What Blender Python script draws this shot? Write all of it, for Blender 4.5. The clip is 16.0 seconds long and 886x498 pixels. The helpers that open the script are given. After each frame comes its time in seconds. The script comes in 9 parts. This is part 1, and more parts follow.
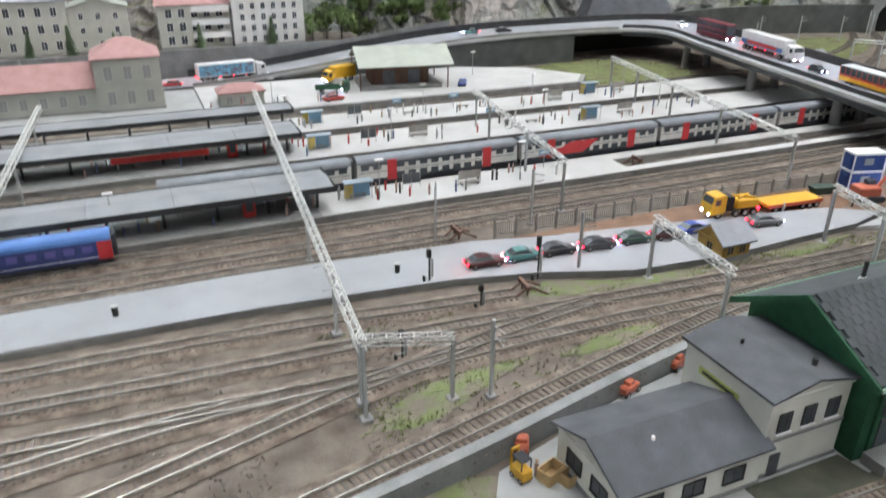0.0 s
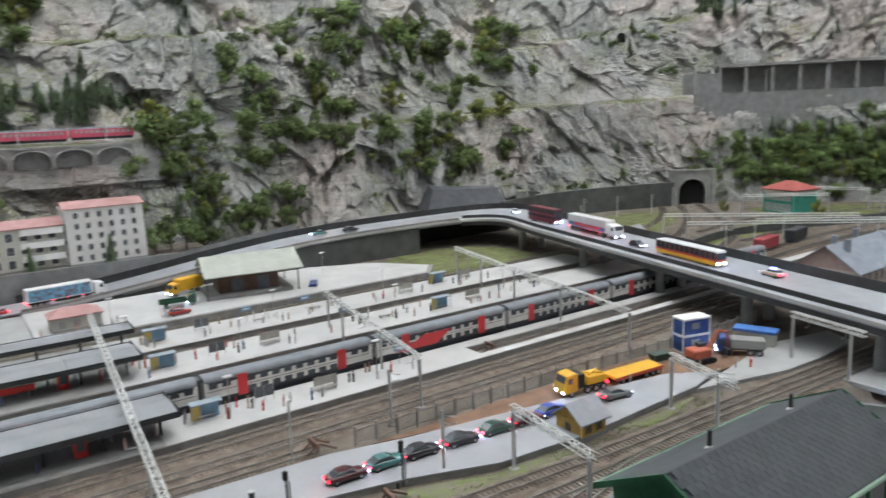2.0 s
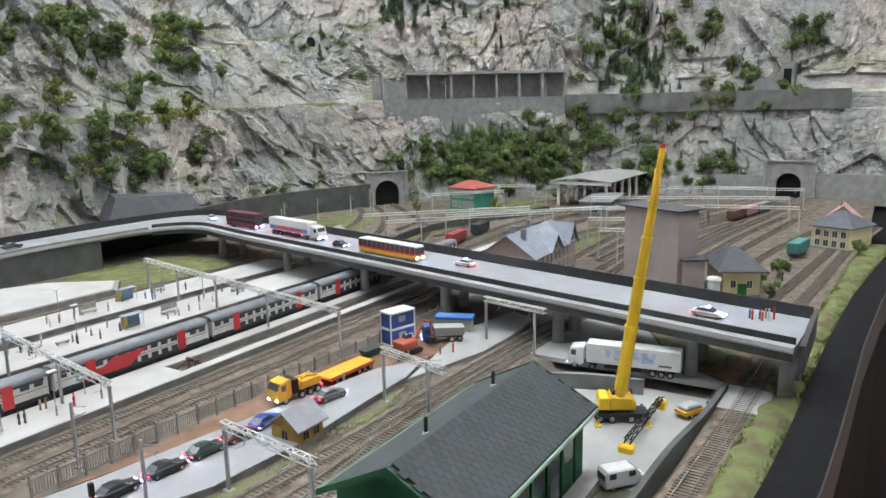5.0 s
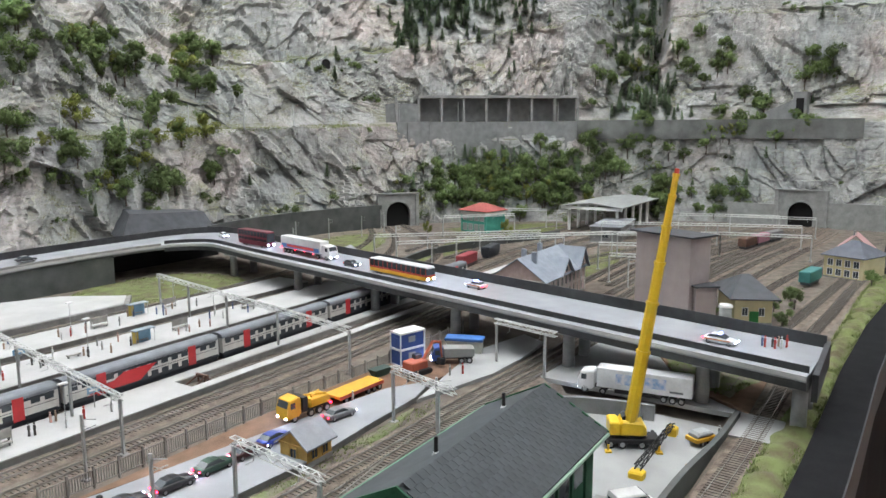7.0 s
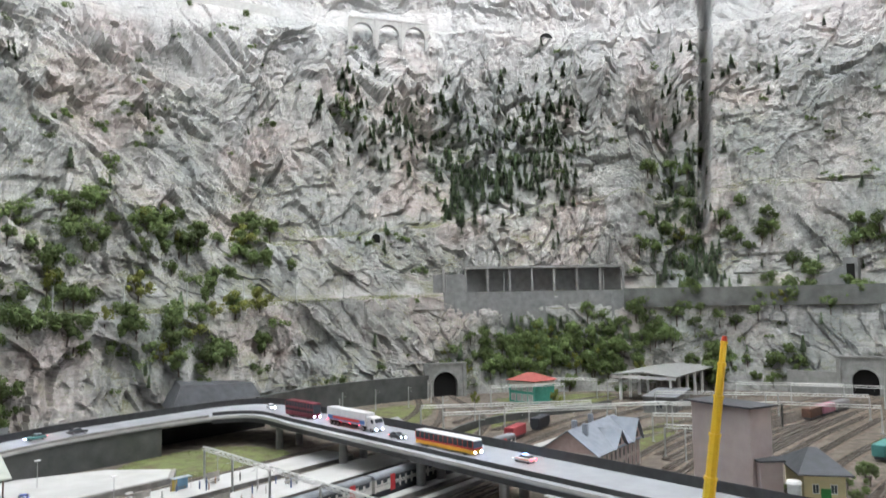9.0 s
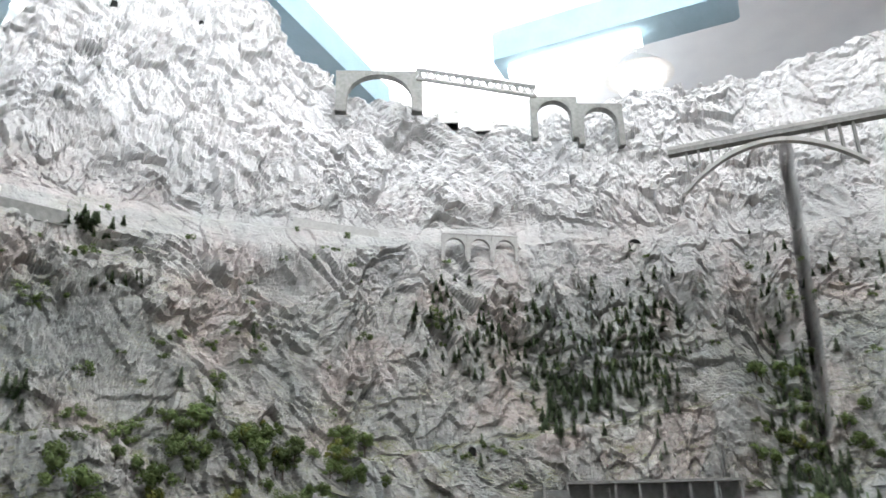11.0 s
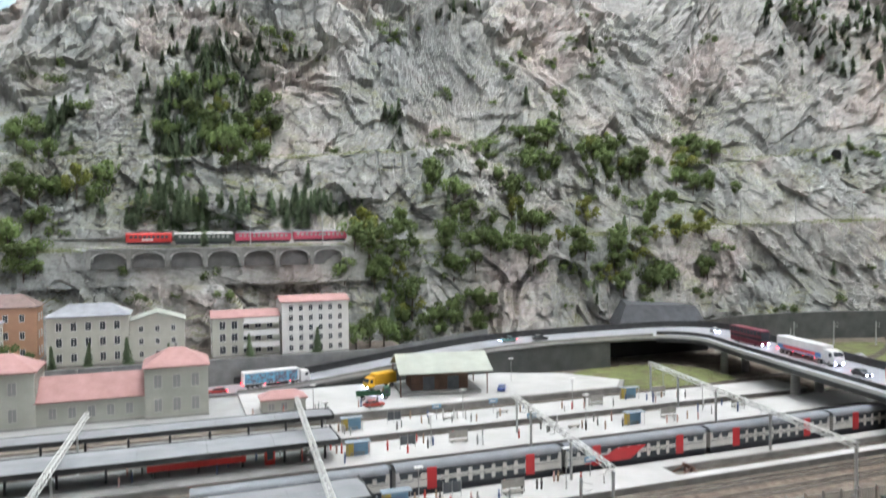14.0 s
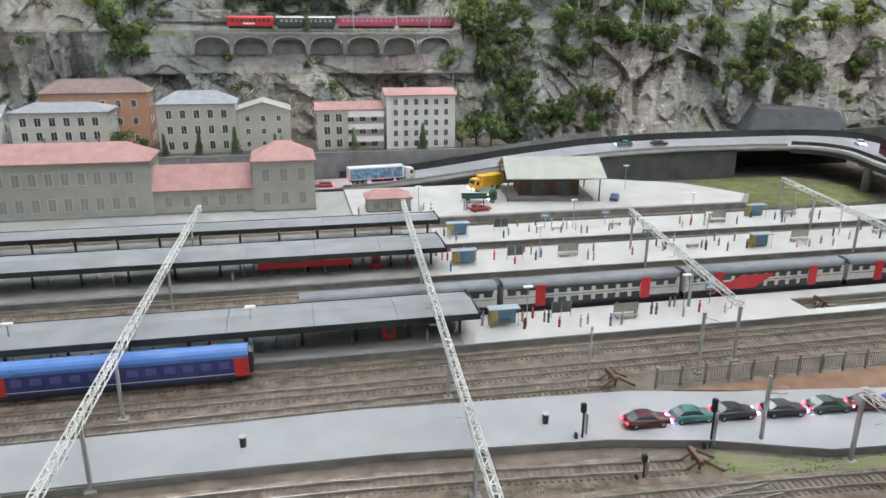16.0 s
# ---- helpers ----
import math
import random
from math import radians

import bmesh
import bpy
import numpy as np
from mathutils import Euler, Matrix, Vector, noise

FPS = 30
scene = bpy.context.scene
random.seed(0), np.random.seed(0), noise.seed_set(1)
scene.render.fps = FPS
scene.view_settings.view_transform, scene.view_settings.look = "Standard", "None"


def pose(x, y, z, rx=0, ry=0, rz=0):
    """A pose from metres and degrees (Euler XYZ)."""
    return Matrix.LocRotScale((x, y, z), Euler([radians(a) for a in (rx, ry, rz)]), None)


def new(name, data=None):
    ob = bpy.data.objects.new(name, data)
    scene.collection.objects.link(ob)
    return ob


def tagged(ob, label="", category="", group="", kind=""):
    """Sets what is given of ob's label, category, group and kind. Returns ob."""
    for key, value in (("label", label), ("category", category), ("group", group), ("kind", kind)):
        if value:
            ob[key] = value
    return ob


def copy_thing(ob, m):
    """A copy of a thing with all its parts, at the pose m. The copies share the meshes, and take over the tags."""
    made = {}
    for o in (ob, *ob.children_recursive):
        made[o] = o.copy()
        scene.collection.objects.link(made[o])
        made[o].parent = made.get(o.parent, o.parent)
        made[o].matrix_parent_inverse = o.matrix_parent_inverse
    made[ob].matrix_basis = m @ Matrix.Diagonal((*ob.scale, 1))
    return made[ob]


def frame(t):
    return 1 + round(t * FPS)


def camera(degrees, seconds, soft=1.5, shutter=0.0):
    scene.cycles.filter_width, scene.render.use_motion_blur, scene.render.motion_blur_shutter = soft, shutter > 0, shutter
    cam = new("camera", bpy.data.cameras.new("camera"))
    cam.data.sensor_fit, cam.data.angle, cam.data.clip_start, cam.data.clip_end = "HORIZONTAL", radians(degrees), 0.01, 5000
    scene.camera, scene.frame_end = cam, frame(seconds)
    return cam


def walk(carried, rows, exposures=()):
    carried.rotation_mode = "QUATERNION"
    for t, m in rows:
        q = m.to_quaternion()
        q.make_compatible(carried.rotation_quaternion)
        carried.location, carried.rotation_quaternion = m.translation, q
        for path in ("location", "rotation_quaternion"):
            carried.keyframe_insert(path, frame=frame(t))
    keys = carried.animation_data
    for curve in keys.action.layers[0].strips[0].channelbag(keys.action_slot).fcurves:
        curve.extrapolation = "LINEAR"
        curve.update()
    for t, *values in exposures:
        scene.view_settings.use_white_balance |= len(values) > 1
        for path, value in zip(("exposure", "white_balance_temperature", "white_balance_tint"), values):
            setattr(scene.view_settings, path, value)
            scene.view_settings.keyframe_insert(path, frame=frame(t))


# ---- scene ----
cam = camera(62.91, 16.0, 1.5, 0.35)
PATH = [
    (0.0, pose(-0.0413, -0.0351, 0.4341, 64.832, -0.280, -23.041)),
    (0.5, pose(-0.0302, -0.0452, 0.4533, 70.596, 1.983, -24.953)),
    (1.0, pose(-0.0337, -0.0385, 0.4568, 74.676, 2.292, -29.188)),
    (1.5, pose(-0.0355, -0.0351, 0.4607, 77.173, 1.986, -30.138)),
    (2.0, pose(-0.0196, -0.0312, 0.4544, 79.223, 2.176, -34.989)),
    (2.5, pose(-0.0099, -0.0176, 0.4435, 76.680, 1.474, -46.483)),
    (3.0, pose(0.0073, -0.0035, 0.4402, 74.683, 1.876, -54.432)),
    (3.5, pose(0.0000, 0.0000, 0.4434, 74.992, 1.177, -58.116)),
    (4.0, pose(0.0005, -0.0016, 0.4446, 76.137, 1.470, -57.953)),
    (4.5, pose(0.0019, -0.0020, 0.4446, 77.564, 1.188, -58.493)),
    (4.7, pose(0.0013, -0.0044, 0.4399, 78.338, 1.284, -58.583)),
    (7.0, pose(-0.0058, -0.0014, 0.4358, 80.845, 0.224, -57.642)),
    (7.5, pose(-0.0047, -0.0017, 0.4351, 81.164, 0.215, -57.181)),
    (8.0, pose(-0.0059, -0.0044, 0.4377, 84.447, -0.015, -56.669)),
    (8.5, pose(-0.0144, -0.0095, 0.4367, 90.221, -0.092, -54.838)),
    (9.0, pose(-0.0137, -0.0130, 0.4371, 94.225, 0.921, -53.890)),
    (9.5, pose(-0.0266, -0.0262, 0.4543, 99.565, 0.647, -53.493)),
    (9.7, pose(-0.0270, -0.0267, 0.4544, 101.672, 0.512, -53.412)),
    (11.8, pose(-0.0184, -0.0160, 0.4686, 112.079, 1.788, -39.473)),
    (12.0, pose(-0.0231, -0.0198, 0.4580, 111.573, 1.990, -37.449)),
    (12.5, pose(-0.0379, -0.0222, 0.4611, 110.437, 2.355, -32.510)),
    (13.0, pose(-0.0398, -0.0294, 0.4398, 102.924, 2.445, -26.364)),
    (13.5, pose(-0.0470, -0.0351, 0.4341, 96.783, 1.402, -21.995)),
    (14.0, pose(-0.0468, -0.0342, 0.4324, 88.740, 0.618, -20.275)),
    (14.5, pose(-0.0454, -0.0243, 0.4280, 82.637, 0.668, -19.396)),
    (15.0, pose(-0.0430, -0.0047, 0.4267, 77.286, 2.560, -18.758)),
    (15.5, pose(-0.0447, 0.0380, 0.4467, 73.934, -0.277, -11.362)),
    (16.0, pose(-0.0383, 0.0675, 0.4549, 71.982, -0.439, -12.134)),
]
EXPOSURES = [(0.0, -0.32), (0.7, -0.48), (2.0, -0.56), (3.0, -0.5), (3.6, -0.3), (7.0, -0.25), (8.5, -0.25), (9.6, -0.25), (11.8, -0.85), (12.6, -0.85), (13.1, -0.7), (13.6, -0.42), (14.2, -0.14), (15.0, -0.17), (16.0, -0.4)]
walk(cam, PATH, EXPOSURES)

# ---- light: a closed exhibition hall lit by added ceiling lamps out of view ----
world = bpy.data.worlds.new("hall_air")
scene.world = world
world.use_nodes = True
world.node_tree.nodes["Background"].inputs[0].default_value = (0.9, 0.95, 1.0, 1)
world.node_tree.nodes["Background"].inputs[1].default_value = 0.08
scene.view_settings.exposure = 0.0


def area_lamp(name, x, y, z, sx, sy, watts, colour=(1.0, 0.97, 0.93)):
    data = bpy.data.lights.new(name, "AREA")
    data.shape, data.size, data.size_y, data.energy, data.color = "RECTANGLE", sx, sy, watts, colour
    ob = new(name, data)
    ob.location = (x, y, z)
    return ob


# place, watts down and up, tilt and plan heading of each added, unseen fixture; three are aimed to brighten the
# mountain, one fills from over the aisle
LAMPS = ((-0.4, 1.3, 4.4, 104, 30, 86, 90), (1.3, 1.3, 4.4, 76, 40, 88, 65), (2.3, 0.6, 4.3, 36, 40, 86, 25), (0.8, 0.6, 4.95, 48, 160, 0, 90), (2.2, 0.3, 4.95, 84, 160, 0, 90), (2.8, 0.9, 4.9, 32, 80, 0, 60), (0.6, -1.9, 4.5, 70, 60, 42, 80), (-0.7, 5.6, 4.2, 30, 600, 0, 90), (1.8, 5.6, 4.2, 30, 600, 0, 90), (4.7, 4.7, 4.2, 30, 600, 0, 90))


def lamp_pose(lx, ly, lz, tilt, deg):
    return Matrix.Translation((lx, ly, lz)) @ Matrix.Rotation(radians(deg - 90), 4, "Z") @ Matrix.Rotation(radians(tilt), 4, "X")


for lx, ly, lz, watts, up, tilt, deg in LAMPS:
    area_lamp("ceiling_light", lx, ly, lz, 1.9, 0.5, watts, (0.98, 0.99, 1.0)).matrix_world = lamp_pose(lx, ly, lz, tilt, deg)
    # an added uplight above each fixture whitens the ceiling
    area_lamp("ceiling_uplight", lx, ly, lz + 0.3, 1.9, 0.5, up, (0.96, 0.985, 1.0)).rotation_euler = (math.pi, 0, 0)

# ---- materials ----
K = 1 / 87


def mat(name, base, rough=0.8, second=None, fine=900.0, coarse=60.0, mix=0.5, bump=0.15, metal=0.0, rand=0.0, spec=0.3):
    """A surface whose colour wanders between two tones at two scales, with fine relief."""
    m = bpy.data.materials.new(name)
    m.use_nodes = True
    nt, n = m.node_tree, m.node_tree.nodes
    b = n["Principled BSDF"]
    second = second or tuple(c * 0.72 for c in base)
    tc = n.new("ShaderNodeTexCoord")
    n1, n2 = n.new("ShaderNodeTexNoise"), n.new("ShaderNodeTexNoise")
    n1.inputs["Scale"].default_value, n2.inputs["Scale"].default_value = coarse, fine
    n1.inputs["Detail"].default_value, n2.inputs["Detail"].default_value = 6, 3
    nt.links.new(tc.outputs["Object"], n1.inputs["Vector"])
    nt.links.new(tc.outputs["Object"], n2.inputs["Vector"])
    add = n.new("ShaderNodeMath")
    add.operation = "MULTIPLY_ADD"
    nt.links.new(n2.outputs["Fac"], add.inputs[0])
    add.inputs[1].default_value = 0.5
    nt.links.new(n1.outputs["Fac"], add.inputs[2])
    ramp = n.new("ShaderNodeValToRGB")
    ramp.color_ramp.elements[0].position, ramp.color_ramp.elements[1].position = 0.75 - mix / 2, 0.75 + mix / 2
    ramp.color_ramp.elements[0].color = (*second, 1)
    ramp.color_ramp.elements[1].color = (*base, 1)
    nt.links.new(add.outputs[0], ramp.inputs["Fac"])
    col = ramp.outputs["Color"]
    if rand:
        info, hsv = n.new("ShaderNodeObjectInfo"), n.new("ShaderNodeHueSaturation")
        mr = n.new("ShaderNodeMapRange")
        mr.inputs["To Min"].default_value, mr.inputs["To Max"].default_value = 1 - rand, 1 + rand
        nt.links.new(info.outputs["Random"], mr.inputs["Value"])
        nt.links.new(mr.outputs["Result"], hsv.inputs["Value"])
        nt.links.new(col, hsv.inputs["Color"])
        col = hsv.outputs["Color"]
    nt.links.new(col, b.inputs["Base Color"])
    b.inputs["Roughness"].default_value, b.inputs["Metallic"].default_value = rough, metal
    b.inputs["Specular IOR Level"].default_value = spec
    if bump:
        bp = n.new("ShaderNodeBump")
        bp.inputs["Strength"].default_value, bp.inputs["Distance"].default_value = bump, 0.0015
        nt.links.new(add.outputs[0], bp.inputs["Height"])
        nt.links.new(bp.outputs["Normal"], b.inputs["Normal"])
    return m


def glow(name, colour, strength):
    m = bpy.data.materials.new(name)
    m.use_nodes = True
    b = m.node_tree.nodes["Principled BSDF"]
    b.inputs["Base Color"].default_value = (*colour, 1)
    b.inputs["Emission Color"].default_value = (*colour, 1)
    b.inputs["Emission Strength"].default_value = strength
    return m


def glass(name, colour=(0.05, 0.06, 0.07), rough=0.12):
    m = bpy.data.materials.new(name)
    m.use_nodes = True
    b = m.node_tree.nodes["Principled BSDF"]
    b.inputs["Base Color"].default_value = (*colour, 1)
    b.inputs["Roughness"].default_value = rough
    return m


def rock_material():
    m = bpy.data.materials.new("painted_rock")
    m.use_nodes = True
    nt, n, L = m.node_tree, m.node_tree.nodes, m.node_tree.links
    b = n["Principled BSDF"]
    b.inputs["Roughness"].default_value, b.inputs["Specular IOR Level"].default_value = 0.9, 0.15
    tc = n.new("ShaderNodeTexCoord")

    def noise_at(scale, detail=8, rough=0.6, dist=0.0, stretch=None):
        t = n.new("ShaderNodeTexNoise")
        t.inputs["Scale"].default_value, t.inputs["Detail"].default_value = scale, detail
        t.inputs["Roughness"].default_value, t.inputs["Distortion"].default_value = rough, dist
        if stretch:
            mp = n.new("ShaderNodeMapping")
            mp.inputs["Scale"].default_value = stretch[0]
            mp.inputs["Rotation"].default_value = stretch[1]
            L.new(tc.outputs["Object"], mp.inputs["Vector"])
            L.new(mp.outputs["Vector"], t.inputs["Vector"])
        else:
            L.new(tc.outputs["Object"], t.inputs["Vector"])
        return t.outputs["Fac"]

    def ramp(src, stops):
        r = n.new("ShaderNodeValToRGB")
        e = r.color_ramp.elements
        e[0].position, e[0].color = stops[0][0], (*stops[0][1], 1)
        e[1].position, e[1].color = stops[-1][0], (*stops[-1][1], 1)
        for p, c in stops[1:-1]:
            x = e.new(p)
            x.color = (*c, 1)
        L.new(src, r.inputs["Fac"])
        return r.outputs["Color"]

    def blend(fac, a, c, mode="MIX"):
        x = n.new("ShaderNodeMixRGB")
        x.blend_type = mode
        if isinstance(fac, float):
            x.inputs["Fac"].default_value = fac
        else:
            L.new(fac, x.inputs["Fac"])
        L.new(a, x.inputs["Color1"])
        L.new(c, x.inputs["Color2"])
        return x.outputs["Color"]

    broad = ramp(noise_at(2.1, 6, 0.62), [(0.36, (0.27, 0.285, 0.285)), (0.46, (0.335, 0.34, 0.335)), (0.54, (0.385, 0.38, 0.37)), (0.62, (0.42, 0.375, 0.36)), (0.72, (0.40, 0.40, 0.39))])
    # thin washes that ran down the casting, and pale brushed patches
    runs = ramp(noise_at(9, 8, 0.66, 0.5, ((1, 1, 0.35), (0, 0, 0))), [(0.36, (0.70, 0.70, 0.69)), (0.47, (0.93, 0.93, 0.925)), (0.56, (1.0, 1.0, 1.0)), (0.68, (1.16, 1.16, 1.15))])
    col = blend(0.9, broad, runs, "MULTIPLY")
    beds = ramp(noise_at(7, 9, 0.7, 0.4, ((1, 1, 4.5), (0.0, -0.55, 0.0))), [(0.38, (0.72, 0.725, 0.73)), (0.47, (0.96, 0.96, 0.96)), (0.54, (1.0, 1.0, 1.0)), (0.66, (1.18, 1.18, 1.17))])
    col = blend(0.8, col, beds, "MULTIPLY")
    spots = ramp(noise_at(60, 6, 0.7, 0.3), [(0.34, (0.66, 0.66, 0.65)), (0.48, (1, 1, 1)), (0.7, (1.14, 1.14, 1.13))])
    col = blend(0.7, col, spots, "MULTIPLY")
    pos = n.new("ShaderNodeSeparateXYZ")
    L.new(tc.outputs["Object"], pos.inputs["Vector"])
    # paler limestone towards the summits, with the lamps' brightness there put into the colour
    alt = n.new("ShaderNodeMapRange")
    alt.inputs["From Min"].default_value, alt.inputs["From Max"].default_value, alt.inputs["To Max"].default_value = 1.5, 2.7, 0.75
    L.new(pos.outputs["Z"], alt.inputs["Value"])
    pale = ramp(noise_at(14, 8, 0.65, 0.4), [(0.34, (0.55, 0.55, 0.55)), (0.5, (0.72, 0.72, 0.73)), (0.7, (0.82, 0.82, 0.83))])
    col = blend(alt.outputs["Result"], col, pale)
    # scattered turf on the flatter parts
    geo, sep = n.new("ShaderNodeNewGeometry"), n.new("ShaderNodeSeparateXYZ")
    L.new(geo.outputs["Normal"], sep.inputs["Vector"])
    up = n.new("ShaderNodeMapRange")
    up.inputs["From Min"].default_value, up.inputs["From Max"].default_value = 0.3, 0.75
    L.new(sep.outputs["Z"], up.inputs["Value"])
    low = n.new("ShaderNodeMapRange")
    low.inputs["From Min"].default_value, low.inputs["From Max"].default_value = 2.6, 0.8
    L.new(pos.outputs["Z"], low.inputs["Value"])
    tuft = n.new("ShaderNodeMapRange")
    tuft.inputs["From Min"].default_value, tuft.inputs["From Max"].default_value = 0.41, 0.62
    L.new(noise_at(7, 5, 0.6), tuft.inputs["Value"])
    m1, m2 = n.new("ShaderNodeMath"), n.new("ShaderNodeMath")
    m1.operation = m2.operation = "MULTIPLY"
    L.new(up.outputs["Result"], m1.inputs[0])
    L.new(low.outputs["Result"], m1.inputs[1])
    L.new(m1.outputs[0], m2.inputs[0])
    L.new(tuft.outputs["Result"], m2.inputs[1])
    turf = ramp(noise_at(160, 5, 0.7), [(0.35, (0.08, 0.09, 0.04)), (0.55, (0.16, 0.17, 0.085)), (0.7, (0.24, 0.235, 0.13))])
    col = blend(m2.outputs[0], col, turf)
    L.new(col, b.inputs["Base Color"])
    bp = n.new("ShaderNodeBump")
    bp.inputs["Strength"].default_value, bp.inputs["Distance"].default_value = 0.55, 0.016
    fine = n.new("ShaderNodeMath")
    fine.operation = "MULTIPLY_ADD"
    L.new(noise_at(95, 7, 0.72, 0.3), fine.inputs[0])
    fine.inputs[1].default_value = 0.35
    L.new(noise_at(24, 8, 0.68, 0.4, ((1, 1, 2.6), (0.0, -0.55, 0.0))), fine.inputs[2])
    L.new(fine.outputs[0], bp.inputs["Height"])
    L.new(bp.outputs["Normal"], b.inputs["Normal"])
    return m


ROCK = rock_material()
GROUND = mat("gravel_ground", (0.185, 0.157, 0.130), 0.95, (0.075, 0.062, 0.05), 900, 26, 0.42, 1.0)
BALLAST = mat("ballast", (0.225, 0.180, 0.145), 0.95, (0.075, 0.058, 0.045), 1100, 60, 0.4, 1.0)
STONES = mat("loose_stone", (0.26, 0.235, 0.205), 0.95, (0.10, 0.085, 0.07), 1500, 140, 0.4, 0)
SLEEPER = mat("sleeper", (0.15, 0.132, 0.115), 0.85, (0.085, 0.073, 0.062), 900, 60)
RAIL = mat("rail_steel", (0.66, 0.63, 0.59), 0.27, (0.40, 0.36, 0.32), 700, 50, 0.4, 0.03, 0.6, 0, 0.6)
PLATFORM = mat("pale_platform", (0.47, 0.47, 0.46), 0.8, (0.36, 0.355, 0.345), 700, 14, 0.6, 0.06)
KERB = mat("platform_wall", (0.27, 0.265, 0.255), 0.85, (0.16, 0.155, 0.15), 700, 45)
ASPHALT = mat("pale_asphalt", (0.32, 0.33, 0.345), 0.75, (0.24, 0.245, 0.255), 1200, 14, 0.6, 0.12)
DECKROAD = mat("bridge_asphalt", (0.30, 0.31, 0.33), 0.7, (0.22, 0.225, 0.24), 1200, 18, 0.6, 0.12)
YARD = mat("yard_concrete", (0.36, 0.365, 0.36), 0.85, (0.26, 0.262, 0.258), 900, 16, 0.6, 0.12)
DARKGRAVEL = mat("dark_gravel", (0.085, 0.085, 0.065), 0.95, (0.045, 0.05, 0.035), 1100, 40, 0.45, 0.8)
EARTH = mat("brown_earth", (0.22, 0.13, 0.085), 0.95, (0.12, 0.075, 0.05), 1500, 40, 0.5, 0.5)
GRASS = mat("flock_grass", (0.15, 0.185, 0.065), 0.95, (0.10, 0.085, 0.05), 1800, 26, 0.35, 0.9)
VERGE = mat("sparse_verge", (0.145, 0.18, 0.07), 0.95, (0.18, 0.155, 0.125), 1800, 40, 0.2, 0.9)
TUFT = mat("grass_fibre", (0.22, 0.26, 0.10), 0.9, (0.14, 0.175, 0.065), 600, 25, 0.5, 0)
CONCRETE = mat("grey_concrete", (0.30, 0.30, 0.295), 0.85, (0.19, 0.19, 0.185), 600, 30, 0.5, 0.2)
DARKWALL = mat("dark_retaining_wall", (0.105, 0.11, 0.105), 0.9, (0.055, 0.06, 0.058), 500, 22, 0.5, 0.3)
WALLGREY = mat("grey_retaining_wall", (0.24, 0.245, 0.245), 0.9, (0.15, 0.155, 0.155), 600, 35, 0.5, 0.3)
DARK = mat("painted_void_black", (0.01, 0.01, 0.01), 0.9, (0.008, 0.008, 0.008), 300, 20, 0.4, 0)
RAILING = mat("dark_railing", (0.05, 0.052, 0.055), 0.6, (0.03, 0.03, 0.032), 600, 60)
FENCE = mat("weathered_fence", (0.29, 0.275, 0.25), 0.8, (0.19, 0.18, 0.165), 600, 60)
GALV = mat("grey_mast_paint", (0.62, 0.63, 0.61), 0.5, (0.46, 0.47, 0.45), 800, 60, 0.5, 0.05)
MAST = mat("mast_steel", (0.42, 0.43, 0.42), 0.55, (0.30, 0.31, 0.30), 800, 60, 0.5, 0.05)
ROOFGREY = mat("grey_canopy_roof", (0.25, 0.258, 0.272), 0.7, (0.18, 0.187, 0.198), 700, 22, 0.6, 0.1)
SLATE = mat("slate_roof", (0.085, 0.09, 0.1), 0.75, (0.05, 0.053, 0.058), 700, 40, 0.6, 0.2)
CREAM = mat("cream_wall", (0.62, 0.62, 0.56), 0.85, (0.48, 0.48, 0.43), 600, 30, 0.6, 0.08)
LIGHTROOF = mat("pale_green_roof", (0.40, 0.42, 0.37), 0.8, (0.31, 0.33, 0.29), 600, 30, 0.6, 0.1)
BROWNWOOD = mat("brown_boards", (0.16, 0.09, 0.065), 0.85, (0.085, 0.05, 0.04), 500, 60, 0.5, 0.15)
STONEWALL = mat("station_plaster", (0.44, 0.45, 0.40), 0.85, (0.34, 0.345, 0.305), 600, 25, 0.6, 0.08)
REDROOF = mat("pink_tile_roof", (0.43, 0.255, 0.245), 0.85, (0.32, 0.185, 0.175), 500, 40, 0.6, 0.2)
WINDOW = glass("window_glass", (0.06, 0.07, 0.08), 0.15)
PALEWIN = glass("dim_window", (0.27, 0.28, 0.275), 0.3)
WHITE = mat("white_paint", (0.8, 0.8, 0.79), 0.5, (0.7, 0.7, 0.69), 600, 50, 0.6, 0.02)
HALL = mat("hall_plaster", (0.78, 0.8, 0.82), 0.9, (0.7, 0.72, 0.75), 60, 3, 0.6, 0.02)
HALLDARK = mat("aisle_floor", (0.32, 0.15, 0.08), 0.7, (0.16, 0.08, 0.05), 300, 12, 0.5, 0.1)
BLACKTRIM = mat("black_edge_trim", (0.012, 0.012, 0.013), 0.9, (0.007, 0.007, 0.008), 300, 30, 0.5, 0.05, 0, 0, 0.1)
TUBE = glow("lamp_tube", (1.0, 0.98, 0.95), 9.0)


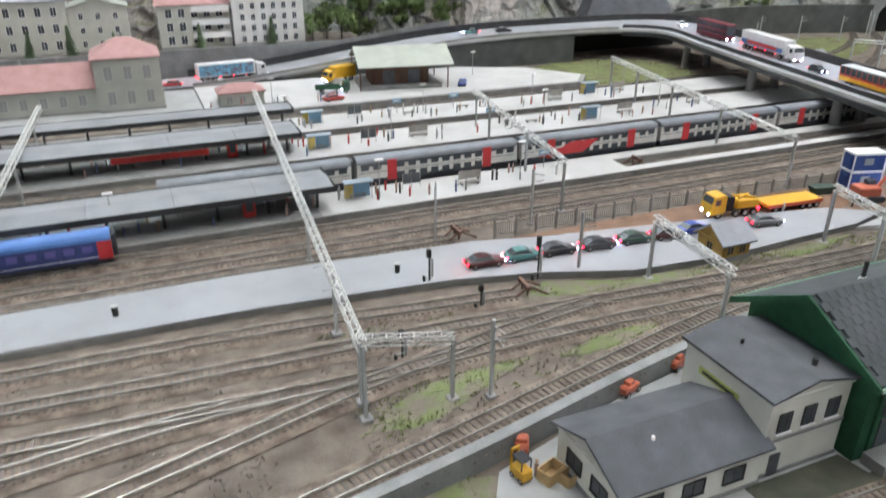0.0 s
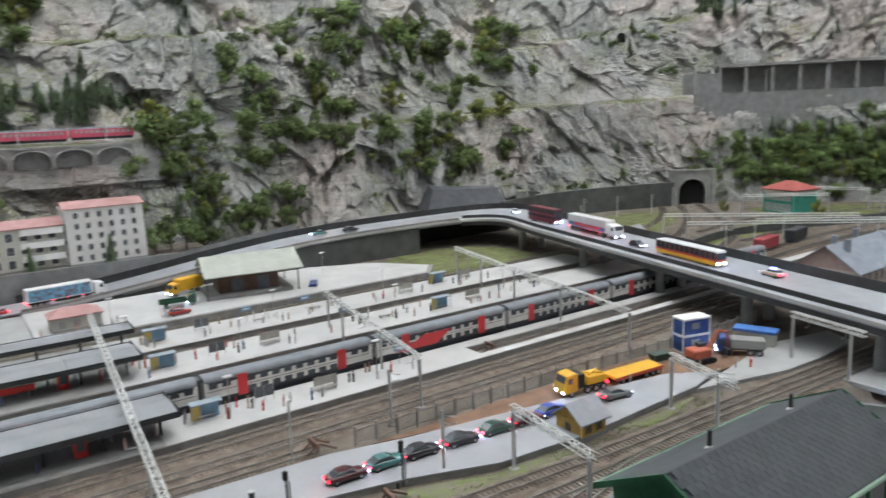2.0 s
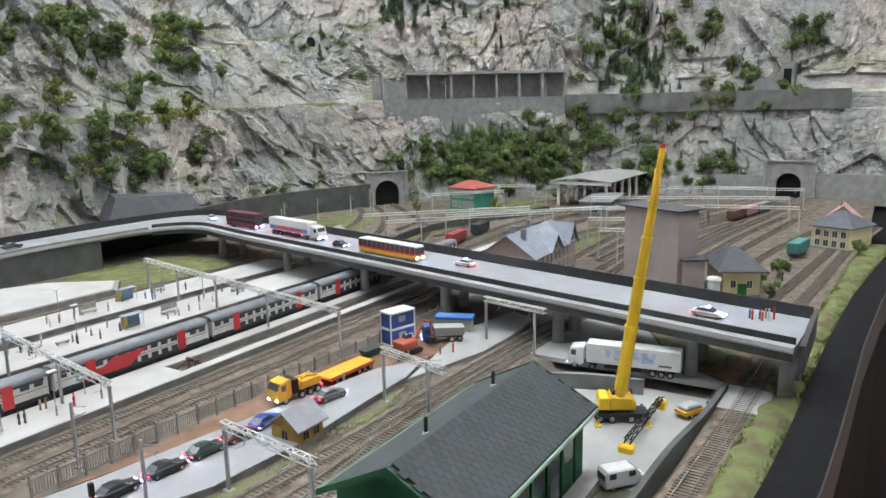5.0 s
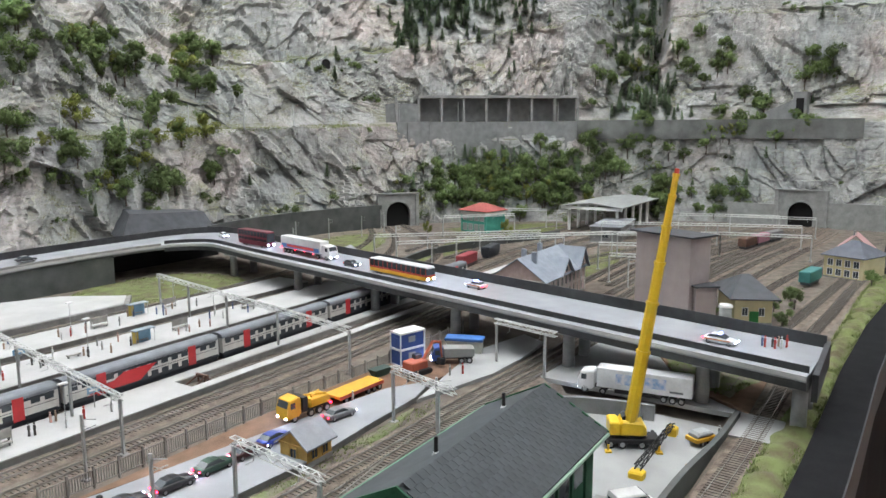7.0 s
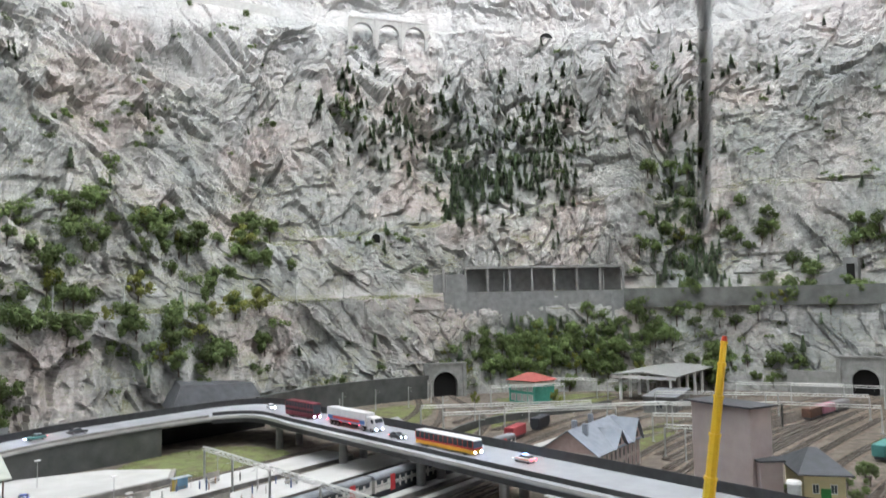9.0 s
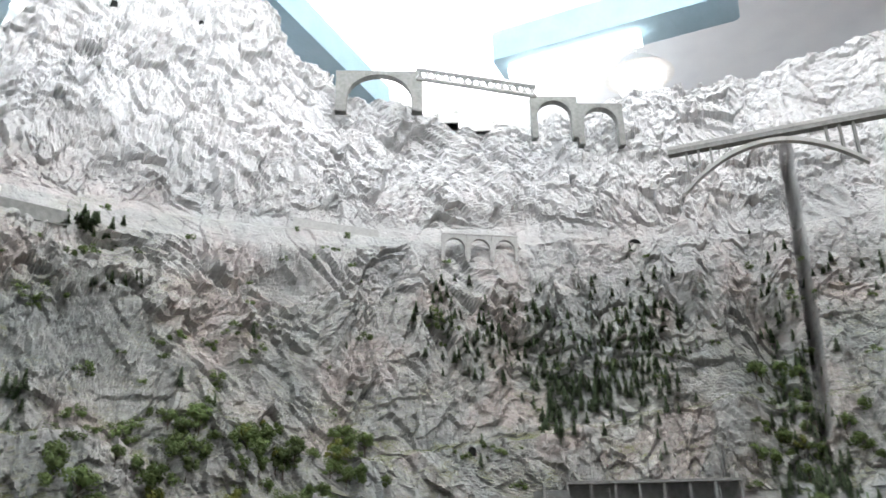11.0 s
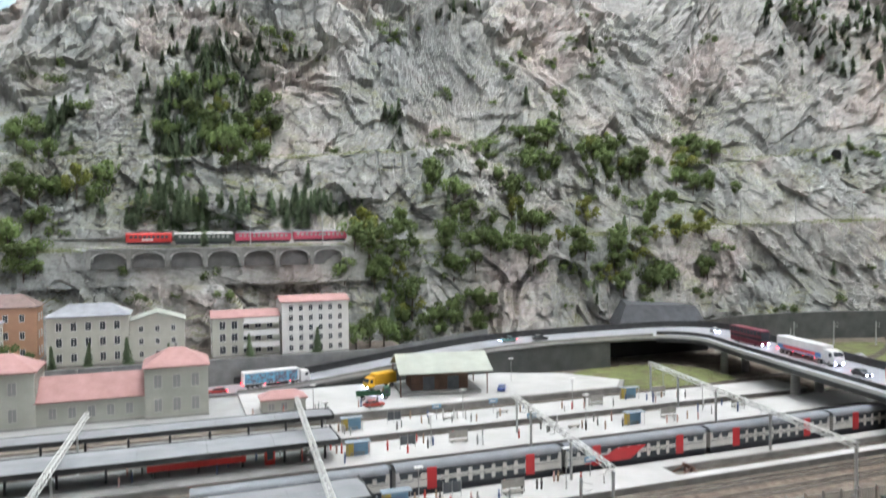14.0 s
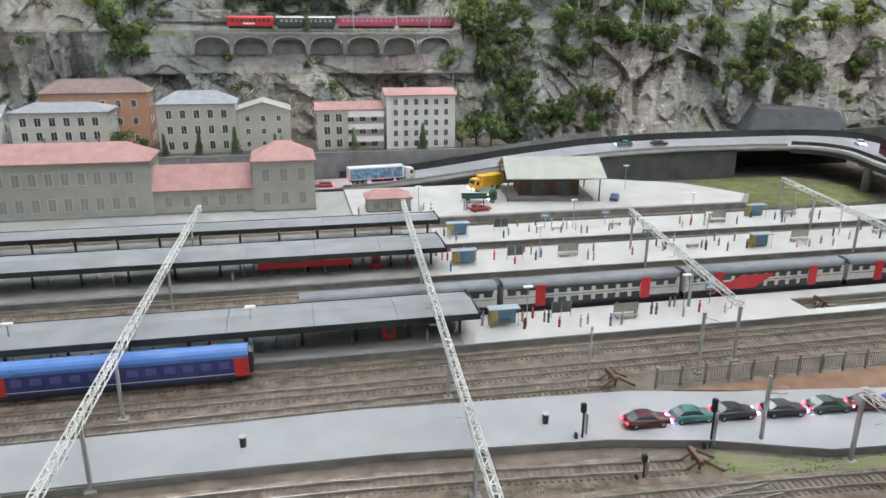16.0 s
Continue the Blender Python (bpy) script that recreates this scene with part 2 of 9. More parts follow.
# ---- mesh helpers ----
class Geo:
    """Collects vertices and faces of one mesh."""

    def __init__(self):
        self.v, self.f = [], []

    def quad(self, *pts):
        i = len(self.v)
        self.v += [tuple(p) for p in pts]
        self.f.append(tuple(range(i, i + len(pts))))
        return self

    def box(self, x0, x1, y0, y1, z0, z1, m=None):
        i = len(self.v)
        pts = [(x, y, z) for z in (z0, z1) for x, y in ((x0, y0), (x1, y0), (x1, y1), (x0, y1))]
        self.v += [tuple(m @ Vector(p)) for p in pts] if m else pts
        self.f += [tuple(i + k for k in q) for q in ((3, 2, 1, 0), (4, 5, 6, 7), (0, 1, 5, 4), (1, 2, 6, 5), (2, 3, 7, 6), (3, 0, 4, 7))]
        return self

    def cbox(self, x0, x1, y0, y1, z0, z1, c, m=None):
        """A box with chamfered vertical and top edges."""
        ring = [(x0 + c, y0), (x1 - c, y0), (x1, y0 + c), (x1, y1 - c), (x1 - c, y1), (x0 + c, y1), (x0, y1 - c), (x0, y0 + c)]
        cx, cy = (x0 + x1) / 2, (y0 + y1) / 2
        top = [(x + (c if x < cx else -c), y + (c if y < cy else -c)) for x, y in ring]
        i = len(self.v)
        pts = [(x, y, z0) for x, y in ring] + [(x, y, z1 - c) for x, y in ring] + [(x, y, z1) for x, y in top]
        self.v += [tuple(m @ Vector(p)) for p in pts] if m else pts
        for r in (0, 8):
            for k in range(8):
                j = (k + 1) % 8
                self.f.append((i + r + k, i + r + j, i + r + 8 + j, i + r + 8 + k))
        self.f += [tuple(i + 16 + k for k in range(8)), tuple(i + 7 - k for k in range(8))]
        return self

    def prism(self, poly, z0, z1):
        i, n = len(self.v), len(poly)
        self.v += [(p[0], p[1], z0) for p in poly] + [(p[0], p[1], z1) for p in poly]
        self.f += [tuple(i + n - 1 - k for k in range(n)), tuple(i + n + k for k in range(n))]
        self.f += [(i + k, i + (k + 1) % n, i + n + (k + 1) % n, i + n + k) for k in range(n)]
        return self

    def extrude_x(self, prof, x0, x1, m=None):
        """A profile of (y, z) points drawn out along x."""
        i, n = len(self.v), len(prof)
        pts = [(x0, y, z) for y, z in prof] + [(x1, y, z) for y, z in prof]
        self.v += [tuple(m @ Vector(p)) for p in pts] if m else pts
        self.f += [tuple(i + k for k in range(n)), tuple(i + 2 * n - 1 - k for k in range(n))]
        self.f += [(i + n + k, i + n + (k + 1) % n, i + (k + 1) % n, i + k) for k in range(n)]
        return self

    def extrude_y(self, prof, y0, y1):
        """A profile of (x, z) points drawn out along y."""
        i, n = len(self.v), len(prof)
        self.v += [(x, y0, z) for x, z in prof] + [(x, y1, z) for x, z in prof]
        self.f += [tuple(i + n - 1 - k for k in range(n)), tuple(i + n + k for k in range(n))]
        self.f += [(i + k, i + (k + 1) % n, i + n + (k + 1) % n, i + n + k) for k in range(n)]
        return self

    def rod(self, a, b, r0, r1=None, n=6):
        r1 = r0 if r1 is None else r1
        a, b = Vector(a), Vector(b)
        q = (b - a).to_track_quat("Z", "Y").to_matrix()
        i = len(self.v)
        for p, r in ((a, r0), (b, r1)):
            for k in range(n):
                w = 2 * math.pi * k / n
                self.v.append(tuple(p + q @ Vector((r * math.cos(w), r * math.sin(w), 0))))
        self.f += [(i + k, i + (k + 1) % n, i + n + (k + 1) % n, i + n + k) for k in range(n)]
        self.f += [tuple(i + n - 1 - k for k in range(n)), tuple(i + n + k for k in range(n))]
        return self

    def ball(self, c, r, n=8, sx=1, sy=1, sz=1):
        i, rows = len(self.v), max(3, n // 2)
        for a in range(rows + 1):
            th = math.pi * a / rows
            for k in range(n):
                ph = 2 * math.pi * k / n
                self.v.append((c[0] + r * sx * math.sin(th) * math.cos(ph), c[1] + r * sy * math.sin(th) * math.sin(ph), c[2] + r * sz * math.cos(th)))
        for a in range(rows):
            for k in range(n):
                j = (k + 1) % n
                self.f.append((i + a * n + k, i + (a + 1) * n + k, i + (a + 1) * n + j, i + a * n + j))
        return self

    def strip(self, left, right, z=None):
        """A sheet between two polylines."""
        i = len(self.v)
        for a, b in zip(left, right):
            self.v += [tuple(a), tuple(b)]
        self.f += [(i + 2 * k, i + 2 * k + 1, i + 2 * k + 3, i + 2 * k + 2) for k in range(len(left) - 1)]
        return self

    def mesh(self, name, material, smooth=False):
        me = bpy.data.meshes.new(name)
        me.from_pydata(self.v, [], self.f)
        me.materials.append(material)
        if smooth:
            me.shade_smooth()
        return me


def part(name, geo, material, parent=None, label="", smooth=False):
    ob = new(name, geo.mesh(name, material, smooth) if isinstance(geo, Geo) else geo)
    if parent:
        ob.parent = parent
    return tagged(ob, label)


def thing(name, label, category, group="", m=None):
    ob = tagged(new(name), label, category, group)
    if m:
        ob.matrix_world = m
    return ob


def structure(name, geo, material, label="", smooth=False):
    return tagged(part(name, geo, material, None, label, smooth), kind="structure")


def smooth_line(pts, step=0.02):
    """A smooth line through plan points, evenly dense, that does not overshoot where they are unevenly spaced."""
    P = [np.array(p, float) for p in pts]
    P = [2 * P[0] - P[1]] + P + [2 * P[-1] - P[-2]]
    out = []
    for a, b, c, d in zip(P, P[1:], P[2:], P[3:]):
        l0, l1, l2 = (max(1e-6, np.linalg.norm(q - p)) for p, q in ((a, b), (b, c), (c, d)))
        # slopes weighted by the spacing of the points
        m0 = ((b - a) / l0 * l1 + (c - b) / l1 * l0) / (l0 + l1) * l1
        m1 = ((c - b) / l1 * l2 + (d - c) / l2 * l1) / (l1 + l2) * l1
        n = max(2, int(l1 / step))
        for t in np.arange(n) / n:
            t2, t3 = t * t, t * t * t
            out.append((2 * t3 - 3 * t2 + 1) * b + (t3 - 2 * t2 + t) * m0 + (3 * t2 - 2 * t3) * c + (t3 - t2) * m1)
    return out + [P[-2]]


def side(line, off):
    """The line moved sideways (to its left) by off, in the plan."""
    A = np.array(line)
    T = np.gradient(A[:, :2], axis=0)
    T /= np.linalg.norm(T, axis=1)[:, None] + 1e-9
    out = A.copy()
    out[:, 0] -= T[:, 1] * off
    out[:, 1] += T[:, 0] * off
    return out

# ---- the ground sheet: tracks at height 0, a sunken goods yard in front ----
YARD_EDGE = [(-0.6, 0.30), (-0.1, 0.365), (0.06, 0.398), (0.20, 0.425), (0.36, 0.462), (0.50, 0.490), (0.62, 0.512), (0.80, 0.512), (1.02, 0.505), (1.12, 0.470)]
YARD_Z = -0.02


def in_yard(x, y):
    if x > 1.13 or y < 0.19:
        return False
    return y < np.interp(x, [p[0] for p in YARD_EDGE], [p[1] for p in YARD_EDGE])


g = Geo()
gx, gy = np.arange(-2.6, 4.3, 0.0125), np.concatenate([np.arange(0.035, 0.7, 0.0125), np.arange(0.7, 2.6, 0.05)])
for y in gy:
    for x in gx:
        z = 0.0
        if in_yard(x, y):
            z = YARD_Z
        elif 1.0 < x < 1.3 and 0.2 < y < 0.5:
            z = YARD_Z * max(0.0, 1 - (x - 1.13) / 0.12) if x > 1.13 else 0.0
        g.v.append((x, y, z + 0.0012 * noise.noise((x * 30, y * 30, 0))))
nx = len(gx)
g.f += [(j * nx + i, j * nx + i + 1, (j + 1) * nx + i + 1, (j + 1) * nx + i) for j in range(len(gy) - 1) for i in range(nx - 1)]
structure("ground", g, GROUND, "brown gravelly ground of the miniature station", True)


def slab(name, poly, z0, z1, material, label):
    return structure(name, Geo().prism(poly, z0, z1), material, label)


def platform(name, poly, label):
    """A platform: dark wall below, pale top above it."""
    return slab(name, poly, -0.004, 0.0085, PLATFORM, label)


# platforms run along x; the front one has a bay for a short track
PLAT1 = [(-1.6, 0.967), (2.05, 0.967), (2.05, 0.987), (0.757, 0.987), (0.757, 1.033), (2.05, 1.033), (2.05, 1.062), (-1.6, 1.062)]
structure("platform_1", Geo().prism(PLAT1, 0.0102, 0.0122), PLATFORM, "pale grey station platform with a bay cut into it")
structure("platform_wall_1", Geo().prism([(x, y + (0.0015 if y < 1 else -0.0015)) for x, y in PLAT1], -0.004, 0.0102), KERB)
for num, y0, y1, xe in ((2, 1.250, 1.378, 1.62), (3, 1.428, 1.546, 1.52)):
    pl = [(-1.6, y0), (xe, y0), (xe, y1), (-1.6, y1)]
    structure("platform_%d" % num, Geo().prism(pl, 0.0102, 0.0122), PLATFORM, "pale grey station platform")
    structure("platform_wall_%d" % num, Geo().box(-1.6, xe - 0.0015, y0 + 0.0015, y1 - 0.0015, -0.004, 0.0102), KERB)
# thin darker slab over each platform's canopy end
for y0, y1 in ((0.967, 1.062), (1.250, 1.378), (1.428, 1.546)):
    structure("platform_paving", Geo().box(-1.6, 0.19, y0 + 0.001, y1 - 0.001, 0.0118, 0.0131), CONCRETE, "darker grey slab over the platform below the canopy")
slab("goods_yard", [(0.10, 1.625), (1.06, 1.625), (1.12, 1.70), (1.02, 1.84), (0.84, 1.925), (0.1, 1.925)], -0.004, 0.0155, PLATFORM, "pale concrete apron of the goods yard")
slab("goods_yard_wall", [(0.098, 1.615), (1.07, 1.615), (1.135, 1.70), (1.115, 1.702), (1.06, 1.6235), (0.098, 1.6235)], -0.004, 0.0145, KERB, "")
slab("forecourt", [(-1.6, 1.66), (0.1, 1.66), (0.1, 1.94), (-1.6, 1.94)], -0.004, 0.008, YARD, "station forecourt paving")

# the lane with the queue of cars, raised like a platform, widening at the construction site
LANE = [(-1.6, 0.742), (-0.2, 0.735), (0.05, 0.727), (0.29, 0.706), (0.40, 0.682), (0.52, 0.640), (0.60, 0.634), (0.66, 0.628), (0.80, 0.636), (0.92, 0.640), (1.0, 0.66), (0.93, 0.705), (0.80, 0.728), (0.62, 0.756), (0.47, 0.778), (0.36, 0.802), (0.03, 0.823), (-0.22, 0.823), (-1.6, 0.826)]
structure("lane", Geo().prism(LANE, 0.0085, 0.0105), ASPHALT, "pale grey asphalt lane between the tracks")
lane_c = np.mean(LANE, axis=0)
structure("lane_wall", Geo().prism([(x, y + (0.0015 if y < 0.715 + 0.02 * (x < 0.3) else -0.0015)) for x, y in LANE], -0.004, 0.0085), KERB)
slab("site_earth", [(0.42, 0.800), (0.62, 0.757), (0.80, 0.729), (0.93, 0.706), (1.0, 0.665), (1.10, 0.66), (1.16, 0.70), (1.15, 0.782), (0.8, 0.803)], -0.004, 0.0062, EARTH, "brown earth of the building site")
slab("service_road", [(0.92, 0.638), (1.0, 0.618), (1.10, 0.594), (1.2, 0.59), (1.33, 0.60), (1.36, 0.66), (1.2, 0.69), (1.05, 0.663)], -0.004, 0.0066, YARD, "pale service road")
slab("yard_paving", [(0.16, 0.335), (0.2, 0.40), (0.36, 0.448), (0.5, 0.474), (0.62, 0.496), (0.84, 0.497), (1.06, 0.482), (1.12, 0.44), (1.118, 0.196), (0.62, 0.222), (0.5, 0.20), (0.16, 0.2)], YARD_Z - 0.004, YARD_Z + 0.0045, YARD, "pale concrete yard paving")
slab("yard_gravel", [(0.385, 0.205), (0.5, 0.204), (0.62, 0.226), (0.79, 0.218), (0.79, 0.268), (0.50, 0.272), (0.495, 0.300), (0.385, 0.300)], YARD_Z, YARD_Z + 0.0056, DARKGRAVEL, "dark gravel beside the engine shed")
slab("underpass_road", [(1.135, 0.19), (1.135, 0.52), (1.46, 0.50), (1.38, 0.38), (1.22, 0.29), (1.15, 0.19)], -0.004, 0.004, YARD, "grey road below the bridge")
slab("level_crossing", [(1.045, 0.088), (1.14, 0.082), (1.15, 0.186), (1.05, 0.186)], -0.004, 0.0034, YARD, "grey paved level crossing at the layout edge")
slab("underpass_earth", [(1.155, 0.172), (1.225, 0.288), (1.385, 0.378), (1.47, 0.495), (1.62, 0.47), (1.62, 0.168)], -0.004, 0.0035, EARTH, "brown earth below the bridge")


def wall_along(name, line, z0, z1, thick, material, label=""):
    a = side(line, thick / 2)
    b = side(line, -thick / 2)
    g = Geo()
    n = len(a)
    for p, q in zip(a, b):
        g.v += [(p[0], p[1], z0), (p[0], p[1], z1), (q[0], q[1], z1), (q[0], q[1], z0)]
    for k in range(n - 1):
        for e in range(4):
            f = (e + 1) % 4
            g.f.append((4 * k + e, 4 * k + f, 4 * k + 4 + f, 4 * k + 4 + e))
    g.f += [(0, 3, 2, 1), (4 * n - 4, 4 * n - 3, 4 * n - 2, 4 * n - 1)]
    return structure(name, g, material, label)


wall_along("yard_retaining_wall", smooth_line([(x, y - 0.006) for x, y in YARD_EDGE[:-1]]), YARD_Z - 0.01, 0.006, 0.012, WALLGREY, "grey concrete retaining wall along the siding")
wall_along("yard_side_wall", smooth_line([(0.55, 0.222), (0.65, 0.213), (0.88, 0.203), (1.02, 0.188), (1.13, 0.184)]), YARD_Z - 0.01, 0.012, 0.008, DARKWALL, "dark concrete wall beside the front track")
wall_along("yard_back_wall", smooth_line([(1.0, 0.498), (1.05, 0.44), (1.08, 0.36), (1.09, 0.30)]), YARD_Z - 0.01, 0.010, 0.008, WALLGREY, "low grey wall behind the crane")

# ---- tracks ----
TRACKS = {
    "main_a": [(-1.7, 0.895), (-0.2, 0.89), (0.4, 0.884), (1.0, 0.888), (1.5, 0.90), (2.2, 0.86), (3.0, 0.62), (3.75, 0.36)],
    "main_b": [(-1.7, 0.943), (0.4, 0.938), (1.1, 0.935), (1.6, 0.94), (2.2, 0.92), (3.0, 0.70), (3.75, 0.42)],
    "stub_c": [(-1.7, 0.848), (-0.2, 0.844), (0.1, 0.844), (0.35, 0.838)],
    "bay": [(0.80, 1.010), (1.5, 1.010), (2.0, 1.02), (2.6, 1.0), (3.2, 0.8)],
    "platform_d": [(-1.7, 1.088), (0.5, 1.088), (1.6, 1.088), (2.3, 1.13), (3.0, 1.05), (3.6, 0.95)],
    "platform_e": [(-1.7, 1.152), (0.5, 1.150), (1.6, 1.15), (2.3, 1.20), (3.0, 1.15), (3.6, 1.08)],
    "platform_f": [(-1.7, 1.220), (0.5, 1.220), (1.6, 1.22), (2.2, 1.42), (2.55, 1.75), (2.82, 2.05)],
    "platform_g": [(-1.7, 1.403), (0.5, 1.403), (1.5, 1.40), (2.0, 1.52), (2.45, 1.80), (2.76, 2.10)],
    "platform_h": [(-1.7, 1.578), (0.4, 1.578), (1.1, 1.575), (1.6, 1.62), (2.1, 1.72), (2.4, 1.88), (2.70, 2.14)],
    "front_1": [(-1.7, 0.705), (-0.2, 0.694), (0.0, 0.688), (0.13, 0.678), (0.26, 0.664), (0.355, 0.654)],
    "front_2": [(-1.7, 0.66), (-0.2, 0.634), (0.0, 0.623), (0.24, 0.612), (0.42, 0.602), (0.68, 0.583), (0.95, 0.574), (1.25, 0.561), (1.7, 0.55), (2.4, 0.50), (3.1, 0.42), (3.75, 0.31)],
    "front_3": [(-1.7, 0.62), (-0.45, 0.585), (-0.2, 0.572), (0.0, 0.560), (0.12, 0.553), (0.26, 0.555), (0.42, 0.553), (0.52, 0.548), (0.62, 0.544), (0.76, 0.548), (0.95, 0.541), (1.25, 0.526), (1.7, 0.51), (2.4, 0.45), (3.1, 0.36), (3.75, 0.26)],
    "front_4": [(-1.5, 0.45), (-0.5, 0.51), (-0.2, 0.536), (-0.05, 0.553), (0.05, 0.556)],
    "front_5": [(-0.9, 0.30), (-0.3, 0.43), (-0.11, 0.477), (0.0, 0.508), (0.12, 0.541), (0.22, 0.562), (0.31, 0.581), (0.42, 0.598)],
    "siding": [(-0.9, 0.22), (-0.3, 0.335), (0.06, 0.414), (0.18, 0.440), (0.31, 0.470), (0.40, 0.490), (0.50, 0.512), (0.60, 0.530), (0.72, 0.545)],
    "edge_track": [(0.35, 0.186), (0.74, 0.168), (1.11, 0.148), (1.4, 0.142), (1.73, 0.135), (1.92, 0.118), (2.2, 0.098), (2.6, 0.06), (2.9, 0.02)],
    "edge_track_far": [(1.25, 0.225), (1.5, 0.215), (1.9, 0.172), (2.35, 0.125), (2.9, 0.07)],
    "yard_1": [(1.75, 0.60), (2.3, 0.60), (2.9, 0.50), (3.4, 0.38)],
    "yard_2": [(1.95, 0.68), (2.5, 0.66), (3.1, 0.52), (3.5, 0.42)],
    "yard_3": [(1.9, 0.76), (2.5, 0.76), (3.1, 0.64), (3.6, 0.5)],
    "yard_4": [(2.2, 1.05), (2.7, 1.08), (3.2, 1.0), (3.55, 0.9)],
    "yard_5": [(2.1, 1.32), (2.6, 1.33), (3.1, 1.25)],
    "yard_7": [(1.85, 0.645), (2.4, 0.63), (3.0, 0.51), (3.45, 0.40)],
    "yard_8": [(2.0, 0.72), (2.5, 0.71), (3.1, 0.58), (3.55, 0.46)],
    "yard_9": [(2.25, 0.99), (2.7, 0.98), (3.2, 0.87), (3.6, 0.72)],
    "yard_10": [(1.95, 0.56), (2.4, 0.545), (2.9, 0.45), (3.4, 0.34)],
    "yard_11": [(1.98, 0.50), (2.4, 0.48), (2.9, 0.40), (3.4, 0.31)],
    "yard_12": [(2.1, 0.43), (2.6, 0.385), (3.1, 0.31), (3.5, 0.27)],
    "yard_13": [(2.2, 0.365), (2.6, 0.32), (3.1, 0.26), (3.5, 0.22)],
    "yard_14": [(1.9, 0.31), (2.3, 0.27), (2.7, 0.2), (3.3, 0.12)],
    "yard_6": [(2.15, 1.52), (2.45, 1.56), (2.9, 1.42), (3.2, 1.3)],
    "shed_track": [(0.44, 0.247), (0.60, 0.240), (0.70, 0.237), (0.745, 0.237)],
}


def track(name, pts, z=0.0, sleepers=True, bed=True):
    line = np.array(smooth_line([(x, y, z) for x, y in pts], 0.012))
    ob = tagged(new("track"), "railway track with steel rails on brown ballast", "track", kind="structure")
    ob.name = "track"
    if bed:
        g = Geo()
        a, b, c, d = side(line, 0.024), side(line, 0.0165), side(line, -0.0165), side(line, -0.024)
        for p in (a, d):
            p[:, 2] = z + 0.0003
        for p in (b, c):
            p[:, 2] = z + 0.0022
        g.strip(a, b).strip(b, c).strip(c, d)
        part("ballast_bed", g, BALLAST, ob)
    # sleepers
    seg = np.linalg.norm(np.diff(line[:, :2], axis=0), axis=1)
    s = np.concatenate([[0], np.cumsum(seg)])
    g = Geo()
    for q in np.arange(0.003, s[-1], 0.0075):
        x, y = np.interp(q, s, line[:, 0]), np.interp(q, s, line[:, 1])
        x2, y2 = np.interp(q + 0.002, s, line[:, 0]), np.interp(q + 0.002, s, line[:, 1])
        if x > 3.0:
            continue
        m = Matrix.Translation((x, y, z)) @ Matrix.Rotation(math.atan2(y2 - y, x2 - x), 4, "Z")
        g.box(-0.0014, 0.0014, -0.0148, 0.0148, 0.001, 0.0034, m)
    tagged(part("sleepers", g, SLEEPER, ob, "dark sleepers"), kind="stuff")
    for off in (-0.0086, 0.0086):
        g = Geo()
        a, b = side(line, off - 0.00055), side(line, off + 0.00055)
        a[:, 2], b[:, 2] = z + 0.006, z + 0.006
        a0, b0 = a.copy(), b.copy()
        a0[:, 2] = b0[:, 2] = z + 0.003
        g.strip(b, a).strip(a, a0).strip(b0, b)
        part("rail", g, RAIL, ob)
    return ob


for num, (tname, tpts) in enumerate(TRACKS.items()):
    # where lines cross, each lies a hair above the other
    track(tname, tpts, (YARD_Z + 0.003 if tname == "shed_track" else 0.0) + 0.00022 * (num % 7))

# ---- the road bridge and its ramp ----
FRONT = [(-1.6, 1.945, 0.0085), (-0.1, 1.945, 0.0085), (0.2, 1.948, 0.014), (0.4, 1.95, 0.034), (0.6, 1.95, 0.058), (0.85, 1.945, 0.082), (1.05, 1.937, 0.090), (1.30, 1.925, 0.092), (1.42, 1.91, 0.092), (1.485, 1.86, 0.092), (1.50, 1.80, 0.092)]
BACK = [(-1.6, 2.085, 0.0085), (-0.1, 2.085, 0.0085), (0.2, 2.09, 0.014), (0.4, 2.10, 0.034), (0.6, 2.11, 0.058), (0.85, 2.115, 0.082), (1.05, 2.115, 0.090), (1.35, 2.115, 0.092), (1.6, 2.11, 0.092), (1.72, 2.05, 0.092), (1.735, 1.95, 0.092)]
for yy in np.arange(1.6, 0.08, -0.0755):
    FRONT.append((1.07 + 0.232 * yy, yy, 0.092))
    BACK.append((1.262 + 0.243 * yy - 0.003, yy - 0.01 + 0.05 * (yy > 1.5), 0.092))
bridge = thing("road_bridge", "concrete road bridge with dark parapets on round piers", "bridge")
nramp = 9
F, Bk = np.array(smooth_line(FRONT, 0.03)), np.array(smooth_line(BACK, 0.03))
NB = 160


def resample(line, n):
    s = np.concatenate([[0], np.cumsum(np.linalg.norm(np.diff(line, axis=0), axis=1))])
    q = np.linspace(0, s[-1], n)
    return np.stack([np.interp(q, s, line[:, k]) for k in range(3)], axis=1)


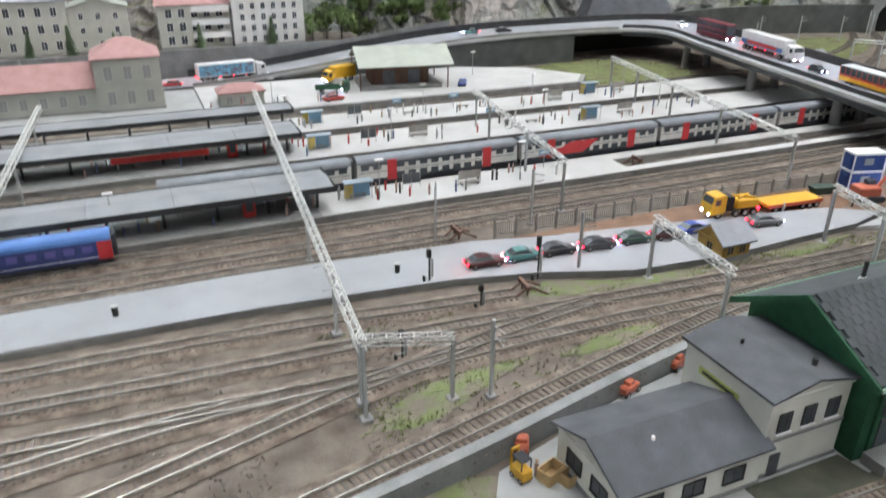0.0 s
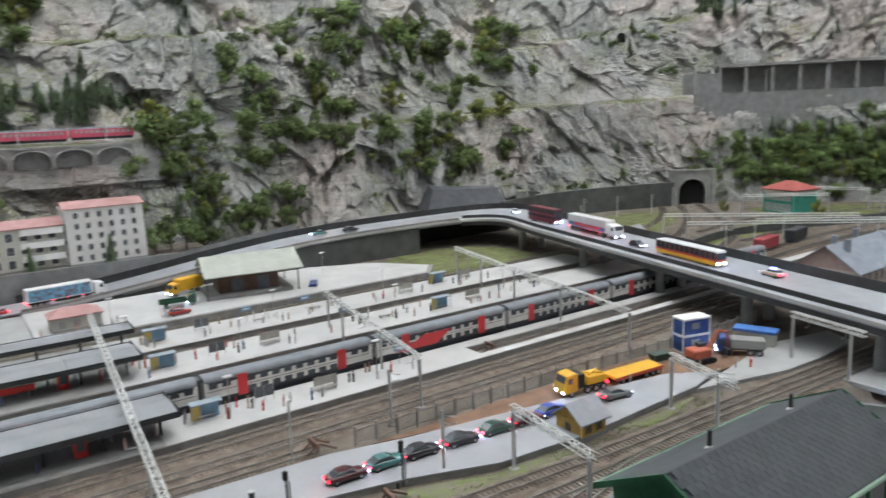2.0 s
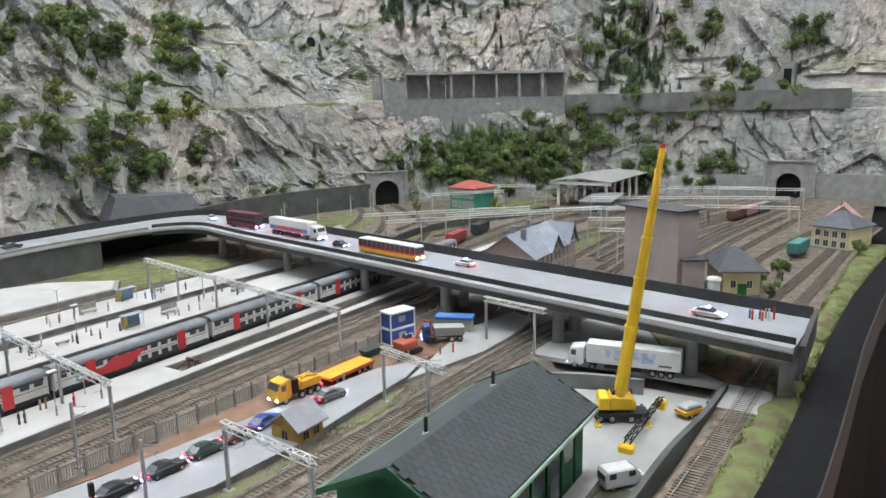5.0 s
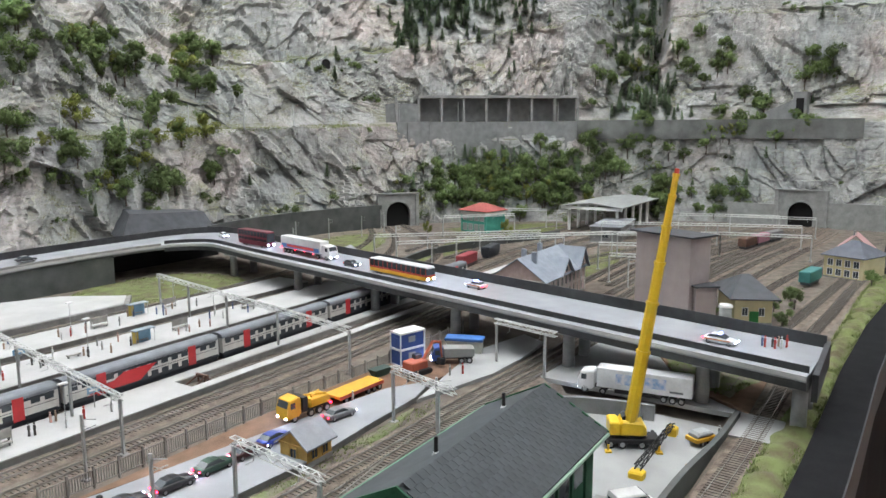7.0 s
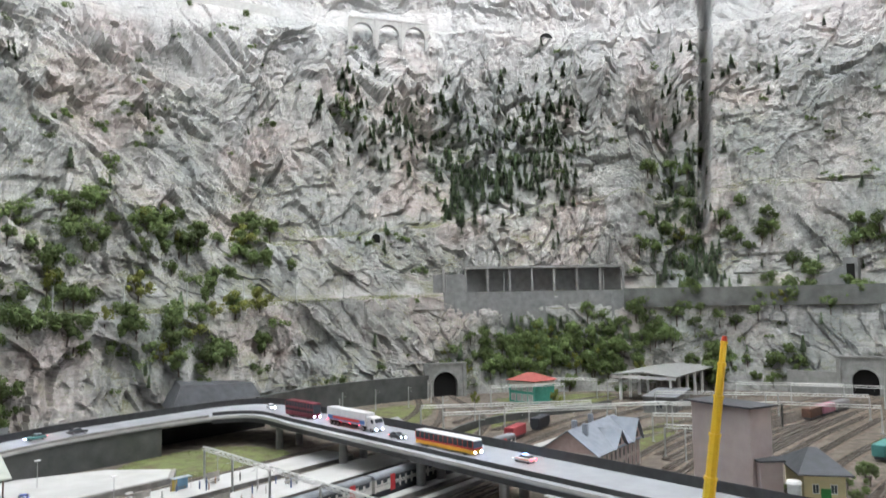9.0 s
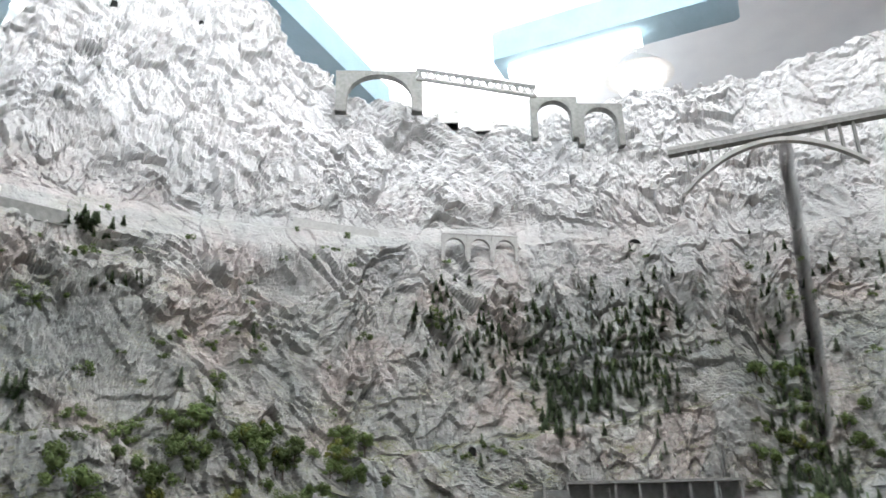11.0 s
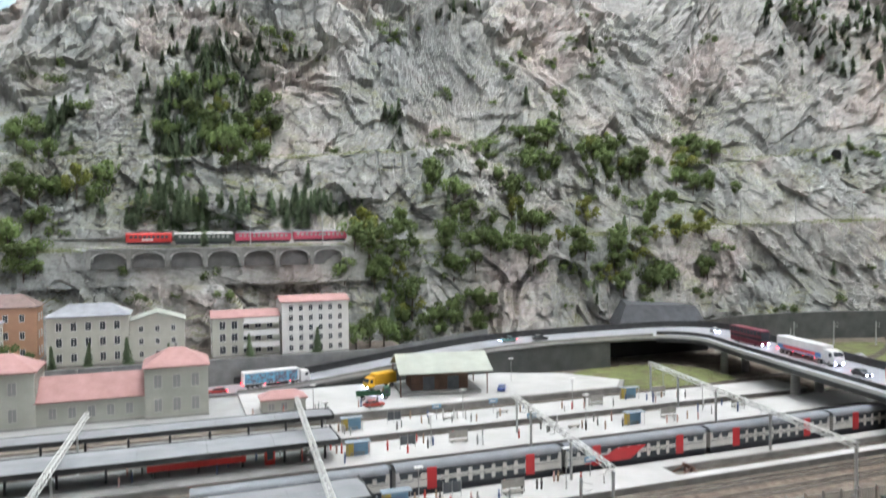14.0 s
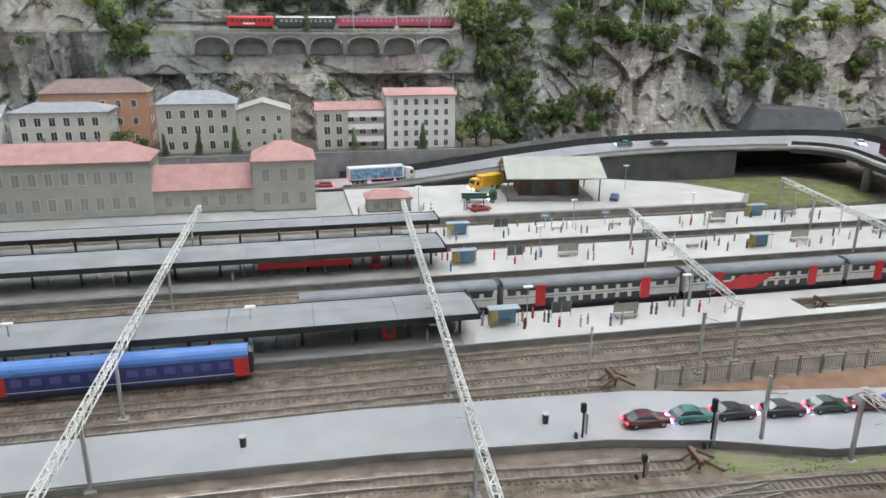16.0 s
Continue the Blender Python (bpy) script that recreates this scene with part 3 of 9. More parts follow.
# pair up the two edges so that cross lines stay square to the road
def pair(front, back):
    fa, ba = [], []
    for f0, f1, b0, b1 in zip(front, front[1:], back, back[1:]):
        n = max(2, int(max(np.linalg.norm(np.subtract(f1, f0)), np.linalg.norm(np.subtract(b1, b0))) / 0.02))
        for k in range(n):
            fa.append(np.array(f0) + (np.array(f1) - np.array(f0)) * k / n)
            ba.append(np.array(b0) + (np.array(b1) - np.array(b0)) * k / n)
    fa.append(np.array(front[-1]))
    ba.append(np.array(back[-1]))
    # round the corners
    fa, ba = np.array(fa), np.array(ba)
    for _ in range(12):
        fa[1:-1] = (fa[:-2] + 2 * fa[1:-1] + fa[2:]) / 4
        ba[1:-1] = (ba[:-2] + 2 * ba[1:-1] + ba[2:]) / 4
    return fa, ba


FE, BE = pair(FRONT, BACK)


def across(t, dz=0.0):
    p = FE + (BE - FE) * t
    p[:, 2] += dz
    return p


def deck_piece(name, t0, t1, z0, z1, material, label="", lo=0, hi=None):
    """A bar that follows the road between the shares t0 and t1 of its width and the heights z0 and z1."""
    sl = slice(lo, hi)
    q = [across(t0, z0)[sl], across(t0, z1)[sl], across(t1, z1)[sl], across(t1, z0)[sl]]
    g = Geo()
    n = len(q[0])
    for k in range(n):
        g.v += [tuple(c[k]) for c in q]
    for k in range(n - 1):
        for e in range(4):
            f = (e + 1) % 4
            g.f.append((4 * k + f, 4 * k + e, 4 * k + 4 + e, 4 * k + 4 + f))
    g.f += [(0, 1, 2, 3), (4 * n - 1, 4 * n - 2, 4 * n - 3, 4 * n - 4)]
    return part(name, g, material, bridge, label)


start = int(np.argmax(FE[:, 2] > 0.012))
turn = int(np.argmax((FE[:, 0] > 1.40)))
deck_piece("carriageway", 0.10, 0.93, -0.004, 0.0, DECKROAD, "pale worn asphalt carriageway")
deck_piece("slab", 0.02, 0.98, -0.012, -0.0045, CONCRETE, "", start)
deck_piece("walkway", -0.010, 0.085, -0.006, 0.003, ASPHALT, "grey outer walkway", start)
deck_piece("edge_strip", -0.016, -0.0105, -0.0035, 0.0036, PLATFORM, "pale edge strip", start)
deck_piece("edge_beam", -0.013, 0.0, -0.018, -0.0065, RAILING, "dark edge beam", turn)
deck_piece("parapet", 0.088, 0.10, -0.003, 0.013, RAILING, "dark parapet", turn)
deck_piece("parapet", 0.935, 0.952, -0.003, 0.020, RAILING, "dark parapet", start)
deck_piece("guard_kerb", 0.0, 0.02, 0.0032, 0.0095, KERB, "low grey kerb wall", start, turn)
deck_piece("edge_beam", 0.985, 1.0, -0.020, 0.0, RAILING, "", turn)
part("end_beam", Geo().box(1.088, 1.285, 0.075, 0.083, 0.060, 0.100), RAILING, bridge)
for y in (1.72, 1.376, 1.053, 0.788, 0.50, 0.245, 0.10):
    for dx in (0.035, 0.115):
        x = 1.07 + 0.232 * y + dx
        part("pier", Geo().rod((x, y, -0.01), (x, y, 0.082), 0.0115, 0.0105, 14), CONCRETE, bridge, "round concrete pier", True)
    x = 1.07 + 0.232 * y
    part("pier_beam", Geo().box(x + 0.01, x + 0.16, y - 0.012, y + 0.012, 0.068, 0.080), CONCRETE, bridge)

# wall that carries the ramp; open below the turn, its darkness a black panel
wl = [(0.22, 1.951), (0.4, 1.953), (0.6, 1.953), (0.85, 1.948), (1.05, 1.940), (1.24, 1.93)]
g = Geo()
zt = np.interp([p[0] for p in wl], FE[:turn, 0], FE[:turn, 2]) - 0.008
for (x, y), z in zip(wl, zt):
    g.v += [(x, y, -0.01), (x, y, z), (x, y + 0.02, z), (x, y + 0.02, -0.01)]
for k in range(len(wl) - 1):
    g.f += [(4 * k, 4 * k + 4, 4 * k + 5, 4 * k + 1), (4 * k + 1, 4 * k + 5, 4 * k + 6, 4 * k + 2), (4 * k + 2, 4 * k + 6, 4 * k + 7, 4 * k + 3)]
e = 4 * len(wl) - 4
g.f += [(e, e + 3, e + 2, e + 1), (0, 1, 2, 3)]
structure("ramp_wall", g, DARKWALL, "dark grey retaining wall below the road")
# black panel painted in place of the shade under the road
structure("underpass_shade_panel", Geo().box(1.2, 1.75, 2.08, 2.1, -0.01, 0.085), DARK)
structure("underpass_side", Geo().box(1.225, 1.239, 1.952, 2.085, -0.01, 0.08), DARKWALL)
hood = [(1.40, 2.128, 0.088), (1.785, 2.128, 0.088), (1.78, 2.185, 0.15), (1.475, 2.185, 0.168), (1.54, 2.42, 0.088), (1.785, 2.42, 0.088), (1.78, 2.42, 0.155), (1.60, 2.42, 0.172)]
g = Geo()
for f in ((0, 1, 2, 3), (3, 2, 6, 7), (0, 3, 7, 4), (1, 5, 6, 2)):
    g.quad(*[hood[i] for i in f])
structure("portal_hood", g, SLATE, "dark sloping hood over the road at the foot of the cliff")
structure("town_wall", Geo().box(-1.7, 0.52, 2.098, 2.112, -0.01, 0.082).quad((0.52, 2.098, -0.01), (0.9, 2.12, 0.05), (0.9, 2.12, 0.12), (0.52, 2.098, 0.082)), WALLGREY, "grey retaining wall behind the road")
structure("town_terrace", Geo().box(-1.8, 0.62, 2.112, 2.45, 0.0, 0.078), GROUND, "ground of the hillside town")
# dark walls by the line to the tunnel
wall_along("cutting_wall", smooth_line([(1.74, 2.11), (2.0, 2.16), (2.35, 2.13), (2.66, 2.03)]), -0.01, 0.105, 0.016, DARKWALL, "dark stone retaining wall along the line to the tunnel")
wall_along("yard_wall", smooth_line([(1.86, 1.36), (2.1, 1.40), (2.45, 1.33), (2.8, 1.20)]), -0.01, 0.028, 0.01, DARKWALL, "low dark wall between the tracks")


def patch(name, pts, z, material, label, seed=0, hump=0.003):
    """A ragged patch of turf, a little raised in its middle."""
    P = np.array(smooth_line(list(pts) + [pts[0]], 0.015))[:-1]
    rnd = random.Random(seed)
    c = P.mean(axis=0)
    rings = []
    for k, (s, h) in enumerate(((1.0, 0.0), (0.93, 0.4), (0.7, 0.8), (0.35, 1.0))):
        rings.append([(c[0] + (p[0] - c[0]) * s * (1 + rnd.uniform(-0.07, 0.07)), c[1] + (p[1] - c[1]) * s * (1 + rnd.uniform(-0.07, 0.07)), z + hump * h * rnd.uniform(0.85, 1.1) + 0.0004) for p in P])
    g = Geo()
    n = len(P)
    for r in rings:
        g.v += r
    g.v.append((c[0], c[1], z + hump))
    for k in range(3):
        for i in range(n):
            j = (i + 1) % n
            g.f.append((k * n + i, k * n + j, (k + 1) * n + j, (k + 1) * n + i))
    g.f += [(3 * n + i, 3 * n + (i + 1) % n, 4 * n) for i in range(n)]
    ob = tagged(part(name, g, material, None, label), category="turf", kind="stuff")
    # fibres
    g = Geo()
    x0, x1, y0, y1 = P[:, 0].min(), P[:, 0].max(), P[:, 1].min(), P[:, 1].max()
    num = min(6000, int((x1 - x0) * (y1 - y0) * 90000))
    gen = np.random.default_rng(seed)
    X, Y = gen.uniform(x0, x1, num), gen.uniform(y0, y1, num)
    inside = np.zeros(num, bool)
    for (xa, ya), (xb, yb) in zip(P[:, :2], np.roll(P[:, :2], -1, axis=0)):
        if ya != yb:
            inside ^= ((ya > Y) != (yb > Y)) & (X < (xb - xa) * (Y - ya) / (yb - ya) + xa)
    for x, y in zip(X[inside].tolist(), Y[inside].tolist()):
        if noise.noise((x * 25, y * 25, 3)) < -0.15:
            continue
        w, h, a = rnd.uniform(0.0008, 0.002), rnd.uniform(0.002, 0.0065), rnd.uniform(0, 6.28)
        dx, dy = w * math.cos(a), w * math.sin(a)
        lx, ly = rnd.uniform(-0.002, 0.002), rnd.uniform(-0.002, 0.002)
        g.quad((x - dx, y - dy, z), (x + dx, y + dy, z), (x + lx, y + ly, z + h))
    part("grass_fibres", g, TUFT, ob)
    return ob


patch("grass_strip", [(0.40, 0.672), (0.50, 0.632), (0.60, 0.628), (0.64, 0.622), (0.60, 0.612), (0.47, 0.618), (0.41, 0.63), (0.37, 0.655)], 0.0, VERGE, "sparse green turf beside the lane", 1)
patch("grass_strip", [(0.10, 0.475), (0.16, 0.515), (0.24, 0.530), (0.30, 0.525), (0.24, 0.50), (0.16, 0.468)], 0.0, VERGE, "bright green turf between the tracks", 2)
patch("grass_strip", [(0.33, 0.515), (0.42, 0.54), (0.48, 0.535), (0.40, 0.508)], 0.0, VERGE, "patchy turf between the tracks", 3)
patch("grass_strip", [(0.08, 0.40), (0.14, 0.41), (0.2, 0.395), (0.17, 0.35), (0.10, 0.34)], YARD_Z, VERGE, "patchy turf at the yard edge", 4)
BANK_X = [0.45, 0.754, 0.988, 1.224, 1.433, 1.66, 2.21, 2.53]
BANK_IN = [0.150, 0.146, 0.140, 0.121, 0.108, 0.100, 0.072, 0.041]
BANK_OUT = [0.086, 0.083, 0.076, 0.067, 0.060, 0.045, -0.005, -0.045]
g, gf, gen = Geo(), Geo(), np.random.default_rng(5)
bx = np.arange(0.45, 2.53, 0.008)
for k, x in enumerate(bx):
    a, b = np.interp(x, BANK_X, BANK_IN), np.interp(x, BANK_X, BANK_OUT)
    a += 0.006 * noise.noise((x * 22, 1, 0))
    for r in range(9):
        y = a + (b - a) * r / 8
        g.v.append((x, y, 0.0005 + 0.011 * math.sin(math.pi * min(1, r / 7)) * (0.7 + 0.9 * noise.noise((x * 30, y * 30, 2)))))
        if r and k:
            i = 9 * k + r
            g.f.append((i - 10, i - 1, i, i - 9))
ob = tagged(part("grass_bank", g, GRASS, None, "olive green flock grass bank along the layout edge", True), category="turf", kind="stuff")
for x in gen.uniform(0.45, 2.5, 16000).tolist():
    if 1.045 < x < 1.14:
        continue
    a, b = np.interp(x, BANK_X, BANK_IN), np.interp(x, BANK_X, BANK_OUT)
    y = a + (b - a) * float(gen.uniform(0.04, 1))
    if noise.noise((x * 25, y * 25, 3)) < -0.3:
        continue
    w, h, t = (float(gen.uniform(p, q)) for p, q in ((0.0008, 0.0018), (0.003, 0.010), (0, 6.28)))
    gf.quad((x - w * math.cos(t), y - w * math.sin(t), 0.001), (x + w * math.cos(t), y + w * math.sin(t), 0.001), (x + float(gen.uniform(-0.004, 0.004)), y + float(gen.uniform(-0.004, 0.004)), h))
part("grass_fibres", gf, TUFT, ob)
patch("grass_strip", [(1.20, 0.21), (1.24, 0.285), (1.38, 0.36), (1.5, 0.36), (1.58, 0.25), (1.4, 0.18)], 0.0036, VERGE, "sparse turf on the earth below the bridge", 12)
patch("meadow", [(1.08, 1.66), (1.14, 1.62), (1.44, 1.62), (1.50, 1.72), (1.46, 1.86), (1.10, 1.90), (1.04, 1.84)], 0.0, GRASS, "green meadow below the bridge", 6)
patch("meadow", [(1.75, 1.55), (2.0, 1.62), (2.3, 1.74), (2.5, 1.9), (2.35, 2.0), (2.0, 1.95), (1.8, 1.8)], 0.0, GRASS, "green meadow by the tunnel line", 7)
patch("meadow", [(1.8, 1.36), (2.1, 1.42), (2.4, 1.5), (2.7, 1.5), (2.6, 1.40), (2.2, 1.36)], 0.0, GRASS, "green meadow between the lines", 8)
patch("meadow", [(2.75, 1.75), (3.0, 1.6), (3.2, 1.35), (3.05, 1.3), (2.7, 1.5)], 0.0, GRASS, "green meadow below the trees", 9)
patch("meadow", [(1.9, 0.85), (2.3, 0.92), (2.6, 0.86), (2.4, 0.8), (2.0, 0.8)], 0.0, GRASS, "green strip in the far yard", 10)
patch("grass_strip", [(0.72, 0.630), (0.80, 0.625), (0.90, 0.63), (0.84, 0.612), (0.74, 0.612)], 0.0, VERGE, "sparse turf near the hut", 11)

gs_, gw_, gen = Geo(), Geo(), np.random.default_rng(8)
for x, y, r, t in zip(gen.uniform(-0.7, 0.95, 15000).tolist(), gen.uniform(0.30, 0.735, 15000).tolist(), gen.uniform(0.0007, 0.0019, 15000).tolist(), gen.uniform(0, 6.28, 15000).tolist()):
    if in_yard(x, y + 0.02) or (0.06 < x and 0.63 + 0.1 * max(0, 0.35 - x) < y) or y > 0.715:
        continue
    if noise.noise((x * 9, y * 9, 1)) + 0.35 * noise.noise((x * 40, y * 40, 1)) < -0.12:
        continue
    i = len(gs_.v)
    gs_.v += [(x + r * math.cos(t + a), y + r * math.sin(t + a), 0.0004) for a in (0, 2.0, 4.1)] + [(x, y, 0.0012 + r * 0.9)]
    gs_.f += [(i, i + 1, i + 3), (i + 1, i + 2, i + 3), (i + 2, i, i + 3)]
tagged(part("loose_stones", gs_, STONES, None, "loose brown and grey stones among the tracks"), category="stones", kind="stuff")
for x, y in zip(gen.uniform(0.10, 0.95, 16000).tolist(), gen.uniform(0.44, 0.66, 16000).tolist()):
    if in_yard(x, y + 0.012) or y > 0.66 - 0.04 * x or noise.noise((x * 11, y * 22, 6)) + 0.4 * noise.noise((x * 50, y * 50, 2)) < 0.12:
        continue
    w, h, t = (float(gen.uniform(p, q)) for p, q in ((0.0005, 0.0013), (0.001, 0.0042), (0, 6.28)))
    gw_.quad((x - w * math.cos(t), y - w * math.sin(t), 0.0005), (x + w * math.cos(t), y + w * math.sin(t), 0.0005), (x + float(gen.uniform(-0.0015, 0.0015)), y + float(gen.uniform(-0.0015, 0.0015)), h))
tagged(part("weeds", gw_, TUFT, None, "thin olive weeds between the tracks"), category="weeds", kind="stuff")

# ---- mountain ----
FOOT = np.array(smooth_line([(-2.4, 2.30), (-1.0, 2.34), (0, 2.34), (0.6, 2.30), (1.0, 2.26), (1.45, 2.26), (1.9, 2.24), (2.35, 2.17), (2.8, 2.03), (3.15, 1.62), (3.45, 1.15), (3.66, 0.7), (3.72, 0.3), (3.74, -0.2), (3.74, -0.9)], 0.03))
RIDGE_AZ = [-15, 20, 26.6, 35.7, 45.3, 51.7, 55.3, 58.1, 60.4, 65, 70, 74.4, 76.7, 79.1, 82.3, 87.8, 92.7, 93.8, 94.6, 96.25, 97.95, 99.85, 103, 140]
RIDGE_T = [0.62, 0.60, 0.61, 0.58, 0.60, 0.64, 0.68, 0.75, 0.85, 0.98, 0.96, 0.85, 0.77, 0.65, 0.575, 0.51, 0.60, 0.58, 0.42, 0.369, 0.328, 0.26, 0.2, 0.2]


# shares of the mesh at which the slope changes: foot, ledge, bench, high line, ridge
LEVELS = [0, 0.05, 0.11, 0.165, 0.175, 0.215, 0.225, 0.28, 0.34, 0.385, 0.53, 0.67, 0.68, 0.705, 0.78, 0.96, 1.0]


def lattice(ix, iy, iz, seed):
    """Four random numbers (-1 to 1) for each cell of an integer lattice."""
    with np.errstate(over="ignore"):
        h = ix.astype(np.uint32) * np.uint32(374761393) + iy.astype(np.uint32) * np.uint32(668265263) + iz.astype(np.uint32) * np.uint32(2147483647) + np.uint32(seed * 974711)
        out = []
        for k in range(4):
            h = (h ^ (h >> np.uint32(13))) * np.uint32(1274126177) + np.uint32(k * 7919)
            h = h ^ (h >> np.uint32(16))
            out.append((h & np.uint32(0xFFFF)).astype(np.float32) / 32767.5 - 1)
    return out


def smooth_noise(X, Y, Z, seed=0):
    """Gradient noise over whole arrays, about -1 to 1."""
    fx, fy, fz = np.floor(X), np.floor(Y), np.floor(Z)
    x, y, z = X - fx, Y - fy, Z - fz
    ix, iy, iz = fx.astype(np.int64), fy.astype(np.int64), fz.astype(np.int64)
    wx, wy, wz = (t * t * t * (t * (t * 6 - 15) + 10) for t in (x, y, z))
    tot = 0
    for a in (0, 1):
        for b in (0, 1):
            for c in (0, 1):
                gx, gy, gz, _ = lattice(ix + a, iy + b, iz + c, seed)
                w = (wx if a else 1 - wx) * (wy if b else 1 - wy) * (wz if c else 1 - wz)
                tot = tot + w * (gx * (x - a) + gy * (y - b) + gz * (z - c))
    return tot * 1.5


def ridged(X, Y, Z, seed, octaves=3, gain=0.5):
    """Sharp crests, 0 to about 1."""
    tot, amp, f = 0, 1.0, 1.0
    for o in range(octaves):
        n = 1 - np.abs(smooth_noise(X * f, Y * f, Z * f, seed + o))
        tot, amp, f = tot + amp * n * n, amp * gain, f * 2.1
    return tot / (1 + gain)


def facets(X, Y, Z, seed, tilt=1.1):
    """Broken rock: every cell of a Voronoi field is a tilted flat face of its own depth."""
    fx, fy, fz = (np.floor(t).astype(np.int64) for t in (X, Y, Z))
    best = np.full(X.shape, 9.0, np.float32)
    out = np.zeros(X.shape, np.float32)
    for a in (-1, 0, 1):
        for b in (-1, 0, 1):
            for c in (-1, 0, 1):
                jx, jy, jz, r = lattice(fx + a, fy + b, fz + c, seed)
                dx, dy, dz = X - (fx + a + 0.5 + 0.5 * jx), Y - (fy + b + 0.5 + 0.5 * jy), Z - (fz + c + 0.5 + 0.5 * jz)
                d = dx * dx + dy * dy + dz * dz
                near = d < best
                best = np.where(near, d, best)
                out = np.where(near, 0.55 * r + tilt * (jy * dx + jx * 0.7 * dy + (jz * 0.7 - 0.1) * dz), out)
    return out


def hump(az, te, a, e, da, de):
    return np.exp(-((az - a) / da) ** 2 - ((te - e) / de) ** 2)


def rock_relief(P, U):
    """How far the rock stands out of the plain slope, and how far its points slip up or down."""
    X, Y, Z = (P[:, :, k].astype(np.float32) for k in range(3))
    az = np.degrees(np.arctan2(Y, X))
    te = (Z - 0.45) / np.hypot(X, Y)
    wx = smooth_noise(X * 2.2, Y * 2.2, Z * 2.2, 11)
    wz = smooth_noise(X * 2.2, Y * 2.2, Z * 2.2, 12)
    f1 = smooth_noise(X * 9, Y * 9, Z * 9, 13)
    ax, ay, az_ = X + 0.12 * wx + 0.01 * f1, Y + 0.12 * wz, Z + 0.12 * wz + 0.01 * f1
    # broad buttresses and gullies
    D = 0.15 * (ridged(ax * 1.7, ay * 1.7, az_ * 0.7, 21, 3, 0.45) - 0.75)
    low = np.clip((0.62 - Z) / 0.15, 0, 1)
    right = np.clip((17 - az) / 1.5, 0, 1) * (1 - low)
    # the beds dip to one side
    dip = 0.3
    bx, bz = ax + dip * az_, az_ - dip * 0.8 * ax
    squash = 0.7
    for scale, amp, seed in ((2.4, 0.055, 31), (5.6, 0.046, 32), (12.0, 0.030, 33), (27.0, 0.013, 34)):
        D += amp * (1 - 0.35 * right) * facets(bx * scale, ay * scale, bz * scale * squash, seed)
    # folded strata: stepped beds that climb to one side
    fold = 0.62 + 0.75 * smooth_noise(X * 0.8, Y * 0.8, Z * 0.8, 41)
    along = (Z + 0.03 * f1) * np.cos(fold) - (U + 0.10 * wx) * np.sin(fold)
    beds = np.clip(0.1 + 1.9 * smooth_noise(X * 1.6, Y * 1.6, Z * 1.6, 42), 0, 1) * (1 - 0.8 * low) * (1 - 0.9 * right)
    beds *= np.interp(te, [0.42, 0.5], [1.0, 0.35])
    beds = np.maximum(beds, hump(az, te, 70, 0.2, 7, 0.09))
    for f, amp in ((13.0, 0.013), (38.0, 0.0075)):
        s = along * f + 0.7 * smooth_noise(X * f * 0.35, Y * f * 0.35, Z * f * 0.35, 43)
        D += amp * beds * (0.5 - (s - np.floor(s)) ** 0.8)
    # upright flutes in the cliffs
    flute = np.clip(0.25 + 1.5 * smooth_noise(X * 1.9, Y * 1.9, Z * 1.9, 51), 0, 1) * np.maximum(np.clip((1.25 - Z) / 0.4, 0, 1), 0.8 * right)
    D += 0.055 * flute * (ridged(U * 9 + 0.6 * wx, Z * 2.3, 0 * U, 52, 3, 0.5) - 0.8)
    # grain
    D += 0.018 * (ridged(bx * 17, ay * 17, bz * 17 * squash, 61, 3, 0.55) - 0.8)
    # the named shapes: a rib below the summit, a rounded buttress with a pillar, a wooded gully and a deep cleft
    D += 0.10 * hump(az, te, 67.5, 0.48, 1.3, 0.10) + 0.13 * hump(az, te, 21.4, 0.145, 1.7, 0.05) + 0.10 * hump(az, te, 23.3, 0.30, 0.8, 0.09)
    D -= 0.16 * hump(az, te, 18.3, 0.2, 1.3, 0.17)
    D += 0.06 * hump(az, te, 50, 0.37, 4, 0.03) - 0.10 * hump(az, te, 58, 0.33, 4, 0.035)
    D -= 0.34 * np.exp(-((az - 15.6 + 2.4 * (te - 0.25)) / 0.36) ** 4) * np.clip((te - 0.085) / 0.03, 0, 1) * np.clip((0.5 - te) / 0.05, 0, 1)
    W = 0.02 * wx + 0.012 * f1
    return D, W


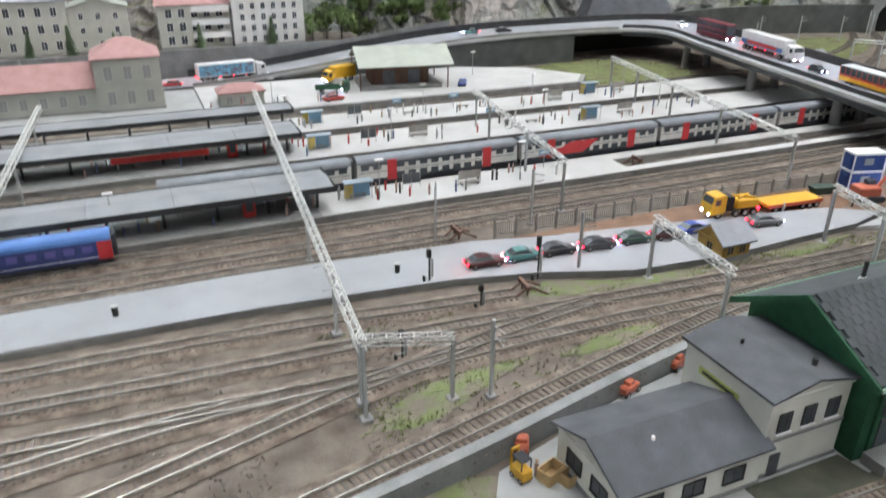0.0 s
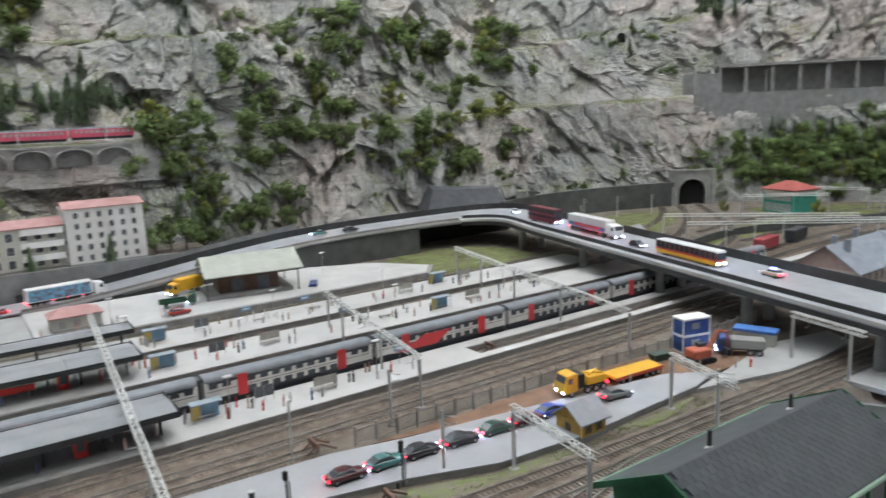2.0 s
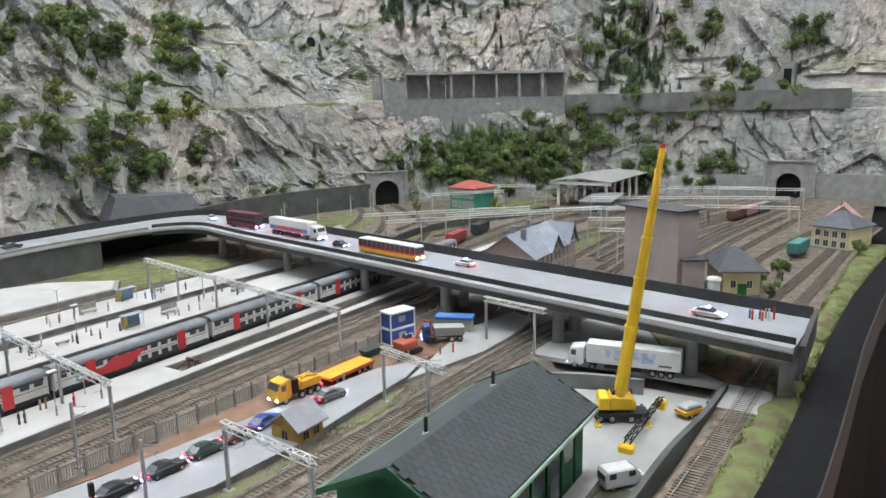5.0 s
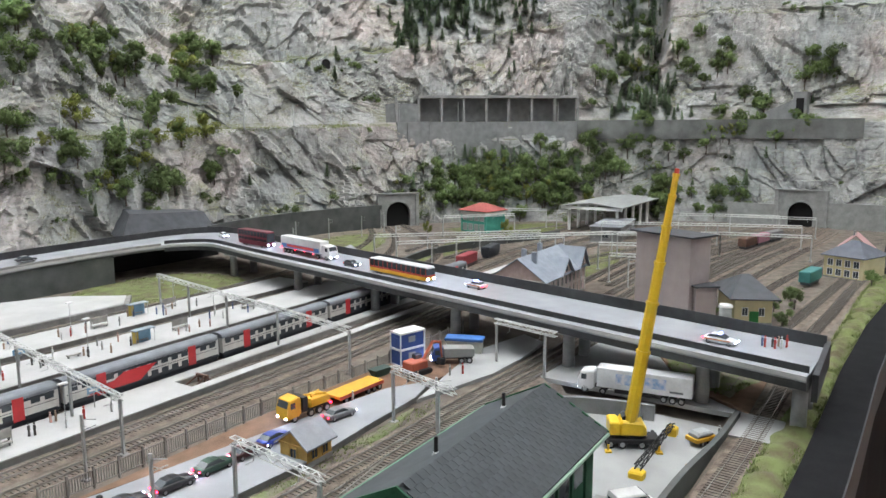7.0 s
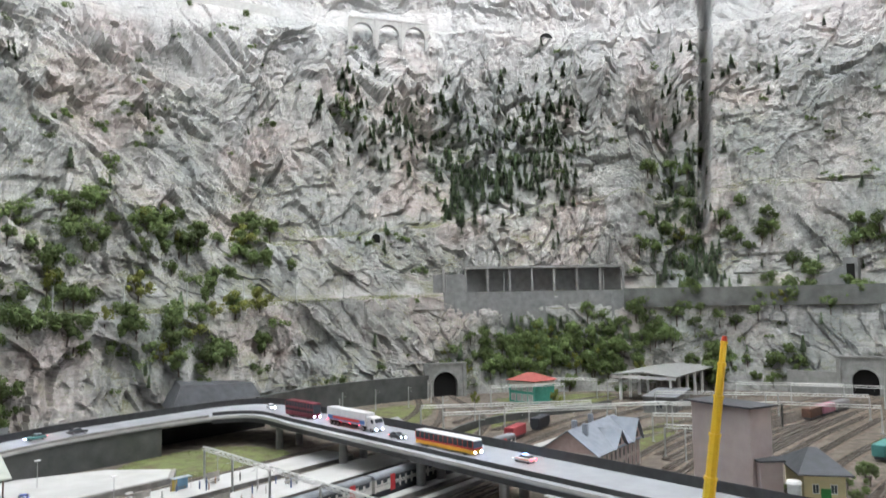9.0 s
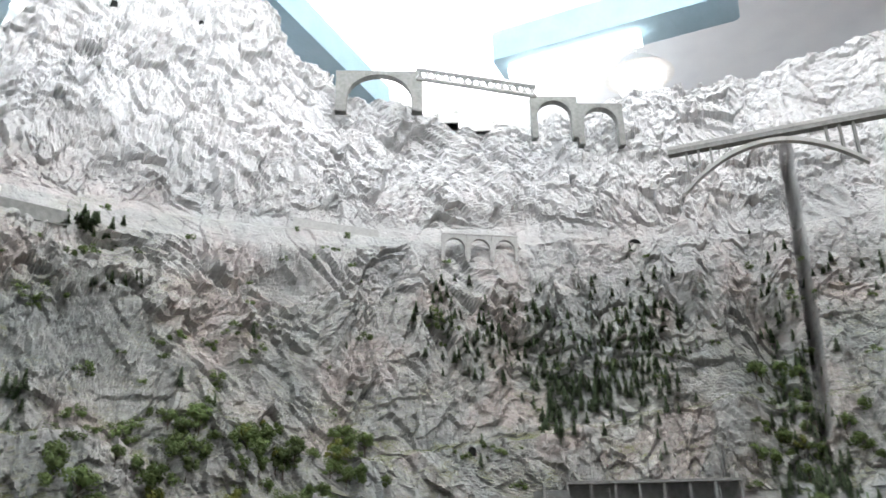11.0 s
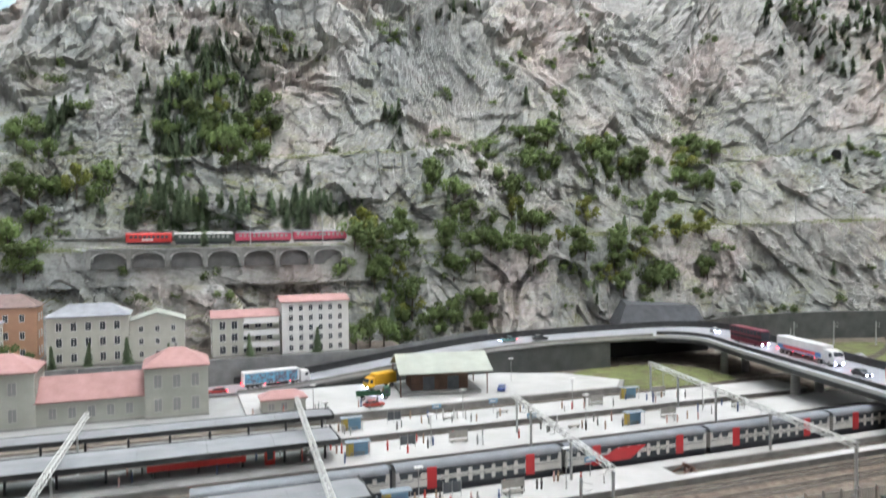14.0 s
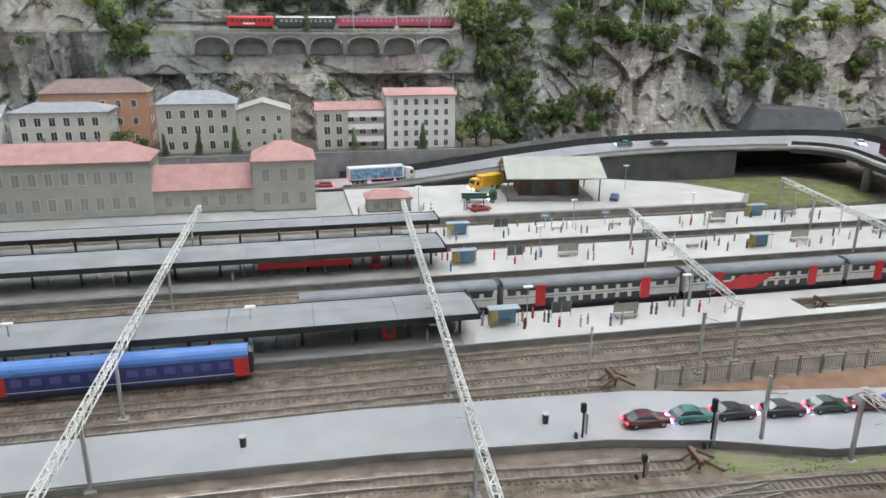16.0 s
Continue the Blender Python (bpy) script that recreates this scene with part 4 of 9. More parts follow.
def mountain_grid(nu=1080, nv=600):
    seg = np.concatenate([[0], np.cumsum(np.linalg.norm(np.diff(FOOT, axis=0), axis=1))])
    # fewer columns at the two ends, which lie out of sight
    q = np.interp(np.linspace(0, 1, nu), [0, 0.05, 0.97, 1], [0, 1.45, seg[-1] - 0.75, seg[-1]])
    fx, fy = np.interp(q, seg, FOOT[:, 0]), np.interp(q, seg, FOOT[:, 1])
    tx, ty = np.gradient(fx, q), np.gradient(fy, q)
    for _ in range(50):
        tx[1:-1] = (tx[:-2] + tx[1:-1] * 2 + tx[2:]) / 4
        ty[1:-1] = (ty[:-2] + ty[1:-1] * 2 + ty[2:]) / 4
    ln = np.hypot(tx, ty)
    ox, oy = -ty / ln, tx / ln
    # along: the right-hand cliffs are steeper
    steep = np.interp(fx, [1.6, 2.6, 3.3], [1.0, 0.72, 0.58])
    V = np.linspace(0, 1, nv)
    P = np.zeros((nu, nv, 3))
    keep = np.zeros((nu, nv))
    for i in range(nu):
        zl = np.interp(fx[i], [0, 1.2, 2.0, 3.0], [0.395, 0.41, 0.45, 0.485])
        az0 = math.degrees(math.atan2(fy[i], fx[i]))
        k = steep[i]

        def dist(s):
            return math.hypot(fx[i] + ox[i] * s, fy[i] + oy[i] * s)

        def rise(s, tan):
            return 0.45 + dist(s) * tan

        tc = np.interp(az0, [10, 25, 45, 49, 57, 65, 85, 110], [0.14, 0.13, 0.075, 0.085, 0.135, 0.112, 0.095, 0.09])
        td = np.interp(az0, [20, 27, 36, 45, 56, 75, 90], [0.36, 0.365, 0.385, 0.405, 0.41, 0.415, 0.40])
        sD, sR = 0.34 + 0.8 * k, 0.34 + 1.5 * k
        azr = math.degrees(math.atan2(fy[i] + oy[i] * sR, fx[i] + ox[i] * sR))
        tr = np.interp(azr, RIDGE_AZ, RIDGE_T)
        td = min(td, tr - 0.04)
        tc = min(tc, td - 0.06)
        prof = [(0.0, -0.03), (0.05, 0.12), (0.10, 0.26), (0.13, zl - 0.012), (0.145, zl), (0.235, zl), (0.25, zl + 0.02), (0.30, zl + 0.13), (0.34 + 0.05 * k, rise(0.39, tc)), (0.34 + 0.18 * k, rise(0.5, tc) + 0.015), (0.34 + 0.42 * k, 0.5 * (rise(0.5, tc) + rise(sD, td)) - 0.03), (sD - 0.03, rise(sD, td) - 0.02), (sD, rise(sD, td)), (sD + 0.06, rise(sD, td) + 0.004), (sD + 0.2 * k, rise(sD, td) + 0.25), (sR, rise(sR, tr)), (sR + 0.4, rise(sR, tr) - 0.5)]
        flat = [0.2, 1, 1, 0.35, 0.05, 0.05, 0.2, 1, 0.8, 0.6, 1.2, 0.7, 0.15, 0.15, 1.2, 1.3, 1]
        s, z = np.interp(V, LEVELS, [p[0] for p in prof]), np.interp(V, LEVELS, [p[1] for p in prof])
        keep[i] = np.interp(V, LEVELS, flat)
        P[i, :, 0], P[i, :, 1], P[i, :, 2] = fx[i] + ox[i] * s, fy[i] + oy[i] * s, z
    # the ledge walls and the arcade want calm rock behind them
    zz = P[:, :, 2]
    calm = ((P[:, :, 0] > -0.5) & (P[:, :, 0] < 0.62) & (zz > 0.27) & (zz < 0.42)) | ((P[:, :, 0] > 2.6) & (P[:, :, 1] < 2.2) & (zz > 0.40) & (zz < 0.56))
    keep[calm] *= 0.25
    te0 = (zz - 0.45) / np.hypot(P[:, :, 0], P[:, :, 1])
    az1 = np.degrees(np.arctan2(P[:, :, 1], P[:, :, 0]))
    # calm bands for the high line and its walls
    keep *= 1 - 0.8 * np.clip(1.6 - abs(te0 - 0.395) / 0.02, 0, 1) * ((az1 > 35) & (az1 < 91))
    D, W = rock_relief(P, np.repeat(q[:, None], nv, axis=1).astype(np.float32))
    keep *= np.where((zz < 0.45) & (P[:, :, 0] > 3.0), 0.55, 1.0)
    D, W = D * keep, W * keep
    # the relief stands square to the slope: level in the low cliffs, half upwards above
    D *= np.clip((P[:, :, 2] - 0.3) / 1.2, 0.75, 1.0) * np.interp(te0, [0.40, 0.5], [1.0, 0.75])
    lift = 0.48 * np.clip((P[:, :, 2] - 0.55) / 0.3, 0, 1) * np.interp(te0, [0.40, 0.46], [1.0, 0.45])
    P[:, :, 0] -= ox[:, None] * D * np.sqrt(1 - lift * lift)
    P[:, :, 1] -= oy[:, None] * D * np.sqrt(1 - lift * lift)
    P[:, :, 2] += D * lift + W
    return P


MT = mountain_grid()
g = Geo()
NU, NV = MT.shape[:2]
g.v = [tuple(p) for p in MT.reshape(-1, 3)]
g.f = [(i * NV + j, i * NV + j + 1, (i + 1) * NV + j + 1, (i + 1) * NV + j) for i in range(NU - 1) for j in range(NV - 1)]
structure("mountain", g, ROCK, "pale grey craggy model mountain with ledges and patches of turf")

g = Geo()
g.strip([tuple(p) for p in MT[:, -1]], [(p[0], p[1], -0.9) for p in MT[:, -1]])
structure("mountain_back", g, DARKWALL, "plain dark back of the model mountain")
structure("layout_base", Geo().prism([(-2.6, 0.05), (0.3, 0.09), (0.85, 0.088), (1.4, 0.07), (2.3, -0.02), (3.4, -0.16), (4.28, -0.16), (4.28, 2.58), (-2.6, 2.58)], -0.9, -0.045), BLACKTRIM, "dark base below the layout")

# ---- hall: ceiling, walls, aisle, edge of the layout ----
structure("ceiling", Geo().box(-5, 8, -4.5, 8, 5.3, 5.4), HALL, "white hall ceiling")
# housings and tubes for the added lamps, all out of view
for lx, ly, lz, watts, up, tilt, deg in LAMPS:
    fixture = thing("ceiling_lamp", "long white fluorescent lamp added out of view, lit", "ceiling lamp", "ceiling lamps")
    fixture.matrix_world = lamp_pose(lx, ly, lz, tilt, deg)
    part("housing", Geo().cbox(-0.98, 0.98, -0.28, 0.28, 0.015, 0.04, 0.01), WHITE, fixture)
    for dy in (-0.15, 0.15):
        part("tube", Geo().rod((-0.93, dy, -0.015), (0.93, dy, -0.015), 0.02, 0.02, 10), TUBE, fixture)
    for dx in (-0.7, 0.7):
        p = fixture.matrix_world @ Vector((dx, 0, 0.04))
        q = fixture.matrix_world.inverted() @ Vector((p.x, p.y, 5.3))
        part("hanger", Geo().rod((dx, 0, 0.04), q, 0.008), WHITE, fixture)
BEAM = mat("pale_blue_beam", (0.42, 0.60, 0.70), 0.6, (0.36, 0.53, 0.63), 40, 5, 0.6, 0.02)
for nm, p, q, w, tube in (("ceiling_beam", (0.50, 3.75), (0.93, 7.6), 0.62, -0.04), ("ceiling_beam", (4.13, 3.2), (4.75, 1.4), 0.34, 0.0), ("ceiling_beam", (2.2, 3.9), (3.9, 4.5), 0.3, None)):
    m = Matrix.Translation((*p, 4.0)) @ Matrix.Rotation(math.atan2(q[1] - p[1], q[0] - p[0]), 4, "Z")
    ln = math.hypot(q[0] - p[0], q[1] - p[1])
    ob = structure(nm, Geo().cbox(0, ln, -w / 2, w / 2, 0, 0.3, 0.03, m), BEAM, "pale blue box beam under the ceiling")
    if tube is not None:
        part("tube", Geo().rod(m @ Vector((0.1, tube, -0.06)), m @ Vector((ln * 0.62, tube, -0.06)), 0.055, 0.055, 12), TUBE, ob, "lit lamp tube")
lampb = thing("round_lamp", "bright round hanging lamp over the ridge, lit", "ceiling lamp")
part("shade", Geo().rod((5.1, 2.42, 4.03), (5.1, 2.42, 4.2), 0.3, 0.12, 20), WHITE, lampb)
part("bulb", Geo().ball((5.1, 2.42, 4.0), 0.2, 16), TUBE, lampb)
part("cord", Geo().rod((5.1, 2.42, 4.2), (5.1, 2.42, 5.3), 0.01, 0.01, 6), WHITE, lampb)
structure("backdrop", Geo().box(-4.5, -0.42, 6.0, 6.06, -0.9, 4.6), mat("painted_sky", (0.40, 0.58, 0.68), 0.8, (0.52, 0.66, 0.74), 20, 1.2, 0.6, 0.0), "pale blue painted sky backdrop")
structure("hall_wall_back", Geo().box(-5, 8, 8, 8.1, -1, 5.3), HALL)
structure("hall_wall_front", Geo().box(-5, 8, -4.6, -4.5, -1, 5.3), HALL)
structure("hall_wall_left", Geo().box(-5.1, -5, -4.5, 8, -1, 5.3), HALL)
structure("hall_wall_right", Geo().box(8, 8.1, -4.5, 8, -1, 5.3), HALL)
structure("aisle_floor", Geo().box(-5, 8, -4.5, 8, -1.0, -0.9), HALLDARK, "dark carpeted visitor aisle")
EDGE = [(-3, 0.035), (0.2, 0.09), (0.45, 0.104), (0.667, 0.101), (0.827, 0.086), (0.944, 0.080), (1.12, 0.073), (1.39, 0.064), (1.75, 0.041), (2.3, -0.02), (3.4, -0.16)]
structure("layout_edge", Geo().prism(EDGE + [(x, y - 0.055) for x, y in EDGE[::-1]], -0.9, 0.022), BLACKTRIM, "black border board of the layout")
structure("edge_trim", Geo().prism([(x, y - 0.0555) for x, y in EDGE] + [(x, y - 0.0575) for x, y in EDGE[::-1]], -0.05, 0.024), RAILING, "thin grey metal strip on the border board")

# ---- trees ----
LEAF = mat("leaf_flock", (0.145, 0.195, 0.07), 0.9, (0.075, 0.115, 0.04), 400, 60, 0.5, 0, 0, 0.45)
LEAFYELLOW = mat("leaf_flock_yellow", (0.21, 0.225, 0.05), 0.9, (0.11, 0.13, 0.032), 400, 60, 0.5, 0, 0, 0.25)
NEEDLE = mat("needle_flock", (0.135, 0.185, 0.10), 0.9, (0.08, 0.12, 0.068), 400, 60, 0.5, 0, 0, 0.35)
BARK = mat("bark", (0.12, 0.10, 0.08), 0.9, (0.06, 0.05, 0.04), 800, 90)


def leaf_tree(seed, yellow=False, bush=False):
    rnd = random.Random(seed)
    tree = thing("bush" if bush else "tree", "low green bush on the rock" if bush else ("yellow-green broadleaf tree on the slope" if yellow else "dark green broadleaf tree on the slope"), "bush" if bush else "tree", "trees on the mountain")
    g = Geo()
    if not bush:
        lean = rnd.uniform(-0.08, 0.08)
        g.rod((0, 0, -0.12), (lean * 0.5, 0, 0.42), 0.035, 0.024, 6)
    ends = []
    for k in range(5 if bush else 9):
        a, h = rnd.uniform(0, 6.28), (rnd.uniform(0.05, 0.3) if bush else rnd.uniform(0.3, 0.85))
        r = rnd.uniform(0.15, 0.42) if bush else rnd.uniform(0.08, 0.36) * (1.25 - 0.6 * abs(h - 0.5))
        e = (r * math.cos(a), r * math.sin(a), h)
        g.rod((0, 0, 0.0 if bush else h * 0.45), e, 0.014, 0.005, 4)
        ends.append((e, rnd.uniform(0.13, 0.24)))
    if not bush:
        ends.append(((0, 0, 0.86), 0.17))
    part("trunk", g, BARK, tree)
    g = Geo()
    for (ex, ey, ez), r in ends:
        for _ in range(75):
            d = Vector((rnd.gauss(0, 1), rnd.gauss(0, 1), rnd.gauss(0, 0.85)))
            d.normalize()
            c = Vector((ex, ey, ez)) + d * r * rnd.uniform(0.55, 1.05)
            u = d.orthogonal().normalized()
            w = d.cross(u)
            t = rnd.uniform(0, 3.1)
            u, w = u * math.cos(t) + w * math.sin(t), w * math.cos(t) - u * math.sin(t)
            s = rnd.uniform(0.028, 0.06)
            tilt = d * rnd.uniform(-0.03, 0.03)
            g.quad(c - u * s + tilt, c - w * s * 0.7, c + u * s - tilt, c + w * s * 0.7)
    part("crown", g, LEAFYELLOW if yellow else LEAF, tree)
    return tree


def conifer(seed):
    rnd = random.Random(seed)
    tree = thing("conifer", "narrow dark green conifer on the slope", "conifer", "conifers on the mountain")
    part("trunk", Geo().rod((0, 0, -0.06), (0, 0, 0.95), 0.022, 0.006, 5), BARK, tree)
    g = Geo()
    for k in range(13):
        z = 0.05 + 0.91 * k / 13
        r = 0.28 * (1 - z * 0.93) * rnd.uniform(0.85, 1.15)
        for q in range(9):
            a = 6.283 * q / 9 + rnd.uniform(-0.3, 0.3)
            c, s = math.cos(a), math.sin(a)
            rr = r * rnd.uniform(0.7, 1.15)
            w = 0.06 + 0.03 * (1 - z)
            g.quad((0, 0, z + 0.05), (rr * 0.6 * c - w * s, rr * 0.6 * s + w * c, z + 0.01), (rr * c, rr * s, z - 0.04), (rr * 0.6 * c + w * s, rr * 0.6 * s - w * c, z + 0.01))
    part("crown", g, NEEDLE, tree)
    return tree


def plant(template, x, y, z, size, rnd, wide=1.0):
    m = Matrix.Translation((x, y, z)) @ Matrix.Rotation(rnd.uniform(0, 6.28), 4, "Z") @ Matrix.Rotation(rnd.uniform(-0.08, 0.08), 4, "X")
    ob = copy_thing(template, m)
    ob.scale = (size * wide, size * wide, size)
    return ob


TREES = [leaf_tree(s) for s in range(5)] + [leaf_tree(9, True)]
BUSHES = [leaf_tree(20 + s, False, True) for s in range(3)]
CONIFERS = [conifer(s) for s in range(3)]
MAZ = np.degrees(np.arctan2(MT[:, :, 1], MT[:, :, 0]))
MTE = (MT[:, :, 2] - 0.45) / np.hypot(MT[:, :, 0], MT[:, :, 1])


def on_mountain(az, te):
    """The point of the mountain's face in that direction (degrees) at that rise per metre from the valley's rim."""
    cost = ((MAZ - az) * 0.0175) ** 2 + (MTE - te) ** 2
    i, j = np.unravel_index(np.argmin(cost), cost.shape)
    return MT[i, j]


# kind, direction from, to, rise from, to, how many
GROVES = [
    "d 65.9 67.8 0.070 0.118 3",
    "d 61.9 66.1 0.030 0.114 11",
    "d 60.8 62.2 0.100 0.119 2",
    "d 57.2 60.1 0.087 0.118 6",
    "d 53.1 57.4 0.063 0.112 9",
    "d 48.9 52.6 0.052 0.106 8",
    "d 57.0 60.2 0.044 0.066 3",
    "d 50.8 55.0 -0.043 0.030 8",
    "d 60.8 66.7 -0.066 0.017 12",
    "d 56.0 60.6 -0.069 -0.018 6",
    "d 51.9 56.4 -0.100 -0.058 7",
    "d 49.1 50.6 -0.080 -0.043 2",
    "d 47.9 48.8 -0.059 -0.022 1",
    "d 20.5 26.0 -0.105 -0.045 30",
    "d 25.0 31.0 -0.105 -0.045 36",
    "d 29.5 34.5 -0.105 -0.05 26",
    "d 20.4 22.2 -0.049 -0.005 4",
    "d 18.8 20.2 0.038 0.091 3",
    "d 9.3 13.0 -0.014 0.011 6",
    "d 11.4 14.6 0.063 0.101 8",
    "d 15.9 19.4 0.037 0.128 10",
    "d 8.0 9.5 0.040 0.054 2",
    "d 4.8 6.6 0.058 0.100 5",
    "d 19.3 20.7 0.159 0.191 2",
    "d 16.3 18.3 0.133 0.188 5",
    "c 42.0 44.8 0.217 0.317 12",
    "c 34.2 41.1 0.201 0.284 30",
    "c 32.5 35.7 0.128 0.210 16",
    "c 28.4 33.0 0.134 0.192 18",
    "c 25.1 28.5 0.133 0.287 26",
    "c 28.3 32.0 0.198 0.257 8",
    "c 14.6 19.1 0.008 0.068 12",
    "c 34.3 35.7 0.105 0.137 3",
    "b 58.9 60.6 0.283 0.313 3",
    "b 63.7 64.9 0.237 0.254 2",
    "b 60.9 62.3 0.223 0.244 3",
    "b 57.9 59.4 0.220 0.245 3",
    "b 53.3 54.4 0.358 0.385 2",
    "b 49.7 50.7 0.327 0.349 2",
    "c 9.0 14.5 0.269 0.313 4",
    "c 82.3 88.1 0.336 0.389 14",
    "c 70.0 73.2 0.371 0.396 6",
    "c 86.5 89.4 0.157 0.277 10",
    "c 81.9 87.2 0.220 0.263 10",
    "b 73.2 76.3 0.270 0.296 5",
    "c 68.0 71.2 0.297 0.315 3",
    "b 57.9 60.7 0.254 0.281 4",
    "d 85.6 88.4 0.093 0.152 7",
    "b 67.3 74.5 0.119 0.149 6",
    "b 42.5 44.8 0.251 0.279 6",
    "d 99.4 101.6 0.055 0.109 6",
    "d 85.1 89.2 0.108 0.160 8",
    "d 99.8 102.1 -0.058 0.016 8",
    "d 72.5 77.9 -0.049 0.006 8",
    "d 71.7 77.2 -0.160 -0.048 16",
    "d 70.7 71.6 0.042 0.088 2",
    "d 66.8 69.9 -0.020 0.035 6",
    "d 67.7 70.8 -0.066 -0.019 5",
    "d 66.8 73.2 -0.161 -0.120 7",
    "c 87.8 93.8 0.007 0.047 18",
    "c 89.5 92.4 0.093 0.157 12",
    "c 76.9 87.1 0.021 0.047 16",
    "c 97.9 99.4 0.122 0.162 4",
    "c 73.7 75.0 0.133 0.170 2",
    "c 89.4 90.6 0.156 0.185 4",
    "d 95.5 99.4 0.029 0.057 4",
    "d 12.5 18.5 -0.110 -0.070 12",
    "d 10.0 12.8 -0.105 -0.075 5",
    "d 6.5 9.0 -0.01 0.02 4",
    "d 84.0 89.0 0.100 0.200 10",
    "c 86.0 93.0 0.120 0.260 14",
    "d 80.0 84.0 0.235 0.270 4",
    "b 88.0 100.0 0.000 0.120 12",
    "b 60.0 74.0 0.110 0.135 10",
    "d 47.5 52.0 0.030 0.075 7",
    "b 36.0 46.0 0.085 0.100 6",
    "d 13.0 21.5 -0.045 0.000 12",
    "c 24.0 31.0 -0.060 -0.030 8",
    "c 15.9 19.0 0.06 0.30 26",
    "c 26.0 33.0 0.19 0.30 20",
]
rnd = random.Random(5)
WOOD, LEAFWOOD = Geo(), Geo()


def into(crowd, template, x, y, z, size):
    """Adds a crown to a joined crowd of trees."""
    m = Matrix.Translation((x, y, z)) @ Matrix.Rotation(rnd.uniform(0, 6.28), 4, "Z") @ Matrix.Scale(size, 4)
    i0, me = len(crowd.v), [c for c in template.children if c.name.startswith("crown")][0].data
    crowd.v += [tuple(m @ v.co) for v in me.vertices]
    crowd.f += [tuple(i0 + i for i in f.vertices) for f in me.polygons]


for row in GROVES:
    kind, a0, a1, e0, e1, n = row.split()
    for num in range(int(int(n) * (4.2 if kind == "c" else 1.6))):
        az = rnd.gauss((float(a0) + float(a1)) / 2, (float(a1) - float(a0)) * 0.36)
        te = rnd.gauss((float(e0) + float(e1)) / 2, (float(e1) - float(e0)) * 0.34)
        x, y, z = on_mountain(az, te - 0.008)
        dist = math.hypot(x, y)
        if kind == "d":
            t = TREES[5] if rnd.random() < 0.1 else TREES[rnd.randrange(5)]
            size = rnd.uniform(0.06, 0.12) * (0.8 if te > 0.2 else 1.0)
            pick = t if rnd.random() < 0.78 else BUSHES[rnd.randrange(3)]
            size *= 0.8 if pick in BUSHES else 1
            if num < int(n):
                plant(pick, x, y, z - 0.004, size, rnd, rnd.uniform(0.85, 1.2))
            else:
                into(LEAFWOOD, pick, x, y, z - 0.004, size)
        elif kind == "c":
            size, t = rnd.uniform(0.045, 0.10) * (1.0 if te < 0.2 else 0.85), CONIFERS[rnd.randrange(3)]
            if num < int(n) * 0.65:
                plant(t, x, y, z - 0.004, size, rnd, rnd.uniform(0.8, 1.1))
            else:
                # the rest of the wood is one joined crowd
                into(WOOD, t, x, y, z - 0.004, size)
        else:
            plant(BUSHES[rnd.randrange(3)], x, y, z - 0.004, rnd.uniform(0.04, 0.08), rnd)
tagged(part("conifer_wood", WOOD, NEEDLE, None, "crowd of small dark green conifers on the slopes"), category="wood", kind="stuff")
tagged(part("broadleaf_wood", LEAFWOOD, LEAF, None, "crowd of small green broadleaf trees on the slopes"), category="wood", kind="stuff")
# loose scrub along the ledges and cracks
for num in range(300):
    i, v = rnd.randrange(60, NU - 90), rnd.choice((rnd.uniform(0.03, 0.17), rnd.uniform(0.21, 0.4), rnd.uniform(0.38, 0.67), rnd.uniform(0.38, 0.67)))
    x, y, z = MT[i, int(v * (NV - 1))]
    if -0.45 < x < 0.6 and 0.27 < z < 0.45:
        continue
    if noise.noise((x * 1.7, y * 1.7, z * 1.7)) > (0.1 if num % 3 else 0.35):
        continue
    plant(rnd.choice(BUSHES + BUSHES + CONIFERS[:2]), x, y, z - 0.003, rnd.uniform(0.04, 0.09), rnd)
for t in TREES + BUSHES + CONIFERS:
    t.matrix_world = Matrix.Translation((rnd.uniform(-1.6, -0.9), rnd.uniform(2.32, 2.42), 0.09)) @ Matrix.Diagonal((0.09, 0.09, 0.09, 1))


# ---- stone works on the mountain ----
STONE = mat("cut_stone", (0.30, 0.305, 0.295), 0.9, (0.19, 0.195, 0.19), 500, 45, 0.5, 0.35)
STONEPALE = mat("pale_cut_stone", (0.48, 0.48, 0.47), 0.9, (0.36, 0.36, 0.35), 500, 45, 0.5, 0.3)


